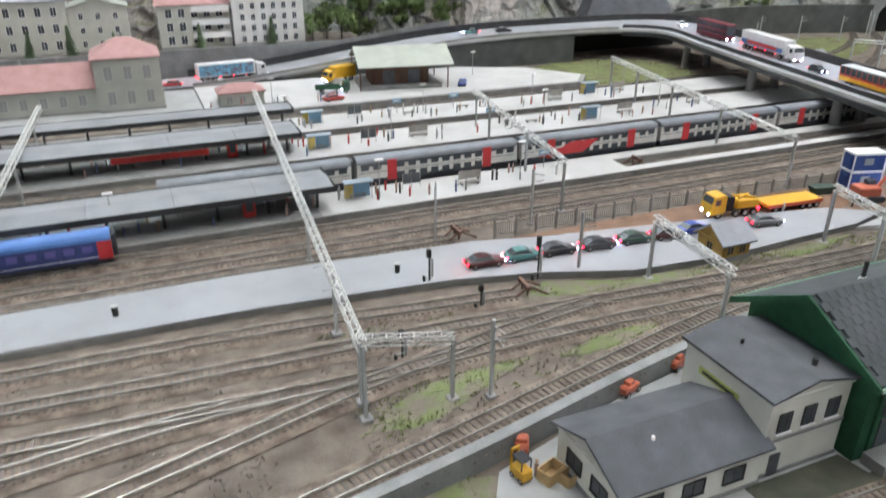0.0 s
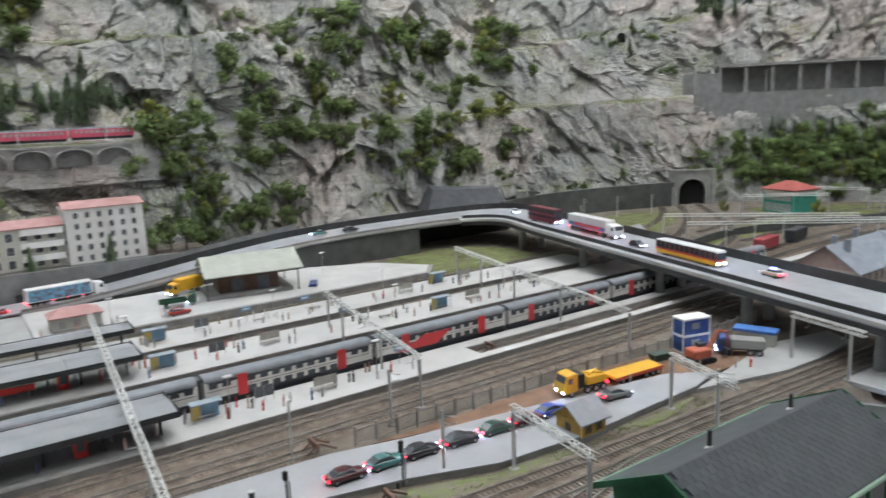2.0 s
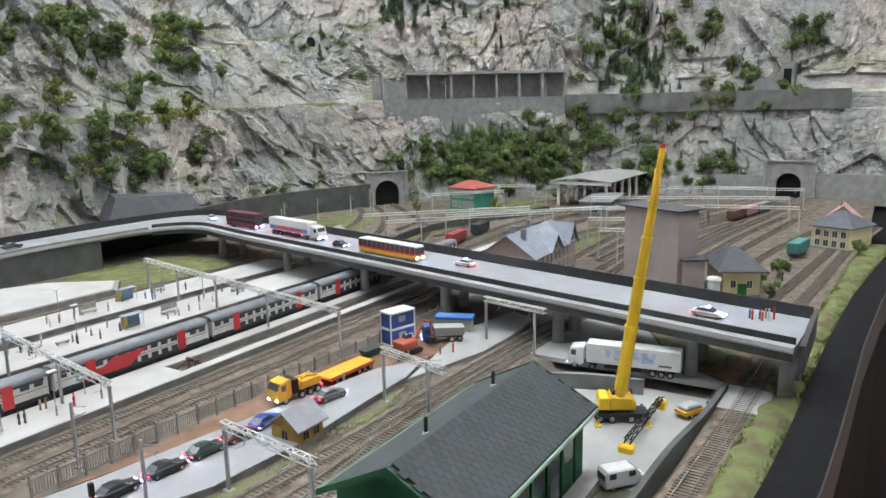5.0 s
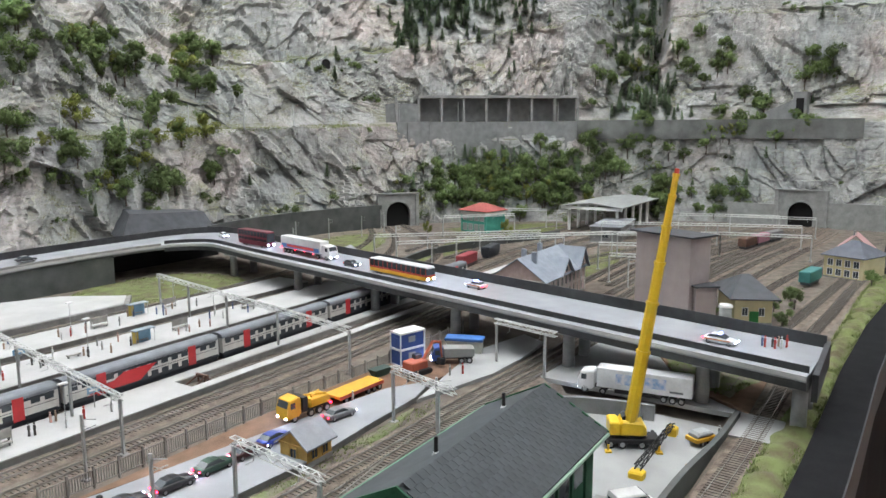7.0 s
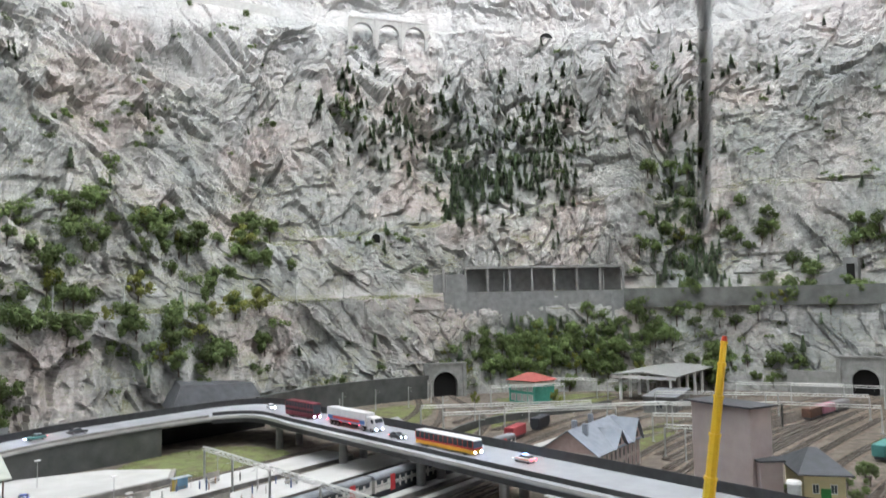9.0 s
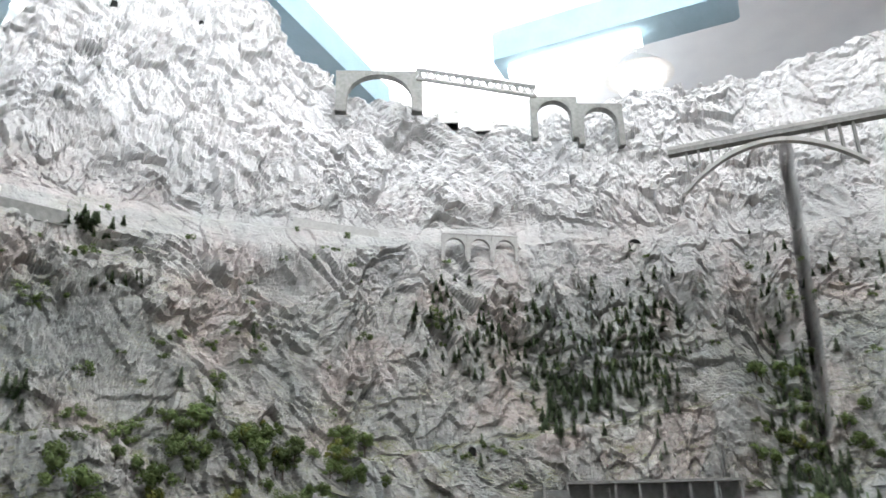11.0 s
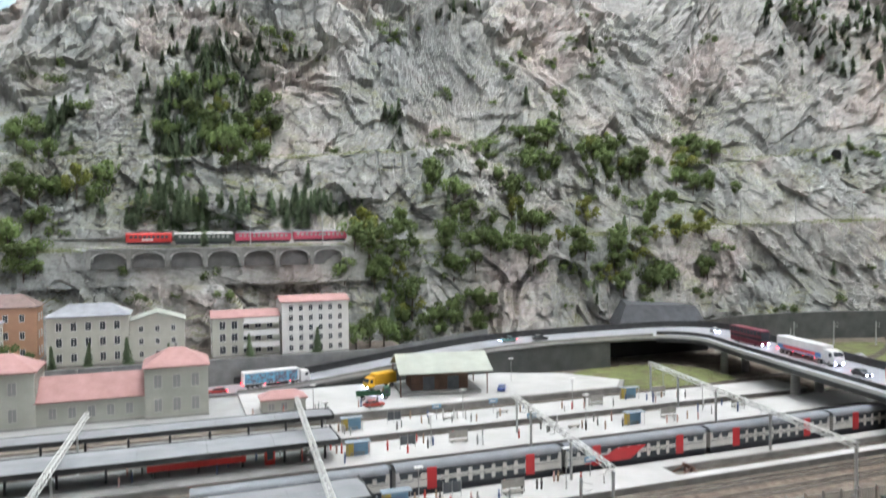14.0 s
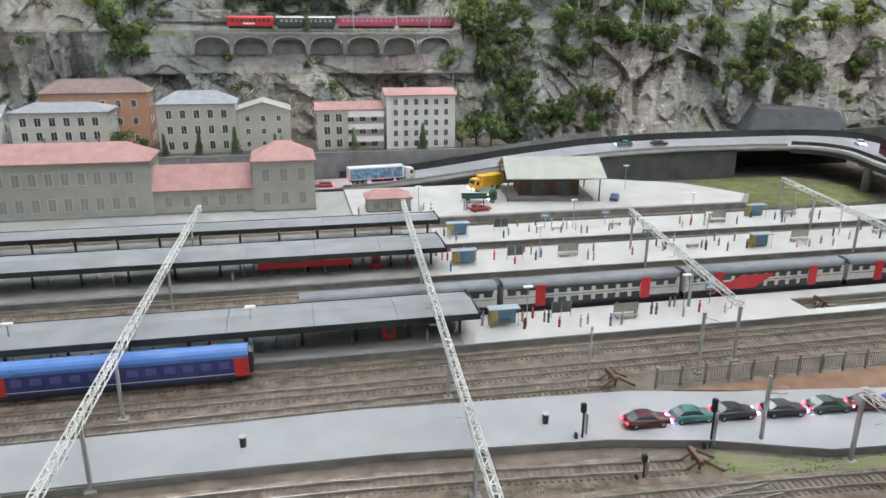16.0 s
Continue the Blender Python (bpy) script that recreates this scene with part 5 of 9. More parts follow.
def arch_panel(g, m, w, h, aw, ah, thick, n=12):
    """A wall piece with a round-headed opening, its foot at z 0, centred on x 0, from y 0 back to thick."""
    r = aw / 2
    rz = min(r, ah * 0.62)
    xs = [-r * math.cos(math.pi * k / n) for k in range(n + 1)]
    zs = [ah - rz + rz * math.sin(math.pi * k / n) for k in range(n + 1)]

    def q(*pts):
        g.quad(*[m @ Vector(p) for p in pts])
    for y, flip in ((0, False), (thick, True)):
        faces = [((-w / 2, y, 0), (-r, y, 0), (-r, y, h), (-w / 2, y, h)), ((r, y, 0), (w / 2, y, 0), (w / 2, y, h), (r, y, h))]
        faces += [((xs[k], y, zs[k]), (xs[k + 1], y, zs[k + 1]), (xs[k + 1], y, h), (xs[k], y, h)) for k in range(n)]
        for f in faces:
            q(*(f[::-1] if flip else f))
    q((-r, 0, 0), (-r, thick, 0), (-r, thick, ah - rz), (-r, 0, ah - rz))
    q((r, thick, 0), (r, 0, 0), (r, 0, ah - rz), (r, thick, ah - rz))
    for k in range(n):
        q((xs[k], 0, zs[k]), (xs[k], thick, zs[k]), (xs[k + 1], thick, zs[k + 1]), (xs[k + 1], 0, zs[k + 1]))
    q((-w / 2, 0, h), (w / 2, 0, h), (w / 2, thick, h), (-w / 2, thick, h))
    q((-w / 2, thick, 0), (-w / 2, 0, 0), (-w / 2, 0, h), (-w / 2, thick, h))
    q((w / 2, 0, 0), (w / 2, thick, 0), (w / 2, thick, h), (w / 2, 0, h))
    return g


def facing(x, y, z, deg):
    """Pose whose front (-y) looks along that plan direction."""
    return Matrix.Translation((x, y, z)) @ Matrix.Rotation(radians(deg + 90), 4, "Z")


def arcade(name, p0, p1, top, height, bays, fill, material, label, thick=0.03):
    """A row of arches between two plan points; fill: the openings are walled up."""
    ob = thing(name, label, "viaduct")
    a, b = Vector((*p0, 0)), Vector((*p1, 0))
    ang = math.atan2(b.y - a.y, b.x - a.x)
    w = (b - a).length / bays
    for k in range(bays):
        c = a + (b - a) * (k + 0.5) / bays
        m = Matrix.Translation((c.x, c.y, top - height)) @ Matrix.Rotation(ang, 4, "Z")
        part("arch", arch_panel(Geo(), m, w, height, w * 0.78, height * 0.86, thick), material, ob)
        part("pilaster", Geo().box(-w / 2 - 0.006, -w / 2 + 0.006, -0.005, 0, -0.02, height, m), material, ob)
        if fill:
            rx, ry, hz = w * 0.39, height * 0.53, height * 0.33
            g = Geo()
            for q in range(13):
                t = math.pi * q / 12
                g.v += [tuple(m @ Vector((f * rx * math.cos(t), y, hz + f * ry * math.sin(t)))) for f, y in ((1, -0.004), (1.13, -0.004), (1.13, 0.002), (1, 0.002))]
            g.f += [(4 * q + e, 4 * q + (e + 1) % 4, 4 * q + 4 + (e + 1) % 4, 4 * q + 4 + e) for q in range(12) for e in range(4)]
            g.f += [(3, 2, 1, 0), (48, 49, 50, 51)]
            part("arch_ring", g, STONEPALE, ob)
            part("infill", Geo().box(-w * 0.42, w * 0.42, thick * 0.45, thick, -0.02, height * 0.9, m), WALLGREY, ob)
    m = Matrix.Translation((a.x, a.y, top)) @ Matrix.Rotation(ang, 4, "Z")
    part("cornice", Geo().box(0, (b - a).length, -0.004, thick, 0, 0.007, m), material, ob)
    return ob


def portal(x, y, z, deg, w, h, aw, ah, material, label):
    ob = thing("tunnel_portal", label, "tunnel portal")
    m = facing(x, y, z, deg)
    part("front", arch_panel(Geo(), m, w, h, aw, ah, 0.02), material, ob)
    g = Geo()
    n = 12
    for k in range(n):
        t0, t1 = math.pi * k / n, math.pi * (k + 1) / n
        g.extrude_y([((aw / 2 + 0.001) * math.cos(t0), ah - aw / 2 + (aw / 2 + 0.001) * math.sin(t0)), ((aw / 2 + 0.001) * math.cos(t1), ah - aw / 2 + (aw / 2 + 0.001) * math.sin(t1)), ((aw / 2 + 0.009) * math.cos(t1), ah - aw / 2 + (aw / 2 + 0.009) * math.sin(t1)), ((aw / 2 + 0.009) * math.cos(t0), ah - aw / 2 + (aw / 2 + 0.009) * math.sin(t0))], -0.004, 0.002)
    g.v = [tuple(m @ Vector(p)) for p in g.v]
    part("arch_ring", g, material, ob)
    part("coping", Geo().box(-w / 2 - 0.004, w / 2 + 0.004, -0.006, 0.022, h, h + 0.007, m), material, ob)
    for sx in (-1, 1):
        part("buttress", Geo().box(sx * (w / 2 - 0.008) - 0.008, sx * (w / 2 - 0.008) + 0.008, -0.01, 0.0, 0, h * 0.98, m), material, ob)
    # no bore is cut: a black panel stands for the tunnel's darkness
    part("bore_shade_panel", Geo().box(-aw / 2, aw / 2, 0.0205, 0.03, 0, ah, m), DARK, ob)
    return ob


portal(2.735, 1.985, 0, -128, 0.20, 0.15, 0.115, 0.115, STONE, "grey stone double-track tunnel portal")
portal(3.655, 0.385, 0, 178, 0.22, 0.165, 0.105, 0.115, STONE, "grey stone tunnel portal at the end of the yard")
structure("portal_wing_wall", Geo().box(3.655, 3.68, 0.495, 0.70, -0.01, 0.10).box(3.655, 3.68, 0.0, 0.275, -0.01, 0.115), STONE)
LEDGE = MT[:, int(0.195 * (NV - 1))]
lip = MT[:, int(0.172 * (NV - 1))]


def ledge_y(x):
    return float(np.interp(x, lip[:, 0][: NU * 2 // 3], lip[:, 1][: NU * 2 // 3]))


arcade("railway_viaduct", (-0.30, ledge_y(0) - 0.045), (0.50, ledge_y(0.3) - 0.045), 0.388, 0.037, 7, True, STONE, "grey stone arcade carrying the mountain line", 0.04)
arcade("upper_viaduct", MT[np.argmin(abs(MAZ[:, int(0.69 * NV)] - 43.5)), int(0.675 * NV)][:2] * 0.978, MT[np.argmin(abs(MAZ[:, int(0.69 * NV)] - 37.1)), int(0.675 * NV)][:2] * 0.978, float(MT[np.argmin(abs(MAZ[:, int(0.69 * NV)] - 40)), int(0.69 * NV)][2]), 0.16, 3, False, STONEPALE, "pale stone viaduct high on the rock face")

# gallery on the ledge
lp = [p for p in LEDGE if 2.0 < p[0]]
laz = [math.degrees(math.atan2(p[1], p[0])) for p in lp]


def ledge_at(az, back=0.0):
    x, y = np.interp(-az, [-a for a in laz], [p[0] for p in lp]), np.interp(-az, [-a for a in laz], [p[1] for p in lp])
    f = 1 + back / math.hypot(x, y)
    return x * f, y * f


gal = thing("avalanche_gallery", "grey concrete rail gallery with open bays", "gallery")
for k in range(9):
    az = 36.0 - 14.0 * k / 8
    x, y = ledge_at(az, -0.055)
    x2, y2 = ledge_at(az - 1.75, -0.055)
    ang = math.atan2(y2 - y, x2 - x)
    m = Matrix.Translation((x, y, 0.485)) @ Matrix.Rotation(ang, 4, "Z")
    ln = math.hypot(x2 - x, y2 - y)
    part("pillar", Geo().cbox(-0.006, 0.006, 0, 0.014, 0.0, 0.118, 0.0015, m), CONCRETE, gal)
    if k < 8:
        part("retaining_wall", Geo().box(0, ln, -0.012, 0.012, -0.165, 0.002, m), WALLGREY, gal)
        part("wall_rib", Geo().box(ln * 0.5 - 0.006, ln * 0.5 + 0.006, -0.017, -0.012, -0.165, -0.002, m), WALLGREY, gal)
        if k > 0:
            part("roof_slab", Geo().box(-0.004, ln + 0.004, -0.006, 0.14, 0.118, 0.13, m), CONCRETE, gal)
            part("back_wall", Geo().box(0, ln, 0.075, 0.095, 0.0, 0.118, m), WALLGREY, gal)
part("end_wall", Geo().box(-0.16, 0.0, -0.004, 0.01, 0.0, 0.09, Matrix.Translation((*ledge_at(34.3, -0.055), 0.485)) @ Matrix.Rotation(math.radians(-52), 4, "Z")), WALLGREY, gal)
LEDGEWALL = mat("ledge_concrete", (0.165, 0.17, 0.165), 0.9, (0.095, 0.1, 0.095), 500, 18, 0.4, 0.3)
wpts = [ledge_at(a, -0.085) for a in np.arange(22.0, 2.0, -1.5)]
wall_along("ledge_wall", smooth_line(wpts), 0.40, 0.492, 0.02, LEDGEWALL, "grey concrete wall of the upper line")
x, y = ledge_at(6.5, 0.0)
structure("gallery_head", Geo().box(x - 0.02, x + 0.1, y - 0.03, y + 0.03, 0.485, 0.62).extrude_x([(y + 0.03, 0.485), (y + 0.24, 0.485), (y + 0.03, 0.585)], x - 0.0, x + 0.02), WALLGREY, "grey concrete gallery head on the ledge")
structure("gallery_head_door", Geo().box(x - 0.023, x - 0.0205, y - 0.018, y + 0.016, 0.487, 0.59), DARK)
# arched black solids set on the rock for the darkness of tunnel mouths
for nm, az, te, r in (("cave", 27.43, 0.362, 0.042), ("cave", 84.5, 0.102, 0.024), ("cave", 41.3, 0.088, 0.02), ("cave", 72.2, 0.73, 0.02), ("cave", 65.1, 0.733, 0.016)):
    x, y, z = on_mountain(az, te)
    m = facing(x, y, z, az + 180)
    prof = [(-r, -r * 1.3), (r, -r * 1.3)] + [(r * math.cos(q * math.pi / 10), r * math.sin(q * math.pi / 10)) for q in range(11)]
    g = Geo().extrude_y(prof, -0.012, 0.1)
    g.v = [tuple(m @ Vector(p)) for p in g.v]
    ob = tagged(part("tunnel_mouth", g, DARK, None, "tunnel mouth in the rock, its darkness a solid black shape"), kind="structure")
# turf along the lip of the ledge
g = Geo()
for k in range(15000):
    i = rnd.randrange(int(NU * 0.1), int(NU * 0.86))
    x, y, z = MT[i, int((rnd.choice((0.171, 0.168, 0.205, 0.345, 0.36, 0.38)) + rnd.uniform(-0.006, 0.006)) * (NV - 1))]
    if noise.noise((x * 4, y * 4, z)) < -0.25:
        continue
    w, h, a = rnd.uniform(0.001, 0.0025), rnd.uniform(0.003, 0.009), rnd.uniform(0, 6.28)
    g.quad((x - w * math.cos(a), y - w * math.sin(a), z - 0.002), (x + w * math.cos(a), y + w * math.sin(a), z - 0.002), (x + rnd.uniform(-0.006, 0.006), y + rnd.uniform(-0.006, 0.006), z + h))
tagged(part("ledge_turf", g, TUFT, None, "sparse green turf along the rock ledges"), category="turf", kind="stuff")
# the mountain line itself
for lo, hi in ((0.02, 0.84),):
    seg = LEDGE[int(lo * NU): int(hi * NU)].copy()
    for _ in range(20):
        seg[1:-1] = (seg[:-2] + 2 * seg[1:-1] + seg[2:]) / 4
    seg[:, 2] += 0.004
    mline = seg
ob = tagged(new("track"), "narrow mountain railway track on a ledge", "track", kind="structure")
gb = Geo()
gb.strip(side(mline, 0.03), side(mline, -0.03))
part("ballast_bed", gb, BALLAST, ob)
for off in (-0.006, 0.006):
    a, b = side(mline, off - 0.0008), side(mline, off + 0.0008)
    a[:, 2] += 0.004
    b[:, 2] += 0.004
    part("rail", Geo().strip(b, a), RAIL, ob)

# ---- overhead-line gantries and masts ----
DROPPER = Geo().rod((0, 0, 0), (0, 0, -0.010), 0.0006, 0.0006, 4).rod((0, 0, -0.0098), (-0.012, 0, -0.0098), 0.0005, 0.0005, 4).mesh("dropper", MAST)


def gantry(p0, p1, z, posts, label="pale grey lattice gantry over the tracks"):
    ob = thing("gantry", label, "gantry", "overhead line gantries")
    a, b = Vector((*p0, z)), Vector((*p1, z))
    u = (b - a).normalized()
    s = Vector((-u.y, u.x, 0)) * 0.0038
    up = Vector((0, 0, 0.0042))
    g = Geo()
    for q in (s + up, -s + up, s - up, -s - up):
        g.rod(a + q, b + q, 0.0009, 0.0009, 4)
    n = max(2, int((b - a).length / 0.0125))
    for k in range(n):
        c0, c1 = a + (b - a) * k / n, a + (b - a) * (k + 1) / n
        f = 1 if k % 2 else -1
        g.rod(c0 + s * f + up, c1 - s * f + up, 0.0007, 0.0007, 3)
        g.rod(c0 + s + up * f, c1 + s - up * f, 0.0007, 0.0007, 3)
        g.rod(c0 - s + up * f, c1 - s - up * f, 0.0007, 0.0007, 3)
        g.rod(c0 + s + up, c0 - s + up, 0.0007, 0.0007, 3)
    part("lattice_beam", g, GALV, ob)
    for x, y in posts:
        part("post", Geo().box(x - 0.0016, x + 0.0016, y - 0.0022, y + 0.0022, 0, z - 0.003), MAST, ob)
        part("footing", Geo().cbox(x - 0.006, x + 0.006, y - 0.006, y + 0.006, 0, 0.004, 0.001), CONCRETE, ob)
    n = max(1, int((b - a).length / 0.055))
    for k in range(n):
        part("dropper", DROPPER, MAST, ob).location = a + (b - a) * (k + 0.5) / n - up
    return ob


gantry((0.188, 1.505), (0.106, 0.488), 0.085, [(0.108, 0.494), (0.123, 0.651), (0.139, 0.844), (0.168, 1.185), (0.186, 1.41)])
gantry((-0.215, 1.53), (-0.252, 0.60), 0.085, [(-0.252, 0.606), (-0.248, 0.735), (-0.243, 0.87), (-0.229, 1.185), (-0.219, 1.41)])
gantry((0.622, 1.352), (0.545, 0.862), 0.085, [(0.548, 0.868), (0.575, 1.035), (0.602, 1.235), (0.618, 1.33)])
gantry((1.115, 1.556), (0.972, 0.818), 0.085, [(0.974, 0.822), (1.012, 1.04), (1.052, 1.235), (1.082, 1.40), (1.112, 1.548)])
gantry((0.533, 0.630), (0.513, 0.474), 0.085, [(0.532, 0.628), (0.514, 0.480)])
gantry((0.836, 0.624), (0.801, 0.492), 0.085, [(0.835, 0.622), (0.802, 0.520)])
gantry((1.166, 0.626), (1.138, 0.490), 0.085, [(1.164, 0.622), (1.140, 0.512)])
gantry((0.112, 0.520), (0.196, 0.490), 0.072, [(0.112, 0.520), (0.195, 0.492)], "grey lattice gantry with signals over the junction")
for p0, p1, n in (((1.86, 1.36), (2.28, 0.96), 2), ((1.95, 1.52), (2.35, 1.08), 2), ((2.05, 1.25), (2.45, 0.85), 2), ((2.42, 0.82), (2.62, 0.52), 2), ((2.85, 0.62), (2.95, 0.30), 2), ((3.2, 0.60), (3.25, 0.28), 2), ((2.55, 1.62), (2.78, 1.40), 2), ((2.95, 1.55), (3.02, 1.36), 2), ((3.0, 1.30), (3.05, 1.10), 2), ((2.0, 0.70), (2.05, 0.44), 2), ((2.3, 1.0), (2.52, 0.74), 2), ((2.7, 0.98), (2.86, 0.58), 2), ((3.15, 0.80), (3.27, 0.42), 2), ((2.18, 0.80), (2.3, 0.52), 2), ((2.62, 0.52), (2.68, 0.24), 2)):
    gantry(p0, p1, 0.085, [p0, p1])


def mast(x, y, h=0.085, arm=0.022, ang=0.0, z=0.0, group="masts"):
    ob = thing("catenary_mast", "slim grey overhead line mast", "mast", "catenary masts")
    m = Matrix.Translation((x, y, z)) @ Matrix.Rotation(ang, 4, "Z")
    part("pole", Geo().box(-0.0016, 0.0016, -0.0016, 0.0016, 0, h, m), MAST, ob)
    g = Geo().rod((0, 0, h * 0.93), (0, -arm, h * 0.96), 0.0006, 0.0006, 4).rod((0, 0, h * 0.76), (0, -arm, h * 0.88), 0.0006, 0.0006, 4).rod((0, 0, h * 0.84), (0, -arm * 0.9, h * 0.80), 0.0005, 0.0005, 4)
    g.v = [tuple(m @ Vector(p)) for p in g.v]
    part("bracket", g, MAST, ob)
    part("footing", Geo().cbox(-0.005, 0.005, -0.005, 0.005, -0.002, 0.003, 0.001, m), CONCRETE, ob)
    return ob


for x, y in ((0.455, 0.674), (0.318, 0.832), (0.48, 0.845), (0.232, 0.482), (0.832, 0.542), (2.10, 2.03), (2.24, 1.98), (2.38, 1.92), (2.55, 1.93), (2.2, 1.61), (2.1, 1.40), (2.62, 2.0), (1.85, 2.02), (1.95, 1.9), (1.96, 0.63), (2.3, 1.30), (1.9, 1.25)):
    mast(x, y, 0.088, 0.022, rnd.uniform(-0.4, 0.4))
for k in range(16):
    i = int(NU * (0.2 + 0.036 * k))
    x, y, z = mline[min(i, len(mline) - 1)]
    mast(x - 0.02, y - 0.035, 0.10, 0.02, math.pi, z - 0.004)


# signals with small dark heads
SIGNAL = mat("signal_black", (0.03, 0.03, 0.03), 0.6)
REDLAMP = glow("red_lamp", (1.0, 0.003, 0.01), 80.0)
WHITELAMP = glow("cool_headlamp", (0.5, 0.62, 1.0), 250.0)
BLUELAMP = glow("blue_strip_lamp", (0.08, 0.16, 1.0), 40.0)


def signal(x, y, z=0.0, h=0.05):
    ob = thing("railway_signal", "black railway signal post with a lamp box", "signal", "railway signals")
    part("post", Geo().rod((x, y, z), (x, y, z + h), 0.0013, 0.0012, 6), SIGNAL, ob)
    part("head", Geo().cbox(x - 0.0035, x + 0.002, y - 0.0028, y + 0.0028, z + h * 0.76, z + h * 1.02, 0.001), SIGNAL, ob)
    part("ladder", Geo().box(x + 0.003, x + 0.0042, y - 0.0025, y + 0.0025, z + 0.004, z + h * 0.72), MAST, ob)
    part("cabinet", Geo().cbox(x - 0.009, x - 0.006, y - 0.0025, y + 0.0025, z, z + 0.007, 0.0008), SIGNAL, ob)


signal(0.262, 0.716, 0.0105, 0.042)
signal(0.400, 0.684, 0.0, 0.06)
signal(0.175, 0.578, 0.0, 0.036)
signal(0.30, 0.645, 0.0, 0.03)
bin_ = thing("litter_bin", "black cylindrical litter bin on the lane", "bin")
part("body", Geo().rod((0.232, 0.752, 0.0105), (0.232, 0.752, 0.022), 0.0033, 0.0038, 12), SIGNAL, bin_)
part("rim", Geo().rod((0.232, 0.752, 0.022), (0.232, 0.752, 0.0232), 0.0042, 0.0042, 12), MAST, bin_)
b2 = copy_thing(bin_, Matrix.Translation((-0.335, 0.02, 0)))


def buffer_stop(x, y, z=0.0, ang=0.0):
    ob = thing("buffer_stop", "rusty brown braced buffer stop", "buffer stop", "buffer stops")
    m = Matrix.Translation((x, y, z)) @ Matrix.Rotation(ang, 4, "Z")
    for s in (-0.0086, 0.0086):
        g = Geo().rod((0.002, s, 0.004), (0.002, s, 0.018), 0.0016, 0.0016, 5).rod((0.028, s * 1.4, 0.003), (0.003, s, 0.016), 0.0015, 0.0015, 5).rod((-0.014, s, 0.004), (0.002, s, 0.014), 0.0013, 0.0013, 5)
        g.v = [tuple(m @ Vector(p)) for p in g.v]
        part("brace", g, BROWNWOOD, ob)
    part("buffer_beam", Geo().cbox(-0.002, 0.003, -0.015, 0.015, 0.0125, 0.0185, 0.0008, m), BROWNWOOD, ob)


buffer_stop(0.362, 0.653, 0.0, -0.1)
buffer_stop(0.352, 0.838, 0.0, 0)
buffer_stop(0.798, 1.010, 0.0, math.pi)

# fence along the platform line
fence = thing("fence", "weathered grey-brown panel fence beside the tracks", "fence")
fl = smooth_line([(0.405, 0.818), (0.57, 0.815), (0.79, 0.808), (1.03, 0.790), (1.2, 0.785), (1.33, 0.79)], 0.001)
fl = np.array(fl)
fs = np.concatenate([[0], np.cumsum(np.linalg.norm(np.diff(fl, axis=0), axis=1))])
step = 0.034
SLAT = Geo().box(-0.00045, 0.00045, -0.0003, 0.0003, 0, 0.018).mesh("slat", FENCE)
npan = int(fs[-1] / step)
for k in range(npan + 1):
    x, y = np.interp(k * step, fs, fl[:, 0]), np.interp(k * step, fs, fl[:, 1])
    part("post", Geo().box(x - 0.0012, x + 0.0012, y - 0.0012, y + 0.0012, 0, 0.030), FENCE, fence)
    if k < npan:
        x2, y2 = np.interp((k + 1) * step, fs, fl[:, 0]), np.interp((k + 1) * step, fs, fl[:, 1])
        m = Matrix.Translation((x, y, 0)) @ Matrix.Rotation(math.atan2(y2 - y, x2 - x), 4, "Z")
        for z in (0.0046, 0.024):
            part("rail", Geo().box(0.001, step - 0.001, -0.0006, 0.0006, z, z + 0.0014, m), FENCE, fence)
        for q in range(9):
            o = part("slat", SLAT, FENCE, fence)
            o.matrix_basis = m @ Matrix.Translation((0.003 + q * (step - 0.006) / 8, 0, 0.006))


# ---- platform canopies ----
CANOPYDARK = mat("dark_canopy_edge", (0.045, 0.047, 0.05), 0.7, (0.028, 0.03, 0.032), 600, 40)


def canopy(x0, x1, y0, y1, z, colour=ROOFGREY):
    ob = thing("platform_canopy", "long grey platform canopy on dark columns", "canopy", "platform canopies")
    ym = (y0 + y1) / 2
    n = int((x1 - x0) / 0.11)
    for k in range(n):
        a, b = x0 + (x1 - x0) * k / n, x0 + (x1 - x0) * (k + 1) / n
        part("roof_sheet", Geo().extrude_x([(y0, z), (ym, z + 0.005), (y1, z), (y1, z + 0.002), (ym, z + 0.007), (y0, z + 0.002)][::-1], a, b - 0.0006), colour, ob)
    part("fascia", Geo().box(x0, x1 + 0.0005, y0 - 0.0015, y0, z - 0.006, z + 0.003).box(x0, x1 + 0.0005, y1, y1 + 0.0015, z - 0.006, z + 0.003).box(x1 + 0.0006, x1 + 0.002, y0 - 0.0015, y1 + 0.0015, z - 0.006, z + 0.006), CANOPYDARK, ob)
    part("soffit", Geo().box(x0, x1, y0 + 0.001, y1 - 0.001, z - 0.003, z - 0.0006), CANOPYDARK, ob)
    for k in range(int((x1 - x0) / 0.075)):
        x = x1 - 0.02 - k * 0.075
        part("column", Geo().rod((x, ym - 0.012, 0.012), (x, ym - 0.012, z - 0.003), 0.0022, 0.0022, 8), CANOPYDARK, ob)
        part("bracket", Geo().extrude_x([(ym - 0.012, z - 0.012), (ym + 0.02, z - 0.003), (ym - 0.044, z - 0.003)][::-1], x - 0.001, x + 0.001), CANOPYDARK, ob)


canopy(-1.5, 0.212, 0.975, 1.062, 0.052)
canopy(-1.5, 0.230, 1.278, 1.372, 0.052)
canopy(-1.5, 0.256, 1.462, 1.525, 0.052)

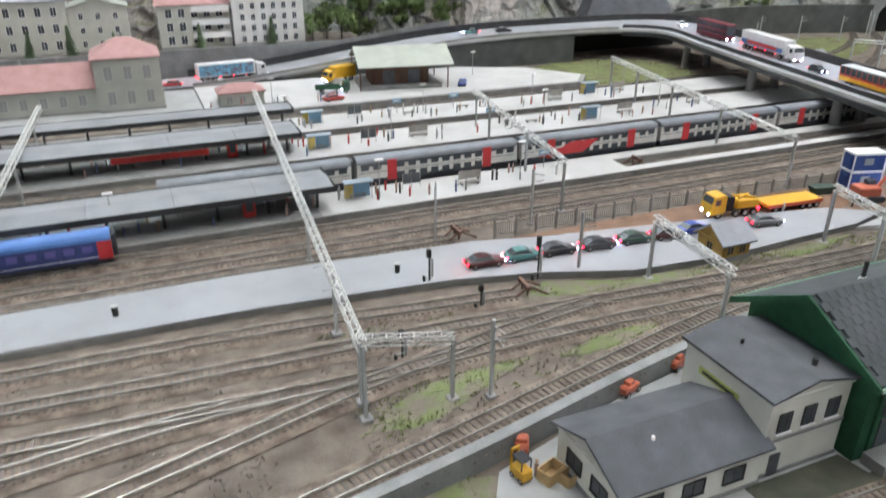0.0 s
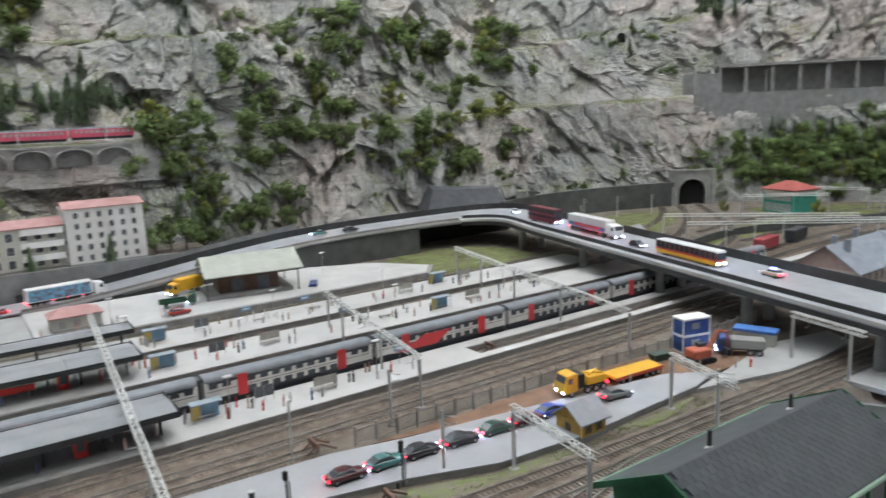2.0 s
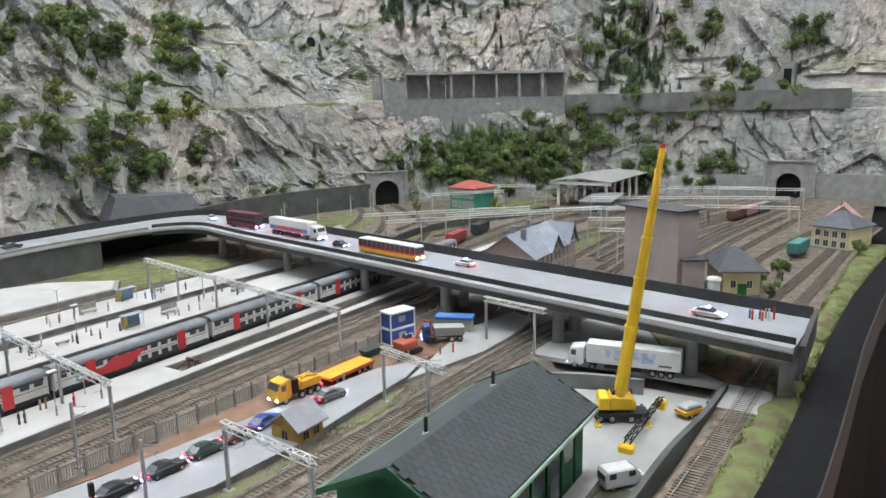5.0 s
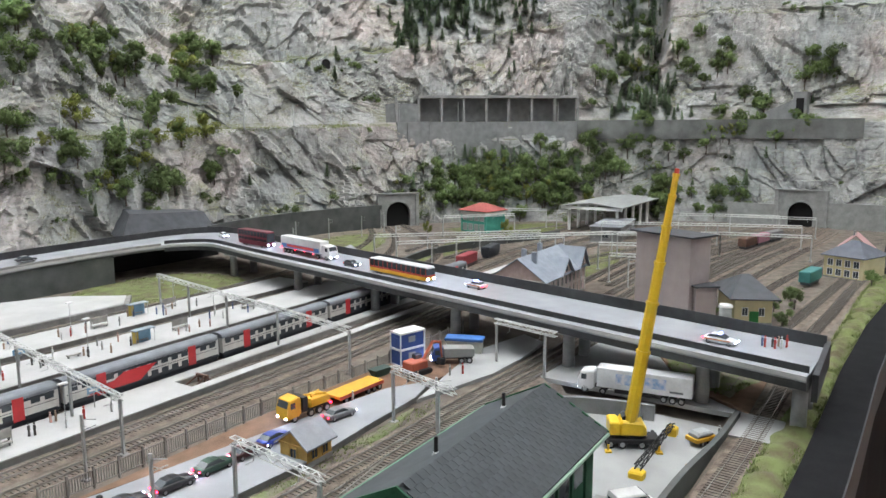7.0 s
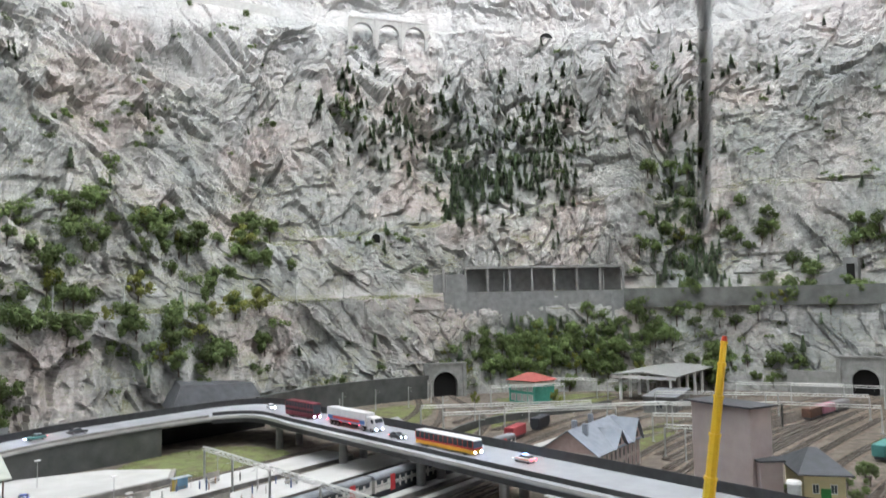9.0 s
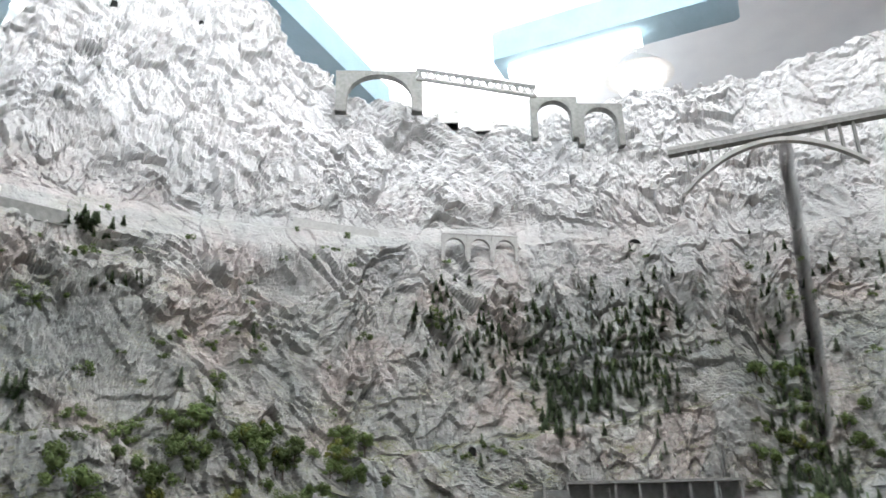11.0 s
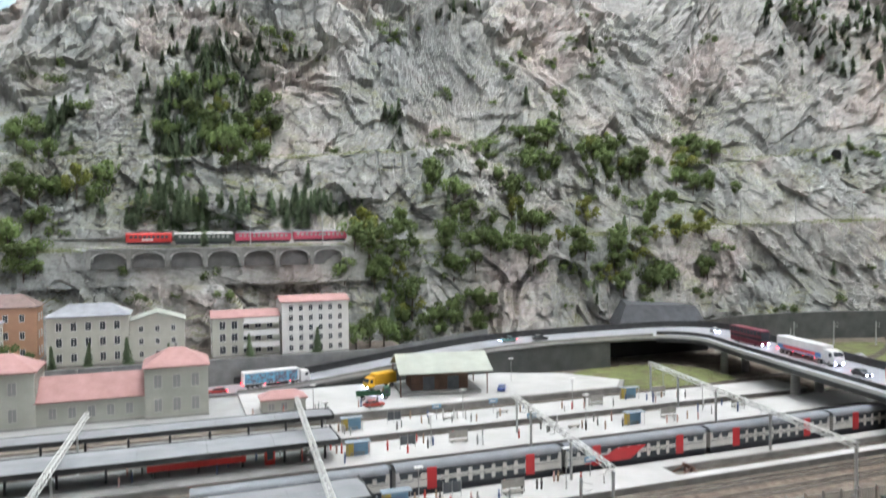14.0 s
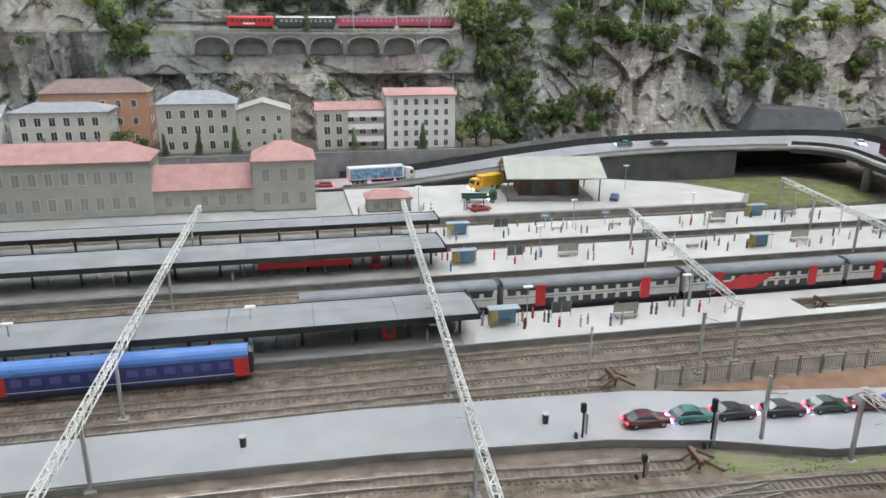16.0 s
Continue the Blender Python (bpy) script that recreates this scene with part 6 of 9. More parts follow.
# ---- platform furniture ----
ADBLUE = mat("blue_panel", (0.22, 0.38, 0.52), 0.4, (0.16, 0.3, 0.44), 400, 90, 0.5, 0)
ADYELLOW = mat("yellow_panel", (0.62, 0.48, 0.12), 0.5, (0.5, 0.36, 0.09), 400, 90, 0.5, 0)
BENCHGREY = mat("bench_grey", (0.38, 0.36, 0.33), 0.7, (0.26, 0.25, 0.23), 500, 90)
DARKPANEL = mat("dark_board", (0.12, 0.13, 0.14), 0.5, (0.07, 0.08, 0.09), 400, 80, 0.5, 0)
BOOTHRED = mat("red_paint", (0.55, 0.035, 0.03), 0.45, (0.42, 0.03, 0.025), 500, 70, 0.5, 0.02)
SHELTERROOF = mat("shelter_roof", (0.30, 0.36, 0.40), 0.35, (0.22, 0.27, 0.31), 400, 90, 0.5, 0)
PZ = 0.0122


def shelter(x, y):
    ob = thing("platform_shelter", "small glazed shelter with blue and yellow panels", "shelter", "platform shelters")
    part("yellow_panel", Geo().box(x - 0.021, x - 0.007, y + 0.006, y + 0.0075, PZ, PZ + 0.026), ADYELLOW, ob)
    part("blue_panel", Geo().box(x - 0.006, x + 0.021, y + 0.006, y + 0.0075, PZ, PZ + 0.026), ADBLUE, ob)
    part("roof", Geo().cbox(x - 0.024, x + 0.024, y - 0.009, y + 0.010, PZ + 0.0275, PZ + 0.0295, 0.0007), SHELTERROOF, ob)
    for dx in (-0.021, 0.021):
        for dy in (-0.007, 0.0068):
            part("post", Geo().rod((x + dx, y + dy, PZ), (x + dx, y + dy, PZ + 0.0278), 0.0006, 0.0006, 5), MAST, ob)
    part("seat", Geo().box(x - 0.014, x + 0.014, y + 0.001, y + 0.005, PZ + 0.005, PZ + 0.006).box(x - 0.012, x - 0.011, y + 0.002, y + 0.004, PZ, PZ + 0.005).box(x + 0.011, x + 0.012, y + 0.002, y + 0.004, PZ, PZ + 0.005), BENCHGREY, ob)


def bench_screen(x, y):
    ob = thing("bench_with_screen", "grey double bench with a tall back screen", "bench", "platform benches")
    part("screen", Geo().box(x - 0.02, x + 0.02, y, y + 0.001, PZ + 0.010, PZ + 0.024), BENCHGREY, ob)
    for dx in (-0.02, 0.02):
        part("post", Geo().rod((x + dx, y, PZ), (x + dx, y, PZ + 0.025), 0.0007, 0.0007, 5), MAST, ob)
    for s in (-1, 1):
        part("seat", Geo().box(x - 0.018, x + 0.018, y + s * 0.004 - 0.0025, y + s * 0.004 + 0.0025, PZ + 0.0045, PZ + 0.0058), BENCHGREY, ob)
        for dx in (-0.0145, 0.0145):
            part("leg", Geo().box(x + dx - 0.0005, x + dx + 0.0005, y + s * 0.004 - 0.002, y + s * 0.004 + 0.002, PZ, PZ + 0.0045), MAST, ob)


def board(x, y, w=0.014):
    ob = thing("poster_board", "dark double poster board on thin posts", "poster board", "platform poster boards")
    for dx in (-w - 0.001, 0.001):
        part("panel", Geo().box(x + dx, x + dx + w, y, y + 0.0012, PZ + 0.008, PZ + 0.026), DARKPANEL, ob)
    for dx in (-w - 0.0015, 0, w + 0.0015):
        part("post", Geo().rod((x + dx, y + 0.0006, PZ), (x + dx, y + 0.0006, PZ + 0.027), 0.0006, 0.0006, 5), MAST, ob)


def low_bench(x, y):
    ob = thing("planter_bench", "low grey bench on the platform", "bench", "low benches")
    part("seat", Geo().cbox(x - 0.013, x + 0.013, y - 0.004, y + 0.004, PZ + 0.0045, PZ + 0.007, 0.0006), BENCHGREY, ob)
    for dx in (-0.01, 0.01):
        part("leg", Geo().box(x + dx - 0.001, x + dx + 0.001, y - 0.003, y + 0.003, PZ, PZ + 0.0045), MAST, ob)


def sign(x, y, z=PZ):
    ob = thing("platform_sign", "blue platform sign on a pole with an illegible face", "sign", "platform signs")
    part("post", Geo().rod((x, y, z), (x, y, z + 0.034), 0.0008, 0.0008, 5), MAST, ob)
    part("face", Geo().box(x - 0.011, x + 0.011, y - 0.001, y, z + 0.024, z + 0.034), ADBLUE, ob)
    part("letter_bar", Geo().box(x - 0.008, x + 0.006, y - 0.0016, y - 0.0011, z + 0.0275, z + 0.0305), WHITE, ob)


def lamp_post(x, y, z=PZ, h=0.062):
    ob = thing("lamp_post", "slim grey lamp post with a flat head", "lamp post", "platform lamp posts")
    part("pole", Geo().rod((x, y, z), (x, y, z + h), 0.0009, 0.0007, 6), MAST, ob)
    part("head", Geo().cbox(x - 0.007, x + 0.007, y - 0.003, y + 0.003, z + h, z + h + 0.0025, 0.0006), WHITE, ob)


def booth(x, y):
    ob = thing("telephone_booth", "bright red telephone booth under the canopy", "booth", "red booths")
    part("body", Geo().cbox(x - 0.009, x + 0.009, y - 0.008, y + 0.008, PZ, PZ + 0.029, 0.001), BOOTHRED, ob)
    part("door_glass", Geo().box(x - 0.0055, x + 0.0055, y - 0.0087, y - 0.0082, PZ + 0.010, PZ + 0.025), WINDOW, ob)


for p in ((0.262, 1.020), (0.270, 1.300), (0.880, 1.290), (0.300, 1.480), (1.015, 1.50)):
    shelter(*p)
for p in ((0.455, 1.012), (0.478, 1.310), (0.985, 1.310), (0.90, 1.475), (1.10, 1.50), (1.2, 1.33)):
    bench_screen(*p)
for p in ((0.358, 1.032), (0.372, 1.31), (0.40, 1.50), (0.115, 1.03), (0.0, 1.32)):
    board(*p)
for p in ((0.70, 1.33), (0.745, 1.315), (0.66, 1.49), (0.52, 1.48)):
    low_bench(*p)
for p in ((0.615, 1.040), (0.66, 1.345), (0.64, 1.50), (0.50, 1.50)):
    sign(*p)
for p in ((0.295, 1.010), (0.552, 1.012), (0.42, 1.31), (0.79, 1.34), (1.10, 1.335), (0.245, 1.49), (0.56, 1.49), (0.85, 1.50), (1.13, 1.52), (-0.1, 1.01), (-0.4, 1.01)):
    lamp_post(*p)
lamp_post(0.83, 1.80, 0.0155)
lamp_post(0.25, 1.66, 0.0155)
booth(0.088, 1.010)
booth(0.108, 1.315)
# long red display panels below the second canopy
pan = thing("red_panel", "long red advertising panel under the canopy", "panel")
part("face", Geo().box(-0.10, 0.065, 1.300, 1.302, 0.026, 0.037), BOOTHRED, pan)
for x in (-0.09, -0.02, 0.055):
    part("post", Geo().rod((x, 1.3025, PZ), (x, 1.3025, 0.05), 0.0008, 0.0008, 5), MAST, pan)

# tiny painted figures, as plain pegs
PEGS = [mat("peg_" + n, c, 0.7, tuple(v * 0.7 for v in c), 500, 200, 0.5, 0) for n, c in (("white", (0.6, 0.6, 0.58)), ("red", (0.5, 0.06, 0.05)), ("blue", (0.13, 0.17, 0.3)), ("dark", (0.11, 0.105, 0.1)), ("tan", (0.42, 0.3, 0.22)), ("rose", (0.55, 0.36, 0.32)), ("grey", (0.3, 0.31, 0.3)))]


def peg_mesh(material):
    g = Geo().rod((0, 0, 0), (0, 0, 0.0085), 0.0019, 0.0014, 6).rod((0, 0, 0.0085), (0, 0, 0.0145), 0.0023, 0.0017, 6)
    g.ball((0, 0, 0.0173), 0.0018, 6)
    return g.mesh("figurine", material)


PEGM = [peg_mesh(m) for m in PEGS]


def figurine(x, y, z=PZ, lie=False):
    ob = new("figurine", rnd.choice(PEGM))
    ob.location, ob.scale = (x, y, z), (1, 1, rnd.uniform(0.85, 1.1))
    ob.rotation_euler = (0, 0, rnd.uniform(0, 6.28))
    return tagged(ob, "tiny painted figurine standing on the ground", "figurine", "figurines")


for x0, x1, y0, y1, n in ((0.23, 0.62, 0.985, 1.045, 26), (0.22, 1.25, 1.265, 1.36, 44), (0.26, 1.15, 1.445, 1.53, 44), (-0.5, 0.2, 0.985, 1.045, 22), (-0.5, 0.2, 1.27, 1.36, 22)):
    for _ in range(n):
        cx = rnd.uniform(x0, x1)
        figurine(cx, rnd.uniform(y0, y1))
for _ in range(12):
    figurine(rnd.uniform(0.1, 0.45), rnd.uniform(1.64, 1.70), 0.0155)
for x, y, z in ((1.223, 0.165, 0.0922), (1.231, 0.155, 0.0922), (1.222, 0.15, 0.0922), (1.238, 0.147, 0.0922), (1.227, 0.141, 0.0922), (1.24, 0.135, 0.0922), (1.23, 0.17, 0.0922), (0.93, 0.72, 0.0062), (0.985, 0.70, 0.0062), (1.0, 0.69, 0.0062), (0.86, 0.722, 0.0062), (1.07, 0.64, 0.0066), (1.05, 0.655, 0.0066), (0.925, 0.21, -0.0155), (1.08, 0.20, -0.0155), (0.676, 0.226, -0.0155), (0.228, 0.384, -0.0155)):
    figurine(x, y, z)


# ---- buildings ----
def windows(parent, m, x0, x1, z0, z1, nx, nz, w, h, glassmat=WINDOW, frame_mat=WHITE, depth=0.0012):
    """A grid of framed windows on the plane y = 0 of the pose m (front towards -y)."""
    w, h = w * 1.15, h * 1.1
    pm = Geo().box(-w / 2, w / 2, -0.0003, 0.0003, 0, h).mesh("pane", glassmat)
    f = 0.0011
    g = Geo().box(-w / 2 - f, w / 2 + f, -depth, 0, h, h + f).box(-w / 2 - f, w / 2 + f, -depth * 1.4, 0, -f, 0).box(-w / 2 - f, -w / 2, -depth, 0, 0, h).box(w / 2, w / 2 + f, -depth, 0, 0, h).box(-f * 0.3, f * 0.3, -depth * 0.7, -0.0004, 0, h)
    fm = g.mesh("window", frame_mat)
    for i in range(nx):
        for j in range(nz):
            x = x0 + (x1 - x0) * (i + 0.5) / nx
            z = z0 + (z1 - z0) * (j + 0.5) / nz - h / 2
            q = m @ Matrix.Translation((x, -0.0002, z))
            ob = part("window", fm, frame_mat, parent)
            ob.matrix_basis = q
            p = part("pane", pm, glassmat, ob)


def gable_roof(g, x0, x1, y0, y1, z, h, over=0.006, along="x", t=0.0025):
    if along == "x":
        ym = (y0 + y1) / 2
        k = h / (ym - y0)
        prof = [(y0 - over, z - over * k), (ym, z + h), (y1 + over, z - over * k), (y1 + over, z - over * k + t), (ym, z + h + t), (y0 - over, z - over * k + t)]
        g.extrude_x(prof[::-1], x0 - over, x1 + over)
    else:
        xm = (x0 + x1) / 2
        k = h / (xm - x0)
        prof = [(x0 - over, z - over * k), (xm, z + h), (x1 + over, z - over * k), (x1 + over, z - over * k + t), (xm, z + h + t), (x0 - over, z - over * k + t)]
        g.extrude_y(prof, y0 - over, y1 + over)
    return g


def hip_roof(g, x0, x1, y0, y1, z, h, over=0.005):
    x0, x1, y0, y1 = x0 - over, x1 + over, y0 - over, y1 + over
    ym, d = (y0 + y1) / 2, min((y1 - y0) / 2, (x1 - x0) / 2) * 0.85
    a, b = (x0 + d, ym, z + h), (x1 - d, ym, z + h)
    p = [(x0, y0, z), (x1, y0, z), (x1, y1, z), (x0, y1, z)]
    g.quad(p[0], p[1], b, a).quad(p[2], p[3], a, b).quad(p[1], p[2], b).quad(p[3], p[0], a)
    g.box(x0, x1, y0, y1, z - 0.003, z)
    return g


def house(name, label, m, w, d, h, z, wall, roofmat, roof="hip", rh=0.03, nx=4, nz=2, ww=0.008, wh=0.013, side_n=2, frame_mat=WHITE, chimneys=1, glassmat=WINDOW, over=0.005):
    """A block w wide (x), d deep (y, front at 0), with windows on its front and two ends."""
    ob = thing(name, label, "building")
    ob.matrix_world = m

    def own(nm, g, mt, lab=""):
        o = part(nm, g, mt, ob, lab)
        return o
    own("wall", Geo().box(0, w, 0, d, -0.004, h), wall)
    own("plinth", Geo().box(-0.0012, w + 0.0012, -0.0012, d + 0.0012, -0.004, 0.004), CONCRETE)
    own("cornice", Geo().box(-0.0015, w + 0.0015, -0.0015, d + 0.0015, h - 0.004, h - 0.0012), wall)
    g = Geo()
    if roof == "hip":
        hip_roof(g, 0, w, 0, d, h + 0.003, rh, over)
    elif roof == "gable_x":
        gable_roof(g, 0, w, 0, d, h, rh, over)
        own("gable_wall", Geo().extrude_x([(0, h), (d, h), (d / 2, h + rh - 0.0005)], 0.0002, w - 0.0002), wall)
    elif roof == "gable_y":
        gable_roof(g, 0, w, 0, d, h, rh, over, "y")
        own("gable_wall", Geo().extrude_y([(0, h), (w, h), (w / 2, h + rh - 0.0005)], 0.0002, d - 0.0002), wall)
    else:
        g.box(-over, w + over, -over, d + over, h, h + 0.004)
    own("roof", g, roofmat)
    I = Matrix.Identity(4)
    if nx:
        windows(ob, I, w * 0.06, w * 0.94, 0.004, h - 0.004, nx, nz, ww, wh, glassmat, frame_mat)
    if side_n:
        windows(ob, Matrix.Translation((0, d, 0)) @ Matrix.Rotation(radians(-90), 4, "Z"), d * 0.1, d * 0.9, 0.004, h - 0.004, side_n, nz, ww, wh, glassmat, frame_mat)
        windows(ob, Matrix.Translation((w, 0, 0)) @ Matrix.Rotation(radians(90), 4, "Z"), d * 0.1, d * 0.9, 0.004, h - 0.004, side_n, nz, ww, wh, glassmat, frame_mat)
    for k in range(chimneys):
        x = w * (k + 1) / (chimneys + 1)
        own("chimney", Geo().cbox(x - 0.003, x + 0.003, d * 0.55, d * 0.55 + 0.006, h + rh * 0.5, h + rh + 0.012, 0.0008), CONCRETE)
    return ob


def at(x, y, z=0.0, deg=0.0):
    return Matrix.Translation((x, y, z)) @ Matrix.Rotation(radians(deg), 4, "Z")


def on_line(p, q, z=0.0):
    """Pose at p whose x axis points to q."""
    return at(p[0], p[1], z, math.degrees(math.atan2(q[1] - p[1], q[0] - p[0])))


# station: tall wing, low middle, tower wing
STF = mat("station_frame", (0.56, 0.55, 0.5), 0.8)
house("station_wing", "long cream station wing with a pink tiled roof", at(-0.80, 1.775, 0.008), 0.455, 0.13, 0.125, 0, STONEWALL, REDROOF, "hip", 0.035, 12, 2, 0.014, 0.026, 3, STF, 3, PALEWIN)
house("station_middle", "low cream station middle with a pink tiled roof", at(-0.345, 1.78, 0.008), 0.225, 0.115, 0.058, 0, STONEWALL, REDROOF, "gable_x", 0.045, 5, 1, 0.013, 0.022, 0, STF, 2, PALEWIN)
house("station_tower", "square cream station tower wing with a pink roof", at(-0.12, 1.765, 0.008), 0.14, 0.13, 0.118, 0, STONEWALL, REDROOF, "hip", 0.036, 3, 2, 0.014, 0.027, 2, STF, 1, PALEWIN)
house("kiosk", "small station kiosk with a pink roof", at(0.136, 1.685, 0.0155), 0.10, 0.055, 0.030, 0, STONEWALL, REDROOF, "hip", 0.016, 3, 1, 0.012, 0.015, 1, STF, 0, PALEWIN)
# goods shed
gs = thing("goods_shed", "brown timber goods shed with a wide pale roof", "building")
gs.matrix_world = at(0.498, 1.738, 0.0155, -9)
part("wall", Geo().box(0.02, 0.17, 0.012, 0.11, 0, 0.064), BROWNWOOD, gs)
part("loading_platform", Geo().box(-0.01, 0.20, -0.012, 0.125, 0, 0.009), CONCRETE, gs)
part("gable_wall", Geo().extrude_x([(0.012, 0.064), (0.11, 0.064), (0.061, 0.086)], 0.021, 0.169), BROWNWOOD, gs)
part("roof", gable_roof(Geo(), 0.0, 0.21, -0.012, 0.135, 0.066, 0.030, 0.018), LIGHTROOF, gs)
for k in range(14):
    part("batten", Geo().box(0.024 + k * 0.0105, 0.0255 + k * 0.0105, 0.0105, 0.0122, 0.009, 0.064), BROWNWOOD, gs)
for x in (-0.012, 0.215):
    for y in (-0.016, 0.138):
        part("post", Geo().rod((x, y, 0), (x, y, 0.063), 0.0016, 0.0016, 6), BROWNWOOD, gs)
for x in (0.05, 0.115):
    part("sliding_door", Geo().box(x, x + 0.03, 0.008, 0.0108, 0.009, 0.044), DARKPANEL, gs)
# hillside town
BEIGE = mat("beige_plaster", (0.54, 0.545, 0.485), 0.85, (0.43, 0.435, 0.385), 500, 40, 0.6, 0.05)
OFFWHITE = mat("offwhite_plaster", (0.68, 0.68, 0.66), 0.85, (0.56, 0.56, 0.54), 500, 40, 0.6, 0.05)
PEACH = mat("peach_plaster", (0.55, 0.33, 0.22), 0.85, (0.43, 0.26, 0.18), 500, 40, 0.6, 0.05)
GREYROOF = mat("grey_tile_roof", (0.32, 0.33, 0.36), 0.8, (0.24, 0.25, 0.27), 600, 60, 0.5, 0.15)
BROWNROOF = mat("brown_tile_roof", (0.27, 0.2, 0.18), 0.85, (0.19, 0.14, 0.13), 600, 60, 0.5, 0.15)
TZ = 0.078
house("apartment_house", "tall white four-storey house with a pink roof", at(0.243, 2.13, TZ), 0.20, 0.12, 0.155, 0, OFFWHITE, REDROOF, "gable_x", 0.014, 6, 5, 0.010, 0.015, 3, WHITE, 2, WINDOW)
house("apartment_house", "grey-white apartment house with balconies and a pink roof", at(0.048, 2.15, TZ), 0.19, 0.10, 0.115, 0, BEIGE, REDROOF, "gable_x", 0.016, 5, 3, 0.014, 0.02, 2, WHITE, 1, WINDOW)
for zz in (0.03, 0.065, 0.10):
    bal = thing("balcony", "row of white balconies on the house front", "balcony", "balconies")
    part("slab", Geo().box(0.135, 0.236, 2.136, 2.1495, TZ + zz - 0.004, TZ + zz), WHITE, bal)
    part("railing", Geo().box(0.135, 0.236, 2.136, 2.137, TZ + zz, TZ + zz + 0.012), WHITE, bal)
house("apartment_house", "grey three-storey house with a hipped grey roof", at(-0.378, 2.16, TZ), 0.205, 0.12, 0.135, 0, BEIGE, GREYROOF, "hip", 0.03, 5, 3, 0.012, 0.02, 3, WHITE, 0, WINDOW)
house("apartment_house", "cream gabled house with small windows", at(-0.172, 2.17, TZ), 0.145, 0.12, 0.115, 0, BEIGE, LIGHTROOF, "gable_y", 0.022, 3, 3, 0.009, 0.014, 2, WHITE, 0, WINDOW)
house("apartment_house", "cream house with dark balcony bays and a grey roof", at(-0.74, 2.15, TZ), 0.24, 0.12, 0.12, 0, CREAM, GREYROOF, "hip", 0.02, 6, 3, 0.013, 0.02, 3, WHITE, 0, WINDOW)
house("apartment_house", "peach house with a brown hipped roof", at(-0.70, 2.29, TZ), 0.28, 0.10, 0.155, 0, PEACH, BROWNROOF, "hip", 0.035, 6, 3, 0.01, 0.018, 2, WHITE, 2, WINDOW)
house("apartment_house", "white chalet house with a grey roof", at(-0.98, 2.2, TZ), 0.20, 0.12, 0.10, 0, OFFWHITE, GREYROOF, "gable_x", 0.03, 5, 2, 0.012, 0.02, 2, WHITE, 1, WINDOW)
for x, y, h in ((-0.36, 2.125, 0.07), (-0.275, 2.125, 0.075), (-0.175, 2.125, 0.085), (-0.07, 2.13, 0.06), (0.15, 2.12, 0.075), (0.345, 2.118, 0.085)):
    plant(CONIFERS[rnd.randrange(3)], x, y, TZ, h, rnd, 0.85)
for x, y, h in ((-0.47, 2.13, 0.075), (-0.42, 2.14, 0.05), (0.47, 2.14, 0.08), (0.52, 2.17, 0.11), (0.56, 2.15, 0.09), (-0.55, 2.12, 0.05)):
    plant(TREES[rnd.randrange(5)], x, y, TZ if x < 0.6 else 0.05, h, rnd)

# ---- front yard: green shed, offices, hut ----
GREENPAINT = mat("dark_green_boards", (0.02, 0.10, 0.045), 0.7, (0.012, 0.06, 0.03), 500, 80, 0.5, 0.1)
SHINGLE = mat("dark_shingle", (0.068, 0.075, 0.08), 0.8, (0.04, 0.045, 0.048), 600, 40, 0.5, 0.1, 0, 0.12)
YZ = YARD_Z + 0.0045
sh = thing("engine_shed", "large dark green timber shed with a slate shingle roof", "building")
X0, X1, Y0, Y1, EZ, RZ = 0.493, 0.797, 0.277, 0.445, 0.078, 0.120
YM = 0.361
part("wall", Geo().box(X0 + 0.006, X1 - 0.006, Y0 + 0.012, Y1 - 0.012, YZ, EZ), GREENPAINT, sh)
part("gable_wall", Geo().extrude_x([(Y0 + 0.012, EZ), (Y1 - 0.012, EZ), (YM, RZ - 0.006)], X0 + 0.0062, X1 - 0.0062), GREENPAINT, sh)
sl = (RZ - EZ + 0.004) / (YM - Y0)
part("roof", Geo().extrude_x([(Y0, EZ - 0.004), (YM, RZ - 0.0025), (Y1, EZ - 0.004), (Y1, EZ - 0.0015), (YM, RZ), (Y0, EZ - 0.0015)][::-1], X0 - 0.006, X1 + 0.006), SHINGLE, sh)
part("barge_board", Geo().extrude_x([(Y0 - 0.002, EZ - 0.008), (YM, RZ - 0.005), (Y1 + 0.002, EZ - 0.008), (Y1 + 0.002, EZ - 0.001), (YM, RZ + 0.002), (Y0 - 0.002, EZ - 0.001)][::-1], X0 - 0.0085, X0 - 0.0062), GREENPAINT, sh)
part("barge_board", Geo().extrude_x([(Y0 - 0.002, EZ - 0.008), (YM, RZ - 0.005), (Y1 + 0.002, EZ - 0.008), (Y1 + 0.002, EZ - 0.001), (YM, RZ + 0.002), (Y0 - 0.002, EZ - 0.001)][::-1], X1 + 0.0062, X1 + 0.0085), GREENPAINT, sh)
part("gutter", Geo().box(X0 - 0.006, X1 + 0.006, Y0 - 0.0035, Y0 - 0.0005, EZ - 0.006, EZ - 0.0025), mat("pale_green_gutter", (0.35, 0.5, 0.4), 0.5), sh)
part("gutter", Geo().box(X0 - 0.006, X1 + 0.006, Y1 + 0.0005, Y1 + 0.0035, EZ - 0.006, EZ - 0.0025), mat("green_gutter", (0.1, 0.22, 0.14), 0.5), sh)
part("ridge_cap", Geo().rod((X0 - 0.006, YM, RZ + 0.0002), (X1 + 0.006, YM, RZ + 0.0002), 0.0018, 0.0018, 6), SHINGLE, sh)
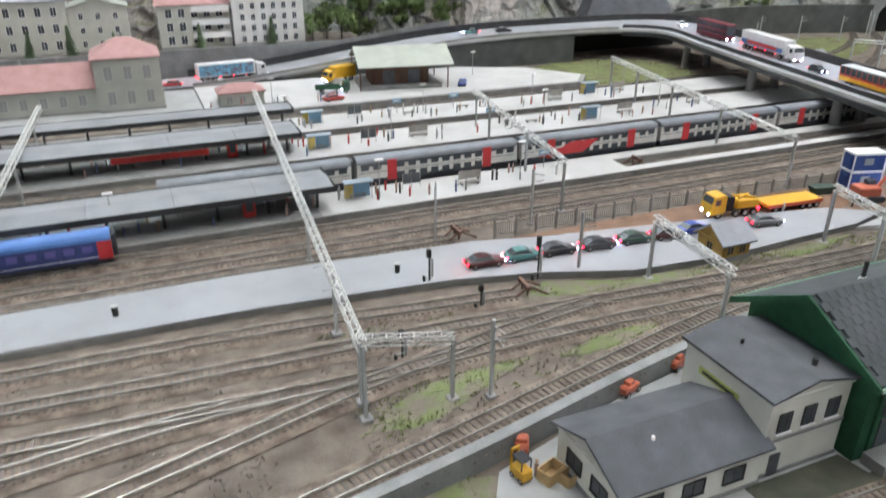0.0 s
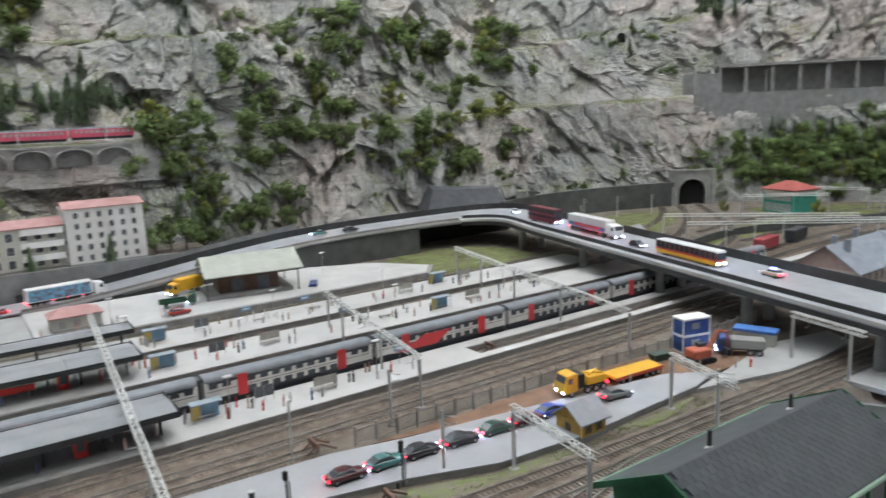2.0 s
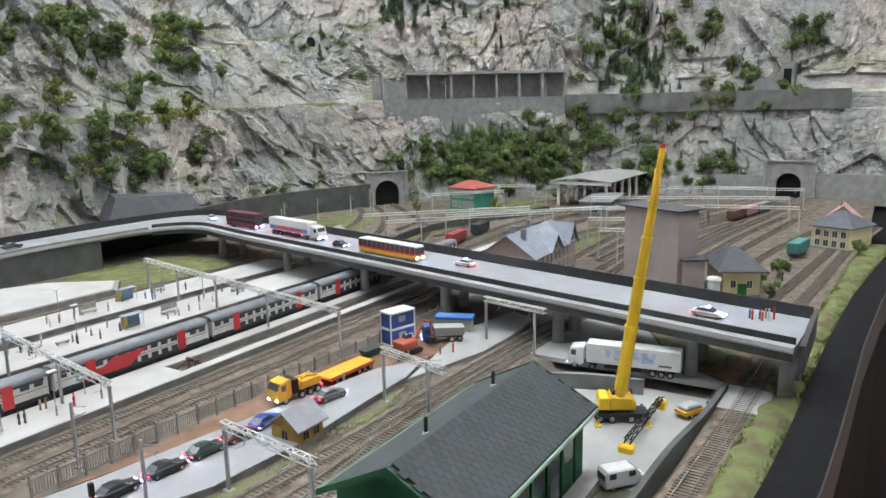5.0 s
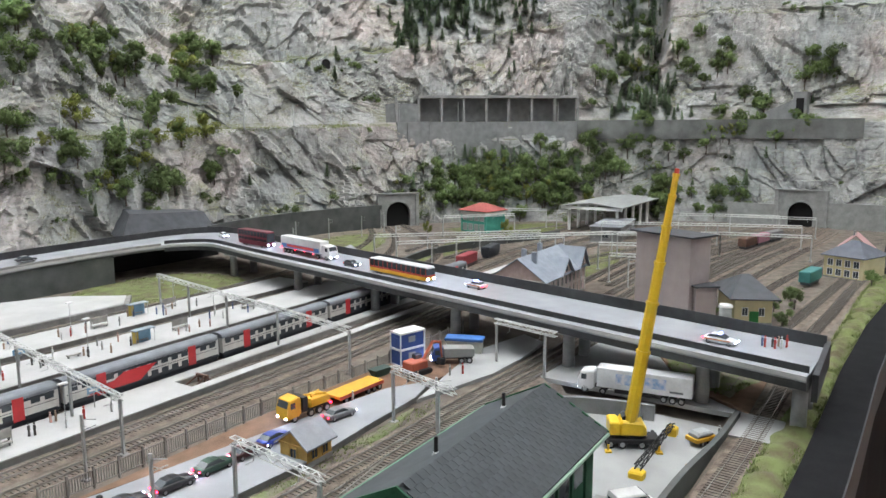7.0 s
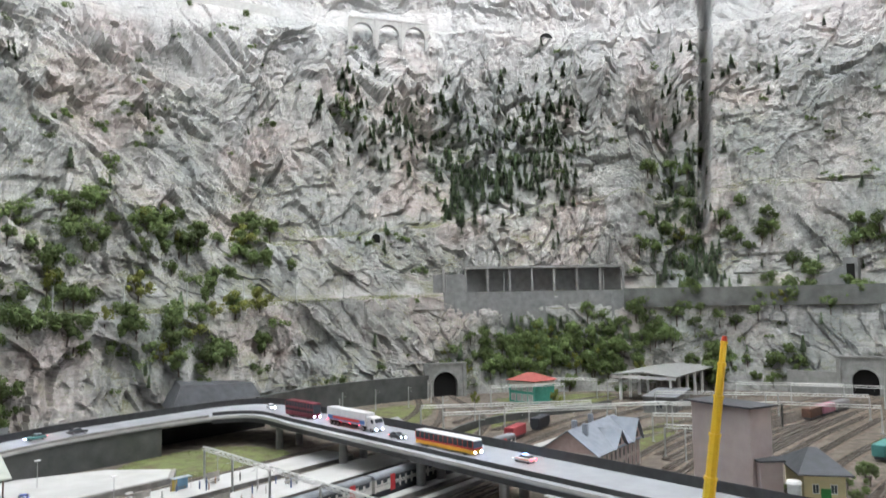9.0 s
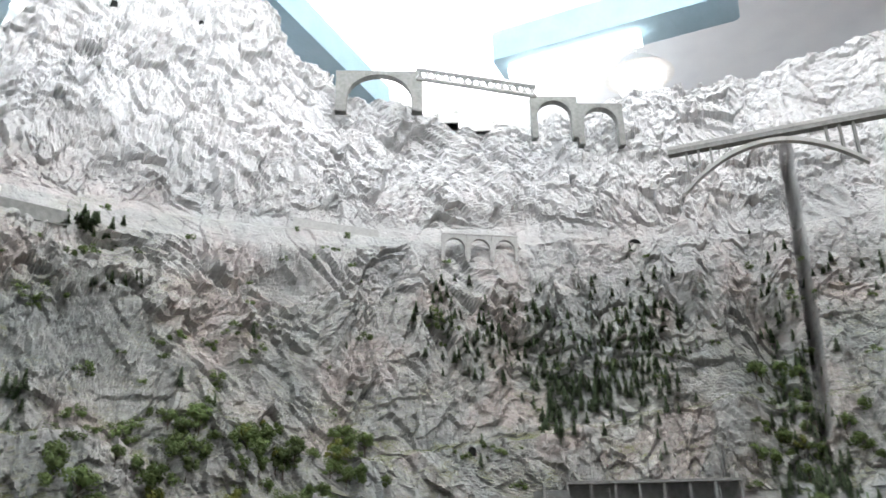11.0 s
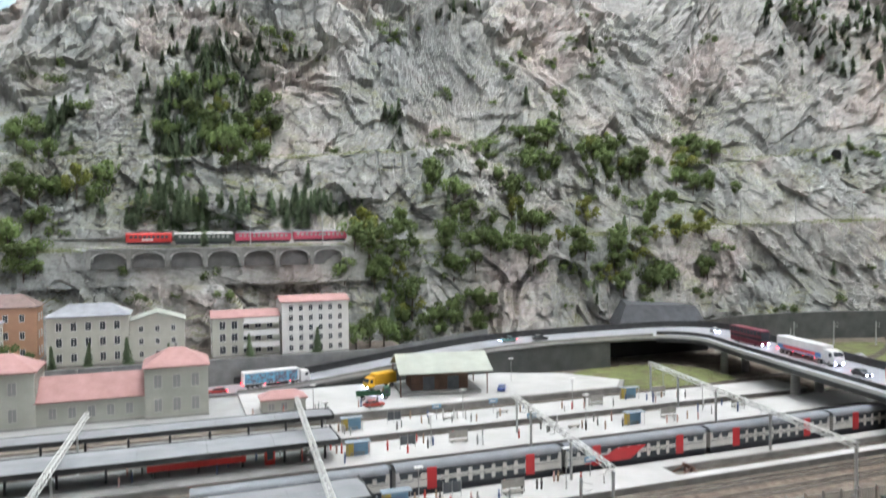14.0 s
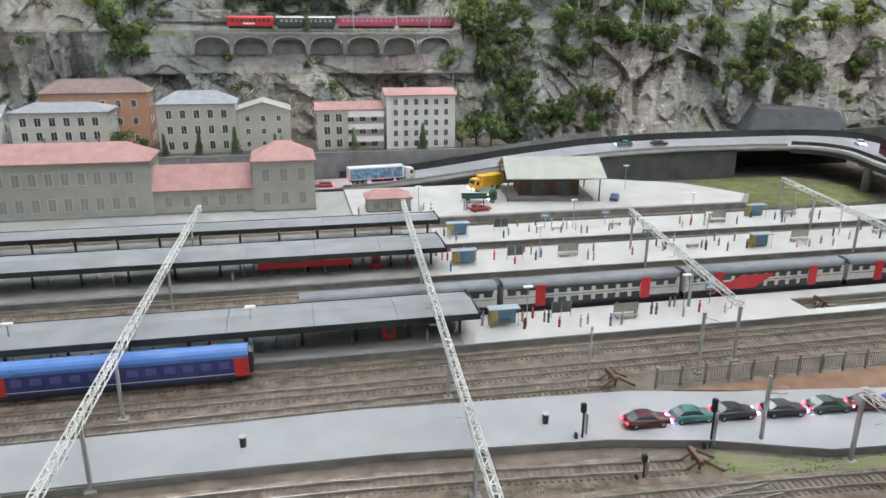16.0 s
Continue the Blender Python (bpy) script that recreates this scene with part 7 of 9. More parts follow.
for x, dz in ((0.585, 0.0), (0.735, 0.0)):
    y = YM + 0.022
    z = RZ - 0.022 * sl
    part("vent_pipe", Geo().rod((x, y, z - 0.002), (x, y, z + 0.019), 0.0022, 0.0022, 10), SIGNAL, sh)
    part("pipe_collar", Geo().rod((x, y, z - 0.003), (x, y, z + 0.0025), 0.005, 0.0026, 12), WHITE, sh)
for k in range(7):
    x = X0 + 0.02 + k * 0.0415
    part("bay_post", Geo().box(x - 0.0025, x + 0.0025, Y0 + 0.009, Y0 + 0.0118, YZ, EZ - 0.008), GREENPAINT, sh)
    if k < 6:
        part("bay_window", Geo().box(x + 0.006, x + 0.034, Y0 + 0.0108, Y0 + 0.0117, 0.03, 0.055), WINDOW, sh)
        if k % 2 == 0:
            part("bay_door", Geo().box(x + 0.008, x + 0.032, Y0 + 0.0100, Y0 + 0.0117, YZ, 0.026), DARKPANEL, sh)
part("loading_ramp", Geo().box(X0 + 0.012, X1 - 0.002, Y0 - 0.014, Y0 + 0.0085, YZ, YZ + 0.012), CONCRETE, sh)
part("name_board", Geo().box(X1 - 0.045, X1 - 0.012, Y0 + 0.0088, Y0 + 0.0098, 0.058, 0.066), mat("dull_yellow_board", (0.3, 0.32, 0.16), 0.7), sh)
RUST = mat("rust_orange", (0.42, 0.14, 0.05), 0.8)
for x0, x1, hh in ((0.66, 0.672, 0.018), (0.675, 0.684, 0.012)):
    tagged(part("crate", Geo().cbox(x0, x1, Y0 - 0.010, Y0 + 0.002, YZ + 0.012, YZ + 0.012 + hh, 0.001), RUST), "rusty orange crate on the loading ramp", "crate", "orange crates")
# shingles: courses of overlapping slates on the slope towards the yard
sm = Geo().box(0, 0.0105, 0, 0.0098, 0, 0.0011).mesh("shingle", SHINGLE)
slope = math.atan(sl)
ncol = 29
for r in range(10):
    for c in range(ncol):
        q = new("shingle", sm)
        q.parent = sh
        s = 0.0005 + r * 0.0094
        x = X0 - 0.006 + c * 0.0109 + (0.0052 if r % 2 else 0)
        if x + 0.0105 > X1 + 0.0065:
            continue
        q.matrix_world = Matrix.Translation((x, Y0 - 0.001 + s * math.cos(slope), EZ - 0.0012 + s * math.sin(slope))) @ Matrix.Rotation(slope - 0.03, 4, "X")

OFFW = CREAM
o1 = house("yard_office", "two-storey cream office with a dark flat-pitched roof", at(0.402, 0.305, YZ), 0.092, 0.105, 0.083, 0, CREAM, SLATE, "gable_y", 0.010, 3, 0, 0.0125, 0.016, 0, SIGNAL, 0, WINDOW, 0.004)
part("name_board", Geo().box(-0.0008, -0.0002, 0.035, 0.085, 0.058, 0.066), mat("lime_board", (0.45, 0.5, 0.15), 0.7), o1, "yellow-green name board with illegible letters")
part("letter_bar", Geo().box(-0.0013, -0.00085, 0.04, 0.08, 0.0605, 0.0635), SIGNAL, o1)
part("flue", Geo().rod((0.062, 0.018, 0.085), (0.062, 0.018, 0.099), 0.0026, 0.0026, 8), SIGNAL, o1)
part("flue", Geo().rod((0.03, 0.07, 0.09), (0.03, 0.07, 0.096), 0.0016, 0.0016, 8), SIGNAL, o1)
part("entry_door", Geo().box(0.010, 0.022, -0.0012, -0.0003, 0, 0.024), DARKPANEL, o1)
for k in range(3):
    x = 0.018 + 0.028 * k
    w = part("window", Geo().box(x - 0.0075, x + 0.0075, -0.0012, -0.0002, 0.047, 0.067), CANOPYDARK, o1)
    for dx in (-0.0033, 0.0033):
        part("pane", Geo().box(x + dx - 0.0028, x + dx + 0.0028, -0.0017, -0.0013, 0.0485, 0.0655), WINDOW, w)
    part("sill", Geo().box(x - 0.0085, x + 0.0085, -0.003, -0.0002, 0.0455, 0.0468), WHITE, w)
part("floor_band", Geo().box(0, 0.092, -0.0014, -0.0002, 0.038, 0.0405), CONCRETE, o1)
o2 = house("yard_workshop", "low cream workshop with a dark slate roof", at(0.254, 0.301, YZ), 0.145, 0.092, 0.042, 0, CREAM, SLATE, "gable_x", 0.018, 3, 1, 0.018, 0.013, 2, SIGNAL, 0, WINDOW, 0.006)
part("roof_vent", Geo().rod((0.05, 0.03, 0.05), (0.05, 0.03, 0.059), 0.0015, 0.0015, 8), WHITE, o2)
YELLOWWALL = mat("ochre_boards", (0.46, 0.30, 0.08), 0.8, (0.33, 0.2, 0.06), 500, 90, 0.5, 0.1)
hut = house("trackside_hut", "small ochre timber hut with a grey roof", at(0.652, 0.628, 0.003), 0.048, 0.048, 0.027, 0, YELLOWWALL, GREYROOF, "gable_x", 0.018, 2, 1, 0.009, 0.011, 1, YELLOWWALL, 0, WINDOW, 0.006)

# ---- far yard buildings ----
TOWERWALL = mat("pink_grey_plaster", (0.42, 0.36, 0.35), 0.85, (0.34, 0.29, 0.28), 400, 30, 0.6, 0.05)
tw = house("silo_tower", "tall windowless pink-grey tower with a flat dark roof", on_line((1.776, 0.552), (1.702, 0.392)), 0.165, 0.072, 0.19, 0, TOWERWALL, SLATE, "flat", 0.0, 0, 0, over=0.012, side_n=0, chimneys=0)
BRICK = mat("pale_brick", (0.50, 0.385, 0.355), 0.85, (0.40, 0.30, 0.275), 900, 90, 0.5, 0.15)
BLUESLATE = mat("blue_grey_slate", (0.26, 0.29, 0.33), 0.75, (0.19, 0.21, 0.25), 600, 50, 0.5, 0.15)
PINKTRIM = mat("pale_stone_trim", (0.6, 0.55, 0.52), 0.8)
bk = house("brick_depot", "long brick depot with a blue-grey slate roof and dormers", at(1.600, 0.722, 0, 1.5), 0.285, 0.145, 0.072, 0, BRICK, BLUESLATE, "gable_x", 0.05, 9, 2, 0.011, 0.02, 4, PINKTRIM, 0, WINDOW, 0.007)
for x0, x1, h in ((0.10, 0.175, 0.038), (0.225, 0.292, 0.050)):
    part("cross_roof", gable_roof(Geo(), x0, x1, -0.006, 0.075, 0.072, h, 0.005, "y"), BLUESLATE, bk)
    part("cross_gable", Geo().extrude_y([(x0 + 0.003, 0.072), (x1 - 0.003, 0.072), ((x0 + x1) / 2, 0.072 + h - 0.005)], -0.003, 0.06), BRICK, bk)
    part("gable_window", Geo().box((x0 + x1) / 2 - 0.006, (x0 + x1) / 2 + 0.006, -0.0045, -0.0032, 0.076, 0.090), WINDOW, bk)
for k in range(10):
    part("pilaster", Geo().box(k * 0.0311, k * 0.0311 + 0.004, -0.0022, -0.0003, 0, 0.071), PINKTRIM, bk)
part("string_course", Geo().box(0, 0.285, -0.0016, -0.0002, 0.035, 0.037), PINKTRIM, bk)
part("string_course", Geo().box(-0.0016, -0.0002, 0, 0.145, 0.035, 0.037), PINKTRIM, bk)
part("gable_trim", Geo().box(-0.0022, -0.0003, -0.002, 0.147, 0.068, 0.072), PINKTRIM, bk)
for x, y in ((0.05, 0.05), (0.085, 0.095), (0.20, 0.10)):
    part("chimney", Geo().cbox(x - 0.006, x + 0.006, y - 0.006, y + 0.006, 0.09, 0.135, 0.001), BLUESLATE, bk)
tank = thing("water_tank", "round white storage tank beside the station house", "tank")
part("shell", Geo().rod((1.700, 0.317, 0), (1.700, 0.317, 0.040), 0.014, 0.014, 20), MAST, tank, "grey steel shell", True)
part("lid", Geo().rod((1.700, 0.317, 0.040), (1.700, 0.317, 0.046), 0.0165, 0.014, 20), WHITE, tank, "white domed lid")
YELLOWPLASTER = mat("pale_yellow_plaster", (0.62, 0.55, 0.33), 0.85, (0.52, 0.45, 0.27), 400, 40)
DARKBLUE = mat("dark_blue_slate", (0.12, 0.13, 0.155), 0.75, (0.08, 0.088, 0.105), 600, 50, 0.5, 0.15)
gh = house("goods_station", "cream station house with a dark hipped roof and green door", on_line((1.7115, 0.300), (1.743, 0.232)), 0.082, 0.15, 0.058, 0, YELLOWPLASTER, SLATE, "hip", 0.042, 2, 1, 0.010, 0.016, 0, WHITE, 0, WINDOW, 0.014)
part("green_door", Geo().box(0.033, 0.053, -0.0015, -0.0002, 0, 0.03), mat("green_paint", (0.03, 0.2, 0.05), 0.6), gh, "bright green door")
house("yellow_house", "pale yellow house with many windows and a grey hipped roof", on_line((2.4355, 0.181), (2.386, 0.066)), 0.115, 0.13, 0.066, 0, YELLOWPLASTER, DARKBLUE, "hip", 0.042, 4, 2, 0.013, 0.017, 0, WHITE, 0, WINDOW, 0.008)
house("pink_roof_house", "small house with a pale red roof", at(2.62, 0.06, 0), 0.10, 0.10, 0.06, 0, BEIGE, REDROOF, "gable_x", 0.045, 3, 1, 0.012, 0.018, 0, WHITE, 1, WINDOW)
TEAL = mat("teal_boards", (0.07, 0.32, 0.25), 0.7, (0.04, 0.22, 0.17), 400, 60)
sb = house("signal_box", "teal and cream signal box with a red tiled roof", on_line((2.7355, 1.642), (2.708, 1.50), 0), 0.145, 0.13, 0.095, 0, TEAL, mat("red_tile_roof", (0.36, 0.105, 0.09), 0.8, (0.27, 0.075, 0.065), 400, 60), "hip", 0.03, 4, 2, 0.02, 0.026, 0, CREAM, 0, PALEWIN, 0.01)
part("upper_band", Geo().box(-0.001, 0.146, -0.001, 0.131, 0.078, 0.092), CREAM, sb)
hall = thing("open_train_hall", "open hall with a pale roof on white posts", "building")
PALESHEET = mat("pale_sheet_roof", (0.66, 0.67, 0.66), 0.6, (0.5, 0.51, 0.5), 300, 14)
part("roof", gable_roof(Geo(), 3.02, 3.58, 1.02, 1.26, 0.112, 0.014, 0.02), PALESHEET, hall)
for k in range(19):
    x = 3.012 + k * 0.0315
    part("roof_rib", gable_roof(Geo(), x, x + 0.004, 1.02, 1.26, 0.1135, 0.014, 0.02), MAST, hall)
part("fascia", Geo().box(3.0, 3.004, 1.0, 1.28, 0.098, 0.110), WHITE, hall)
for x in np.linspace(3.025, 3.57, 6):
    for y in (1.03, 1.25):
        part("post", Geo().box(x - 0.005, x + 0.005, y - 0.005, y + 0.005, 0, 0.115), WHITE, hall)
    part("tie_beam", Geo().box(x - 0.004, x + 0.004, 1.03, 1.25, 0.104, 0.110), WHITE, hall)
house("yard_store", "low grey store with a flat roof", at(2.75, 0.92, 0, 8), 0.32, 0.12, 0.06, 0, WALLGREY, ROOFGREY, "flat", 0, 5, 1, 0.02, 0.02, 1, MAST, 0, WINDOW)
house("yard_store", "small yellow-grey sheds with flat roofs", at(2.55, 0.62, 0, 5), 0.16, 0.08, 0.045, 0, BEIGE, SLATE, "flat", 0, 3, 1, 0.02, 0.018, 1, MAST, 0, WINDOW)
house("tower_annex", "low grey annex beside the tower", on_line((1.705, 0.385), (1.735, 0.345)), 0.05, 0.10, 0.075, 0, TOWERWALL, SLATE, "flat", 0, 0, 0, side_n=0, chimneys=0)
house("line_hut", "small dark shed by the meadow", at(1.83, 1.55, 0, 10), 0.09, 0.06, 0.03, 0, BROWNWOOD, GREYROOF, "gable_x", 0.02, 2, 1, 0.012, 0.012, 0, MAST, 0, WINDOW)
for x, y, h in ((1.83, 0.21, 0.05), (1.88, 0.24, 0.04), (1.93, 0.20, 0.055), (1.80, 0.35, 0.045), (2.02, 0.22, 0.04), (1.72, 0.20, 0.035), (2.33, 0.05, 0.05), (2.46, 0.23, 0.045)):
    plant(rnd.choice(TREES[:5] + BUSHES), x, y, 0.0, h, rnd)
plant(TREES[5], 2.62, 1.36, 0.0, 0.085, rnd, 0.6)
plant(TREES[5], 2.58, 1.72, 0.0, 0.06, rnd, 0.7)

# ---- vehicles (sizes in real metres, scaled to the model) ----
TYRE = mat("tyre", (0.025, 0.025, 0.026), 0.8, (0.015, 0.015, 0.016), 300, 100)
HUB = mat("wheel_hub", (0.4, 0.4, 0.41), 0.4, (0.3, 0.3, 0.31), 300, 100, 0.5, 0, 0.6)
CHASSIS = mat("dark_chassis", (0.03, 0.03, 0.033), 0.7)


def paint(name, c, rough=0.3):
    return mat(name, c, rough, tuple(v * 0.8 for v in c), 300, 60, 0.5, 0, 0, 0, 0.5)


def loft(sections):
    """Sections: lists of points, all with the same count, joined and capped."""
    g = Geo()
    n = len(sections[0])
    for s in sections:
        g.v += [tuple(p) for p in s]
    for k in range(len(sections) - 1):
        for i in range(n):
            j = (i + 1) % n
            g.f.append((k * n + i, k * n + j, (k + 1) * n + j, (k + 1) * n + i))
    g.f += [tuple(range(n - 1, -1, -1)), tuple((len(sections) - 1) * n + i for i in range(n))]
    return g


def ring(x, w, z0, z1, c):
    return [(x, -w + c, z0), (x, w - c, z0), (x, w, z0 + c), (x, w, z1 - c), (x, w - c, z1), (x, -w + c, z1), (x, -w, z1 - c), (x, -w, z0 + c)]


def scaled(g, k=K):
    g.v = [(x * k, y * k, z * k) for x, y, z in g.v]
    return g


def wheels(ob, xs, half, r, w=0.22):
    for x in xs:
        for s in (-1, 1):
            t = part("wheel", scaled(Geo().rod((x, s * half, r), (x, s * (half - w), r), r, r, 14)), TYRE, ob)
            part("rim", scaled(Geo().rod((x, s * (half + 0.01), r), (x, s * (half - 0.02), r), r * 0.6, r * 0.6, 10)), HUB, t)


def car(m, colour, label, lit=True, length=4.6):
    """A saloon pointing along +x."""
    ob = thing("car", label, "car", "cars")
    ob.matrix_world = m
    h = length / 2
    part("body", scaled(loft([ring(-h, 0.72, 0.45, 0.80, 0.10), ring(-h + 0.25, 0.86, 0.28, 0.95, 0.12), ring(-h + 1.0, 0.89, 0.25, 0.98, 0.1), ring(0.55, 0.9, 0.25, 0.95, 0.1), ring(h - 0.6, 0.88, 0.25, 0.84, 0.12), ring(h - 0.1, 0.8, 0.3, 0.72, 0.12), ring(h, 0.66, 0.36, 0.62, 0.1)])), colour, ob, "", True)
    part("glasshouse", scaled(loft([ring(-h + 0.5, 0.74, 0.92, 0.98, 0.02), ring(-h + 1.15, 0.72, 0.92, 1.36, 0.06), ring(-0.2, 0.72, 0.92, 1.42, 0.06), ring(0.3, 0.74, 0.9, 1.36, 0.06), ring(0.98, 0.78, 0.86, 0.93, 0.02)])), WINDOW, ob)
    part("roof", scaled(loft([ring(-h + 1.1, 0.66, 1.33, 1.40, 0.03), ring(-0.3, 0.68, 1.38, 1.46, 0.03), ring(0.3, 0.66, 1.33, 1.39, 0.03)])), colour, ob)
    wheels(ob, (-h + 0.85, h - 0.9), 0.88, 0.32)
    for s in (-1, 1):
        part("tail_lamp", scaled(Geo().box(-h - 0.05, -h + 0.1, s * 0.62 - 0.12, s * 0.62 + 0.12, 0.62, 0.78)), REDLAMP if lit else CHASSIS, ob)
        part("headlamp", scaled(Geo().box(h - 0.12, h + 0.03, s * 0.58 - 0.13, s * 0.58 + 0.13, 0.5, 0.63)), WHITELAMP if lit else HUB, ob)
    return ob


def heading(x, y, z, deg):
    return Matrix.Translation((x, y, z)) @ Matrix.Rotation(radians(deg), 4, "Z")


MAROON, TEALCAR, BLACKCAR = paint("maroon_paint", (0.075, 0.02, 0.022)), paint("teal_paint", (0.05, 0.17, 0.165)), paint("black_paint", (0.03, 0.03, 0.035))
GREENCAR, BLUECAR, SILVER, WHITECAR = paint("dark_green_paint", (0.03, 0.07, 0.05)), paint("blue_paint", (0.03, 0.06, 0.3)), paint("grey_paint", (0.16, 0.17, 0.18)), paint("white_car_paint", (0.75, 0.75, 0.75))
LZ = 0.0105
for x, y, deg, col, lab in ((0.344, 0.726, -3, MAROON, "maroon saloon in the queue, lamps lit"), (0.400, 0.725, -3, TEALCAR, "teal hatchback in the queue, lamps lit"), (0.452, 0.722, -4, BLACKCAR, "black saloon in the queue, lamps lit"), (0.513, 0.716, -6, BLACKCAR, "black estate car in the queue, lamps lit"), (0.572, 0.713, -5, GREENCAR, "dark green saloon in the queue, lamps lit"), (0.625, 0.708, -6, MAROON, "dark red car in the queue, lamps lit"), (0.672, 0.708, 0, BLUECAR, "blue car beside the hut, lamps lit")):
    car(heading(x, y, LZ, deg), col, lab)
car(heading(0.790, 0.690, LZ, -12), SILVER, "grey pick-up car on the lane, lamps lit")
DZ = 0.0922
car(heading(1.435, 1.195, DZ, -104), BLACKCAR, "black car on the bridge, lamps lit")
car(heading(1.625, 1.90, DZ, -115), WHITECAR, "white car on the bridge, lamps lit")
car(heading(0.93, 2.03, DZ - 0.004, 178), TEALCAR, "teal car on the upper road, lamps lit")
car(heading(1.03, 2.005, DZ - 0.001, 0), BLACKCAR, "black car on the upper road", False)
car(heading(0.05, 1.985, 0.0095, 175), paint("red_car_paint", (0.35, 0.03, 0.03)), "red car on the lower road, lamps lit")
car(heading(0.755, 1.70, 0.0155, 60), BLUECAR, "blue car beside the goods shed", False)
car(heading(0.395, 1.655, 0.0155, 10), paint("red_two_paint", (0.35, 0.04, 0.03)), "red car parked on the goods yard", False)


def police(m):
    ob = car(m, WHITECAR, "white patrol car with orange stripes, lamps lit")
    part("roof_bar", scaled(Geo().box(-0.2, 0.05, -0.5, 0.5, 1.46, 1.58)), BLUELAMP, ob)
    for s in (-1, 1):
        part("side_stripe", scaled(Geo().box(-1.9, 1.6, s * 0.905 - 0.01, s * 0.905 + 0.01, 0.6, 0.75)), mat("orange_stripe", (0.7, 0.2, 0.03), 0.5), ob)


police(heading(1.370, 0.785, DZ, 76))
police(heading(1.207, 0.230, DZ, -98))


def cab(ob, x0, x1, colour, h=3.4, z0=0.9):
    """A lorry cab between x0 (back) and x1 (front)."""
    part("cab", scaled(loft([ring(x0, 1.2, z0, h - 0.2, 0.12), ring(x0 + 0.3, 1.22, z0 - 0.3, h, 0.14), ring(x1 - 0.45, 1.22, z0 - 0.4, h - 0.25, 0.14), ring(x1 - 0.05, 1.2, z0 - 0.4, h - 1.3, 0.14), ring(x1, 1.15, z0 - 0.3, h - 1.5, 0.12)])), colour, ob)
    part("windscreen", scaled(loft([[(x1 - 0.44, -1.0, h - 0.42), (x1 - 0.36, -1.0, h - 0.36), (x1 - 0.36, 1.0, h - 0.36), (x1 - 0.44, 1.0, h - 0.42)], [(x1 - 0.12, -1.02, h - 1.26), (x1 - 0.03, -1.02, h - 1.2), (x1 - 0.03, 1.02, h - 1.2), (x1 - 0.12, 1.02, h - 1.26)]])), WINDOW, ob)
    for s in (-1, 1):
        part("side_window", scaled(Geo().box(x1 - 1.3, x1 - 0.55, s * 1.225 - 0.01, s * 1.225 + 0.01, h - 1.4, h - 0.6)), WINDOW, ob)
        part("headlamp", scaled(Geo().box(x1 - 0.05, x1 + 0.06, s * 0.85 - 0.14, s * 0.85 + 0.14, z0 - 0.25, z0 - 0.05)), WHITELAMP, ob)


def semi(m, colour, body, label, stripe=None, lower=None, lit=True):
    """An articulated lorry, 16 m, pointing along +x."""
    ob = thing("articulated_lorry", label, "lorry", "lorries")
    ob.matrix_world = m
    cab(ob, 5.6, 8.0, colour)
    part("trailer_box", scaled(Geo().cbox(-8.0, 5.2, -1.27, 1.27, 1.15, 4.0, 0.08)), body, ob)
    part("chassis", scaled(Geo().box(-7.8, 7.6, -0.45, 0.45, 0.75, 1.14)), CHASSIS, ob)
    part("side_skirt", scaled(Geo().box(-2.6, 2.6, -1.24, -1.18, 0.5, 1.12).box(-2.6, 2.6, 1.18, 1.24, 0.5, 1.12)), CHASSIS, ob)
    if stripe:
        for s in (-1, 1):
            part("side_graphic", scaled(Geo().box(-7.6, 4.8, s * 1.282 - 0.008, s * 1.282 + 0.008, 1.3, 2.3 if lower else 3.7)), stripe, ob, "coloured side graphic")
            if lower:
                part("letter_bar", scaled(Geo().box(-5.8, 3.2, s * 1.3 - 0.008, s * 1.3 + 0.008, 1.6, 2.2)), lower, ob)
    wheels(ob, (-6.6, -5.4, -4.2, 4.3, 6.9), 1.22, 0.5, 0.35)
    for s in (-1, 1):
        part("tail_lamp", scaled(Geo().box(-8.08, -8.0, s * 0.95 - 0.2, s * 0.95 + 0.2, 0.95, 1.12)), REDLAMP if lit else CHASSIS, ob)
        for x in (-3, 0, 3):
            part("side_lamp", scaled(Geo().box(x - 0.1, x + 0.1, s * 1.27 - 0.02, s * 1.27 + 0.02, 1.0, 1.12)), REDLAMP if lit else CHASSIS, ob)
    return ob


WHITEBOX = paint("white_box_paint", (0.74, 0.75, 0.76))
ART = mat("printed_side", (0.14, 0.42, 0.62), 0.4, (0.13, 0.12, 0.16), 60, 130, 0.25, 0)
semi(heading(1.500, 1.405, DZ, -103) @ Matrix.Diagonal((1.3, 1.05, 1.05, 1)), WHITECAR, WHITEBOX, "white lorry with blue side graphics on the bridge, lamps lit", paint("sky_blue", (0.08, 0.22, 0.5)), paint("red_letters", (0.55, 0.06, 0.05)))
semi(heading(0.205, 1.975, 0.020, 7), WHITECAR, WHITEBOX, "white lorry with a side picture on the ramp, lamps lit", ART)
parked = semi(heading(1.128, 0.345, 0.004, 98), WHITECAR, WHITEBOX, "white lorry parked below the bridge", None, None, False)
tg = mat("rainbow_print", (0.1, 0.3, 0.6), 0.4, (0.75, 0.72, 0.74), 30, 90, 0.35, 0)
for s in (-1, 1):
    part("side_graphic", scaled(Geo().box(-4.5, 2.5, s * 1.282 - 0.008, s * 1.282 + 0.008, 1.9, 3.4)), tg, parked, "blue and pink colour splash")
    part("letter_bar", scaled(Geo().box(-6.8, -5.0, s * 1.282 - 0.008, s * 1.282 + 0.008, 1.6, 1.9)), SILVER, parked)


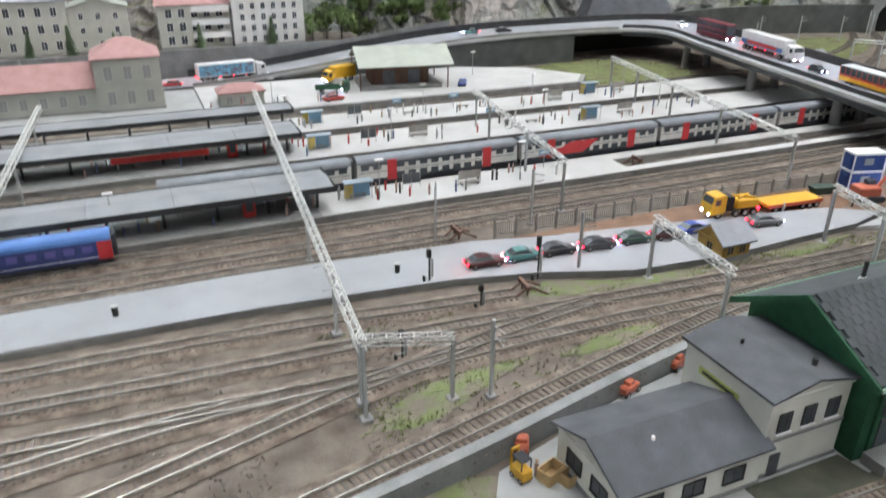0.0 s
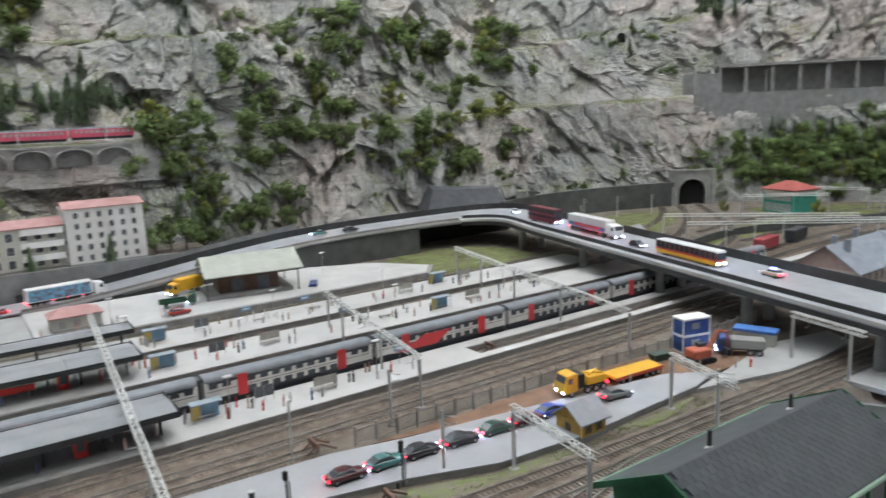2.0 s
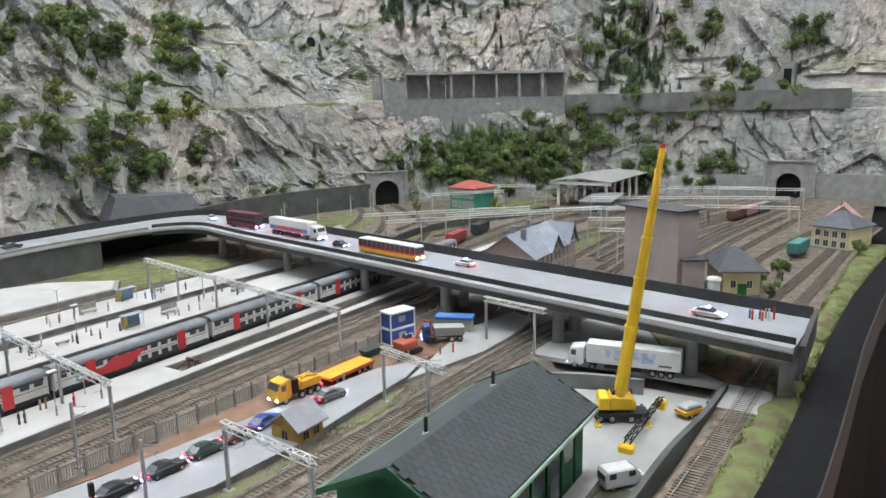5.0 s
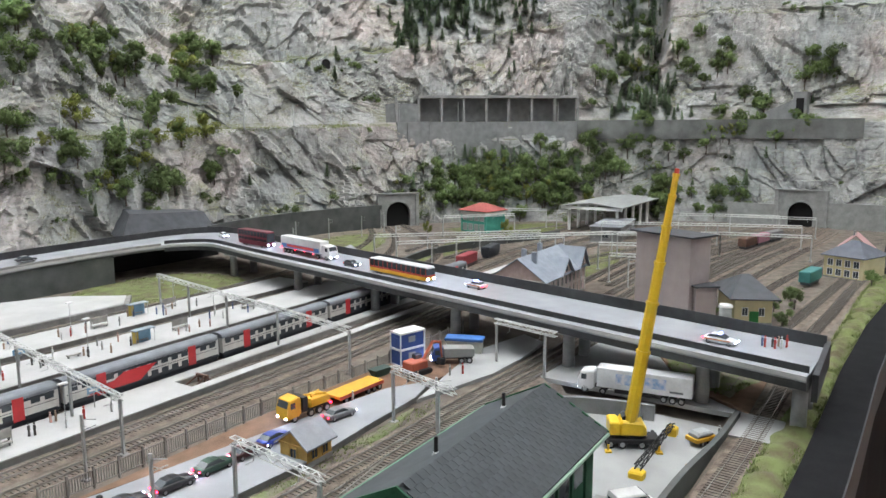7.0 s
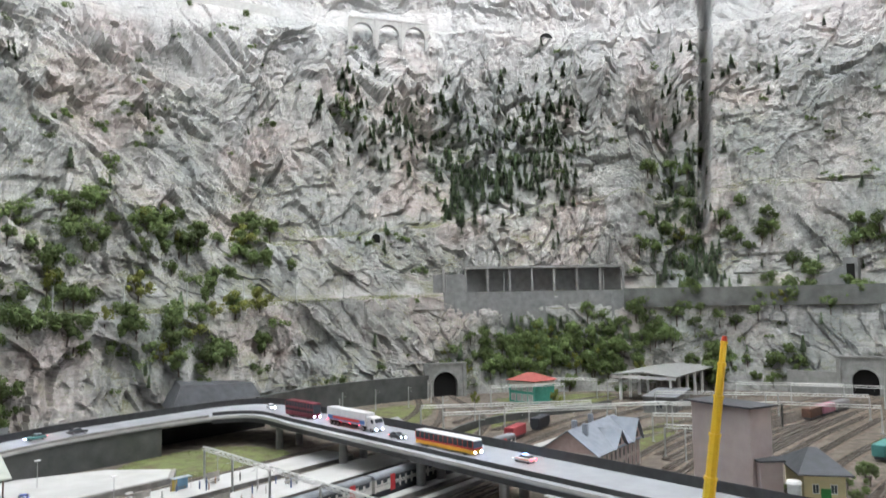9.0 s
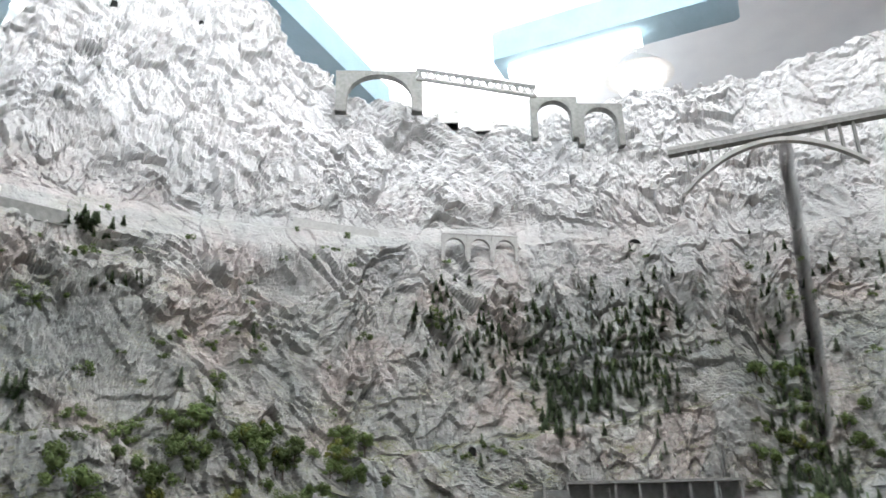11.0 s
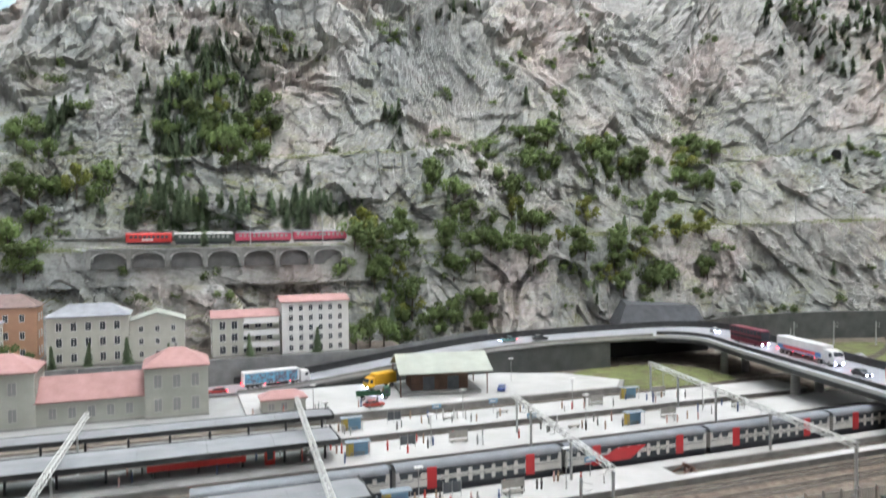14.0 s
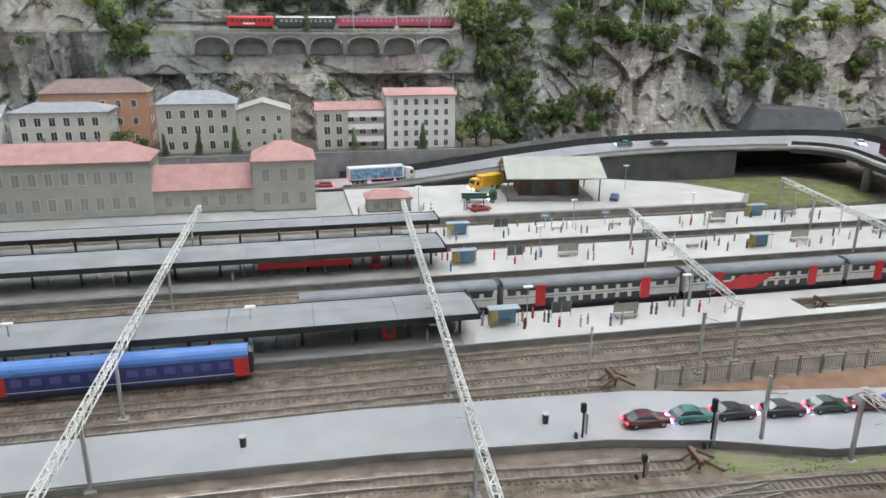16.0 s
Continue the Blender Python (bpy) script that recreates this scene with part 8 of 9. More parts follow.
def bus(m, colours, label, length=12.0, decks=1, width=1.27):
    """A bus pointing along +x: lower, middle and upper bands, window rows."""
    low, mid, top = colours
    ob = thing("double_deck_bus" if decks == 2 else "bus", label, "bus", "buses")
    ob.matrix_world = m
    h, H = length / 2, (4.2 if decks == 2 else 3.2)
    part("lower_body", scaled(loft([ring(-h, width - 0.1, 0.4, 1.0, 0.08), ring(-h + 0.15, width, 0.35, 1.15, 0.08), ring(h - 0.2, width, 0.35, 1.15, 0.08), ring(h, width - 0.12, 0.4, 1.0, 0.08)])), low, ob)
    part("middle_body", scaled(Geo().cbox(-h + 0.02, h - 0.04, -width, width, 1.15, 1.5, 0.02)), mid, ob)
    part("cabin", scaled(loft([ring(-h + 0.03, width - 0.03, 1.5, H - 0.25, 0.05), ring(-h + 0.2, width - 0.02, 1.5, H - 0.12, 0.1), ring(h - 0.35, width - 0.02, 1.5, H - 0.12, 0.1), ring(h - 0.05, width - 0.08, 1.5, H - 0.4, 0.08)])), WINDOW, ob)
    part("roof", scaled(loft([ring(-h, width - 0.1, H - 0.32, H - 0.08, 0.08), ring(-h + 0.3, width, H - 0.32, H, 0.1), ring(h - 0.4, width, H - 0.32, H, 0.1), ring(h - 0.05, width - 0.15, H - 0.4, H - 0.15, 0.08)])), top, ob)
    n = int(length / 1.5)
    for k in range(n + 1):
        x = -h + 0.1 + k * (length - 0.3) / n
        for s in (-1, 1):
            part("window_pillar", scaled(Geo().box(x - 0.07, x + 0.07, s * width - 0.03, s * width + 0.005, 1.5, H - 0.3)), mid, ob)
    if decks == 2:
        part("deck_band", scaled(Geo().cbox(-h + 0.02, h - 0.06, -width - 0.005, width + 0.005, 2.2, 2.75, 0.02)), top, ob)
    wheels(ob, (-h + 2.4, -h + 3.6, h - 2.6) if length > 13 else (-h + 2.6, h - 2.6), width - 0.02, 0.48, 0.3)
    for s in (-1, 1):
        part("headlamp", scaled(Geo().box(h - 0.08, h + 0.06, s * 0.85 - 0.2, s * 0.85 + 0.2, 0.6, 0.92)), WHITELAMP, ob)
        part("tail_lamp", scaled(Geo().box(-h - 0.05, -h + 0.08, s * 0.9 - 0.15, s * 0.9 + 0.15, 0.7, 1.1)), REDLAMP, ob)
    part("destination_lamp", scaled(Geo().box(h - 0.28, h - 0.10, -0.6, 0.6, H - 0.42, H - 0.2)), BLUELAMP, ob)
    return ob


POSTYELLOW, REDSTRIPE = paint("bus_yellow", (0.75, 0.42, 0.03)), paint("bus_red", (0.5, 0.05, 0.03))
bus(heading(1.392, 1.005, DZ, -103), (POSTYELLOW, REDSTRIPE, WHITEBOX), "yellow bus with white roof and red stripe on the bridge", 18.0)
BURG = paint("burgundy_paint", (0.16, 0.015, 0.03))
bus(heading(1.558, 1.675, DZ, -100), (BURG, BURG, BURG), "burgundy double-deck coach on the bridge, lamps lit", 13.5, 2)

# yellow heavy-haul tractor and its low trailer
YELLOW = paint("works_yellow", (0.66, 0.36, 0.02), 0.45)
lorry = thing("works_lorry", "yellow four-axle works lorry with lamps lit", "lorry")
lorry.matrix_world = heading(0.768, 0.742, 0.0105, 172)
cab(lorry, 1.4, 3.6, YELLOW, 3.3)
part("chassis", scaled(Geo().box(-3.8, 3.4, -0.6, 0.6, 0.7, 1.15)), CHASSIS, lorry)
part("ballast_box", scaled(loft([ring(-3.6, 1.2, 1.2, 1.9, 0.1), ring(-3.3, 1.22, 1.2, 2.3, 0.1), ring(-0.4, 1.22, 1.2, 2.3, 0.1), ring(-0.2, 1.1, 1.2, 1.8, 0.1)])), YELLOW, lorry)
part("exhaust_tower", scaled(Geo().box(0.2, 1.0, -1.1, 1.1, 1.2, 2.9)), CHASSIS, lorry)
for s in (-1, 1):
    part("tow_bar", scaled(Geo().rod((-3.2, -0.8 * s, 2.4), (-0.6, 0.8 * s, 2.5 + 0.1 * s), 0.15, 0.15, 8)), YELLOW, lorry)
wheels(lorry, (-3.0, -1.7, -0.3, 2.4), 1.2, 0.52, 0.35)
for s in (-1, 1):
    part("tail_lamp", scaled(Geo().box(-3.9, -3.8, s * 0.9 - 0.2, s * 0.9 + 0.2, 0.8, 1.0)), REDLAMP, lorry)
tr = thing("low_loader", "flat yellow low-loader trailer on the site", "trailer")
tr.matrix_world = heading(0.885, 0.738, 0.0062, 176)
part("bed", scaled(Geo().cbox(-4.6, 4.6, -1.5, 1.5, 0.95, 1.35, 0.05)), YELLOW, tr)
part("edge_rail", scaled(Geo().box(-4.6, 4.6, -1.53, -1.5, 0.8, 1.3).box(-4.6, 4.6, 1.5, 1.53, 0.8, 1.3)), paint("works_red", (0.45, 0.06, 0.03)), tr)
wheels(tr, (-3.8, -2.6, -1.4, 2.0, 3.2), 1.45, 0.45, 0.35)

# blue-and-white site containers, two stacked
BLUEBOX = paint("container_blue", (0.02, 0.06, 0.24), 0.5)
cont = thing("site_container", "stacked blue site containers with white frames", "container", "site containers")
cont.matrix_world = heading(1.042, 0.757, 0.006, -16)
for z0 in (0.0, 0.031):
    bx = part("box", Geo().box(0.0015, 0.0565, 0.0015, 0.0295, z0 + 0.001, z0 + 0.030), BLUEBOX, cont)
    g = Geo()
    for x in (0, 0.0575):
        for y in (0, 0.0305):
            g.box(x, x + 0.002, y, y + 0.002, z0, z0 + 0.031)
    for z in (z0, z0 + 0.029):
        g.box(0, 0.0595, 0, 0.002, z, z + 0.002).box(0, 0.0595, 0.0305, 0.0325, z, z + 0.002).box(0, 0.002, 0, 0.0325, z, z + 0.002).box(0.0575, 0.0595, 0, 0.0325, z, z + 0.002)
    part("white_frame", g, WHITE, cont)
    part("window", Geo().box(0.020, 0.036, 0.0005, 0.0013, z0 + 0.012, z0 + 0.023), PALEWIN, cont)
    part("window", Geo().box(0.0005, 0.0013, 0.009, 0.021, z0 + 0.010, z0 + 0.022), BLUEBOX, cont)
part("white_roof", Geo().box(0, 0.0595, 0, 0.0325, 0.062, 0.0635), WHITE, cont)
skip = thing("skip", "dark green open skip on the site", "skip")
skip.matrix_world = heading(0.985, 0.762, 0.0062, -10)
part("tub", loft([[(-0.014, -0.008, 0.001), (0.014, -0.008, 0.001), (0.014, 0.008, 0.001), (-0.014, 0.008, 0.001)], [(-0.02, -0.01, 0.014), (0.02, -0.01, 0.014), (0.02, 0.01, 0.014), (-0.02, 0.01, 0.014)]]), paint("skip_green", (0.03, 0.06, 0.045), 0.7), skip)
# excavator
ORANGE = paint("excavator_orange", (0.42, 0.10, 0.05), 0.5)
ex = thing("excavator", "faded red tracked excavator with a raised arm", "excavator")
ex.matrix_world = heading(1.03, 0.712, 0.0062, -15)
for s in (-1, 1):
    part("crawler", scaled(loft([ring(-1.9, 0.3, 0.2, 0.7, 0.1), ring(-1.6, 0.3, 0.0, 0.9, 0.1), ring(1.6, 0.3, 0.0, 0.9, 0.1), ring(1.9, 0.3, 0.2, 0.7, 0.1)])), CHASSIS, ex).location = (0, s * 1.2 * K, 0)
part("house", scaled(Geo().cbox(-2.0, 1.2, -1.3, 1.3, 1.0, 2.2, 0.15)), ORANGE, ex)
part("driver_cab", scaled(Geo().cbox(-0.1, 1.3, 0.2, 1.25, 1.0, 2.9, 0.12)), WINDOW, ex)
part("boom", scaled(Geo().rod((0.8, -0.3, 1.8), (3.0, -0.3, 4.6), 0.28, 0.24, 6).rod((3.0, -0.3, 4.6), (4.6, -0.3, 4.2), 0.24, 0.2, 6)), ORANGE, ex)
part("stick", scaled(Geo().rod((4.6, -0.3, 4.4), (5.0, -0.3, 1.6), 0.2, 0.16, 6)), ORANGE, ex)
part("bucket", scaled(loft([[(4.5, -0.9, 1.5), (5.3, -0.9, 1.5), (5.3, 0.3, 1.5), (4.5, 0.3, 1.5)], [(4.3, -0.9, 0.6), (5.0, -0.9, 0.4), (5.0, 0.3, 0.4), (4.3, 0.3, 0.6)]])), CHASSIS, ex)
# dump lorry with blue cab and a blue-roofed site hut
dp = thing("tipper_lorry", "grey tipper lorry with a blue cab", "lorry")
dp.matrix_world = heading(1.118, 0.693, 0.0062, 128)
cab(dp, 1.6, 3.4, paint("tipper_blue", (0.03, 0.08, 0.3)), 3.0)
part("tipper_body", scaled(loft([ring(-3.6, 1.25, 1.2, 2.4, 0.08), ring(-3.3, 1.25, 1.1, 2.5, 0.08), ring(1.2, 1.25, 1.1, 2.6, 0.08), ring(1.4, 1.2, 1.3, 2.6, 0.08)])), paint("tipper_grey", (0.26, 0.26, 0.25), 0.6), dp)
part("chassis", scaled(Geo().box(-3.4, 3.2, -0.5, 0.5, 0.7, 1.1)), CHASSIS, dp)
wheels(dp, (-2.8, -1.5, 2.4), 1.2, 0.52, 0.35)
bh = thing("site_hut", "low site hut with a bright blue roof", "hut")
bh.matrix_world = heading(1.165, 0.735, 0.004, -70)
part("wall", Geo().box(0, 0.07, 0, 0.026, 0, 0.026), BEIGE, bh)
part("roof", Geo().cbox(-0.003, 0.073, -0.003, 0.029, 0.0265, 0.032, 0.001), paint("roof_blue", (0.05, 0.16, 0.45), 0.5), bh)

# ---- mobile crane ----
CY = paint("crane_yellow", (0.78, 0.50, 0.02), 0.4)
crane = thing("mobile_crane", "yellow telescopic mobile crane with its boom raised", "crane")
crane.matrix_world = heading(0.982, 0.303, YZ, -62)
part("carrier", scaled(Geo().cbox(-3.4, 3.4, -1.3, 1.3, 0.7, 1.35, 0.1)), CHASSIS, crane)
wheels(crane, (-2.7, -1.2, 1.2, 2.7), 1.3, 0.55, 0.45)
part("slewing_ring", scaled(Geo().rod((0, 0, 1.35), (0, 0, 1.7), 1.25, 1.25, 20)), CHASSIS, crane)
part("superstructure", scaled(loft([ring(-1.6, 1.2, 1.7, 3.2, 0.2), ring(-1.3, 1.4, 1.7, 3.7, 0.25), ring(1.2, 1.4, 1.7, 3.5, 0.25), ring(1.7, 1.2, 1.7, 2.8, 0.2)])), CY, crane)
part("counterweight", scaled(Geo().cbox(-2.9, -1.62, -1.5, 1.5, 1.9, 3.5, 0.15)), CY, crane)
part("winch_drum", scaled(Geo().rod((-0.9, -0.9, 3.8), (-0.9, 0.9, 3.8), 0.4, 0.4, 12)), CHASSIS, crane)
part("driver_cab", scaled(Geo().cbox(0.2, 1.8, 1.45, 2.3, 1.7, 3.4, 0.12)), WINDOW, crane)
inv = crane.matrix_world.inverted()
BASE, TIP = Vector((0.975, 0.303, YZ + 0.035)), Vector((0.987, 0.257, 0.376))
bm_ = (TIP - BASE)
cuts = [0.0, 0.30, 0.50, 0.66, 0.80, 0.92, 1.0]
for k in range(6):
    a, b = BASE + bm_ * cuts[k], BASE + bm_ * (cuts[k + 1] + 0.012)
    r = 0.0092 - 0.001 * k
    g = Geo().rod(a, b, r, r * 0.97, 8)
    g.rod(b - bm_ * 0.012, b, r * 1.12, r * 1.12, 8)
    g.v = [tuple(inv @ Vector(p)) for p in g.v]
    part("boom_section", g, CY, crane)
g = Geo().rod(TIP, TIP + bm_ * 0.03, 0.004, 0.003, 8)
g.v = [tuple(inv @ Vector(p)) for p in g.v]
part("boom_head", g, paint("crane_red", (0.6, 0.06, 0.03)), crane)
g = Geo().rod(BASE + Vector((0.02, -0.004, -0.005)), BASE + bm_ * 0.26, 0.004, 0.003, 8)
g.v = [tuple(inv @ Vector(p)) for p in g.v]
part("lift_ram", g, HUB, crane)
for sx in (-1, 1):
    for sy in (-1, 1):
        part("outrigger", scaled(Geo().box(sx * 3.1 - 0.15, sx * 3.1 + 0.15, min(0, sy * 2.2), max(0, sy * 2.2), 0.9, 1.2)), CHASSIS, crane)
        part("outrigger_foot", scaled(Geo().rod((sx * 3.1, sy * 2.2, 0.0), (sx * 3.1, sy * 2.2, 1.0), 0.14, 0.14, 8).cbox(sx * 3.1 - 0.4, sx * 3.1 + 0.4, sy * 2.2 - 0.4, sy * 2.2 + 0.4, 0.0, 0.2, 0.03)), CY, crane)
jib = thing("crane_jib", "folded dark lattice jib lying on trestles", "crane part")
ja, jb = Vector((0.890, 0.264, YZ + 0.013)), Vector((1.050, 0.262, YZ + 0.016))
g = Geo()
for dy, dz in ((-0.004, -0.003), (0.004, -0.003), (-0.004, 0.004), (0.004, 0.004)):
    g.rod(ja + Vector((0, dy, dz)), jb + Vector((0, dy * 0.6, dz * 0.6)), 0.0011, 0.0009, 4)
for k in range(14):
    p, q = ja + (jb - ja) * k / 14, ja + (jb - ja) * (k + 1) / 14
    f = 0.004 if k % 2 else -0.004
    for dy in (-0.004, 0.004):
        g.rod(p + Vector((0, dy, f * 0.8)), q + Vector((0, dy, -f * 0.8)), 0.0008, 0.0008, 4)
    g.rod(p + Vector((0, f, 0.003)), q + Vector((0, -f, 0.003)), 0.0008, 0.0008, 4)
part("lattice", g, CHASSIS, jib)
part("trestle", Geo().cbox(0.880, 0.898, 0.254, 0.274, YZ, YZ + 0.0095, 0.002), CY, jib, "yellow trestle block")
part("trestle", Geo().cbox(1.042, 1.060, 0.254, 0.270, YZ, YZ + 0.0125, 0.002), CY, jib, "yellow trestle block")
van = thing("van", "white delivery van parked in the yard", "van")
van.matrix_world = heading(0.800, 0.2415, YZ, -40)
part("body", scaled(loft([ring(-2.5, 0.92, 0.4, 1.9, 0.12), ring(-2.3, 0.98, 0.3, 2.3, 0.15), ring(0.9, 0.98, 0.3, 2.3, 0.15), ring(1.7, 0.96, 0.3, 1.35, 0.14), ring(2.5, 0.86, 0.35, 1.0, 0.14)])), WHITECAR, van)
part("windscreen", scaled(loft([ring(1.02, 0.86, 1.5, 2.24, 0.05), ring(1.70, 0.88, 1.3, 1.46, 0.02)])), WINDOW, van)
for s in (-1, 1):
    part("side_window", scaled(Geo().box(0.2, 1.0, s * 0.985 - 0.01, s * 0.985 + 0.01, 1.4, 2.0)), WINDOW, van)
    part("rear_quarter_window", scaled(Geo().box(-2.1, -1.3, s * 0.985 - 0.01, s * 0.985 + 0.01, 1.4, 2.0)), WINDOW, van)
part("rear_window", scaled(Geo().box(-2.54, -2.42, -0.7, 0.7, 1.2, 1.82)), WINDOW, van)
wheels(van, (-1.6, 1.6), 0.97, 0.36)
trl = thing("covered_trailer", "small yellow trailer under a grey tarpaulin", "trailer")
trl.matrix_world = heading(1.042, 0.218, YZ, -30)
part("bed", scaled(Geo().cbox(-1.7, 1.7, -1.0, 1.0, 0.6, 1.1, 0.05)), YELLOW, trl)
part("tarpaulin", scaled(loft([ring(-1.4, 0.8, 1.1, 1.5, 0.15), ring(-1.0, 0.85, 1.1, 1.8, 0.2), ring(1.0, 0.85, 1.1, 1.75, 0.2), ring(1.4, 0.8, 1.1, 1.5, 0.15)])), paint("tarp_grey", (0.4, 0.42, 0.43), 0.8), trl)
wheels(trl, (-0.6, 0.6), 0.98, 0.35)
part("drawbar", scaled(Geo().rod((1.6, 0, 0.7), (3.0, 0, 0.4), 0.08, 0.08, 6)), CHASSIS, trl)


# orange works machines and crates in front of the workshop
def roller(x, y, deg):
    ob = thing("works_machine", "small faded orange works machine in the yard", "machine", "works machines")
    ob.matrix_world = heading(x, y, YZ, deg) @ Matrix.Scale(0.8, 4)
    part("body", scaled(loft([ring(-1.4, 0.6, 0.5, 1.2, 0.1), ring(-1.1, 0.7, 0.4, 1.5, 0.12), ring(0.6, 0.7, 0.4, 1.4, 0.12), ring(1.4, 0.6, 0.5, 1.0, 0.1)])), ORANGE, ob)
    part("driver_cab", scaled(Geo().cbox(-0.8, 0.3, -0.55, 0.55, 1.3, 1.95, 0.1)), ORANGE, ob)
    wheels(ob, (-1.0, 1.0), 0.75, 0.42, 0.3)


roller(0.232, 0.418, 60)
roller(0.375, 0.452, 20)
roller(0.452, 0.470, 20)
TIMBER = mat("crate_wood", (0.5, 0.36, 0.18), 0.8, (0.38, 0.26, 0.13), 500, 90)
for x, y, deg, s in ((0.238, 0.376, 20, 1.0), (0.252, 0.366, 15, 0.85)):
    cr = thing("wooden_crate", "open pale wooden crate in the yard", "crate", "wooden crates")
    cr.matrix_world = heading(x, y, YZ, deg)
    for a in (-1, 1):
        part("long_side", scaled(Geo().box(-0.9 * s, 0.9 * s, a * 0.6 * s - 0.05, a * 0.6 * s + 0.05, 0, 1.1 * s)), TIMBER, cr)
        part("short_side", scaled(Geo().box(a * 0.9 * s - 0.05, a * 0.9 * s + 0.05, -0.55 * s, 0.55 * s, 0, 1.1 * s)), TIMBER, cr)
    part("base", scaled(Geo().box(-0.85 * s, 0.85 * s, -0.55 * s, 0.55 * s, 0, 0.12)), TIMBER, cr)
fl_ = thing("forklift", "small yellow forklift in the yard", "forklift")
fl_.matrix_world = heading(0.214, 0.386, YZ, 100)
part("body", scaled(Geo().cbox(-0.8, 0.7, -0.5, 0.5, 0.3, 1.2, 0.1)), YELLOW, fl_)
part("mast", scaled(Geo().box(0.75, 0.9, -0.4, -0.25, 0.1, 2.4).box(0.75, 0.9, 0.25, 0.4, 0.1, 2.4).box(0.75, 0.9, -0.4, 0.4, 2.2, 2.4)), YELLOW, fl_)
part("overhead_guard", scaled(Geo().box(-0.6, 0.6, -0.5, 0.5, 2.0, 2.08).rod((-0.55, -0.45, 1.2), (-0.55, -0.45, 2.0), 0.05).rod((-0.55, 0.45, 1.2), (-0.55, 0.45, 2.0), 0.05)), CHASSIS, fl_)
wheels(fl_, (-0.5, 0.5), 0.52, 0.25, 0.2)

# lorries of the goods yard
yl = thing("box_lorry", "yellow curtain-side lorry at the goods shed", "lorry")
yl.matrix_world = heading(0.465, 1.86, 0.0155, -160)
part("box_body", scaled(Geo().cbox(-4.2, 2.0, -1.25, 1.25, 1.0, 3.6, 0.2)), YELLOW, yl)
cab(yl, 2.1, 4.0, YELLOW, 3.0)
wheels(yl, (-2.6, 2.9), 1.2, 0.48, 0.3)
gl = thing("flatbed_lorry", "dark green flatbed lorry on the goods yard", "lorry")
gl.matrix_world = heading(0.415, 1.735, 0.0155, 172)
GL = paint("lorry_green", (0.02, 0.09, 0.045), 0.5)
cab(gl, -3.6, -1.9, GL, 2.7)
part("flatbed", scaled(Geo().box(-1.7, 3.8, -1.2, 1.2, 1.0, 1.2).box(-1.7, 3.8, -1.2, -1.12, 1.2, 1.7).box(-1.7, 3.8, 1.12, 1.2, 1.2, 1.7).box(3.72, 3.8, -1.12, 1.12, 1.2, 1.7)), GL, gl)
wheels(gl, (-2.6, 2.4), 1.15, 0.46, 0.3)


# ---- trains ----
DDWHITE, DDROOF, DDDARK = paint("coach_white", (0.62, 0.61, 0.57), 0.45), mat("coach_roof_grey", (0.20, 0.215, 0.235), 0.55, (0.15, 0.16, 0.18), 500, 60, 0.5, 0.05), paint("coach_dark", (0.03, 0.035, 0.045), 0.5)
COACHRED = paint("coach_red", (0.55, 0.03, 0.035), 0.4)
RZ0 = 0.006


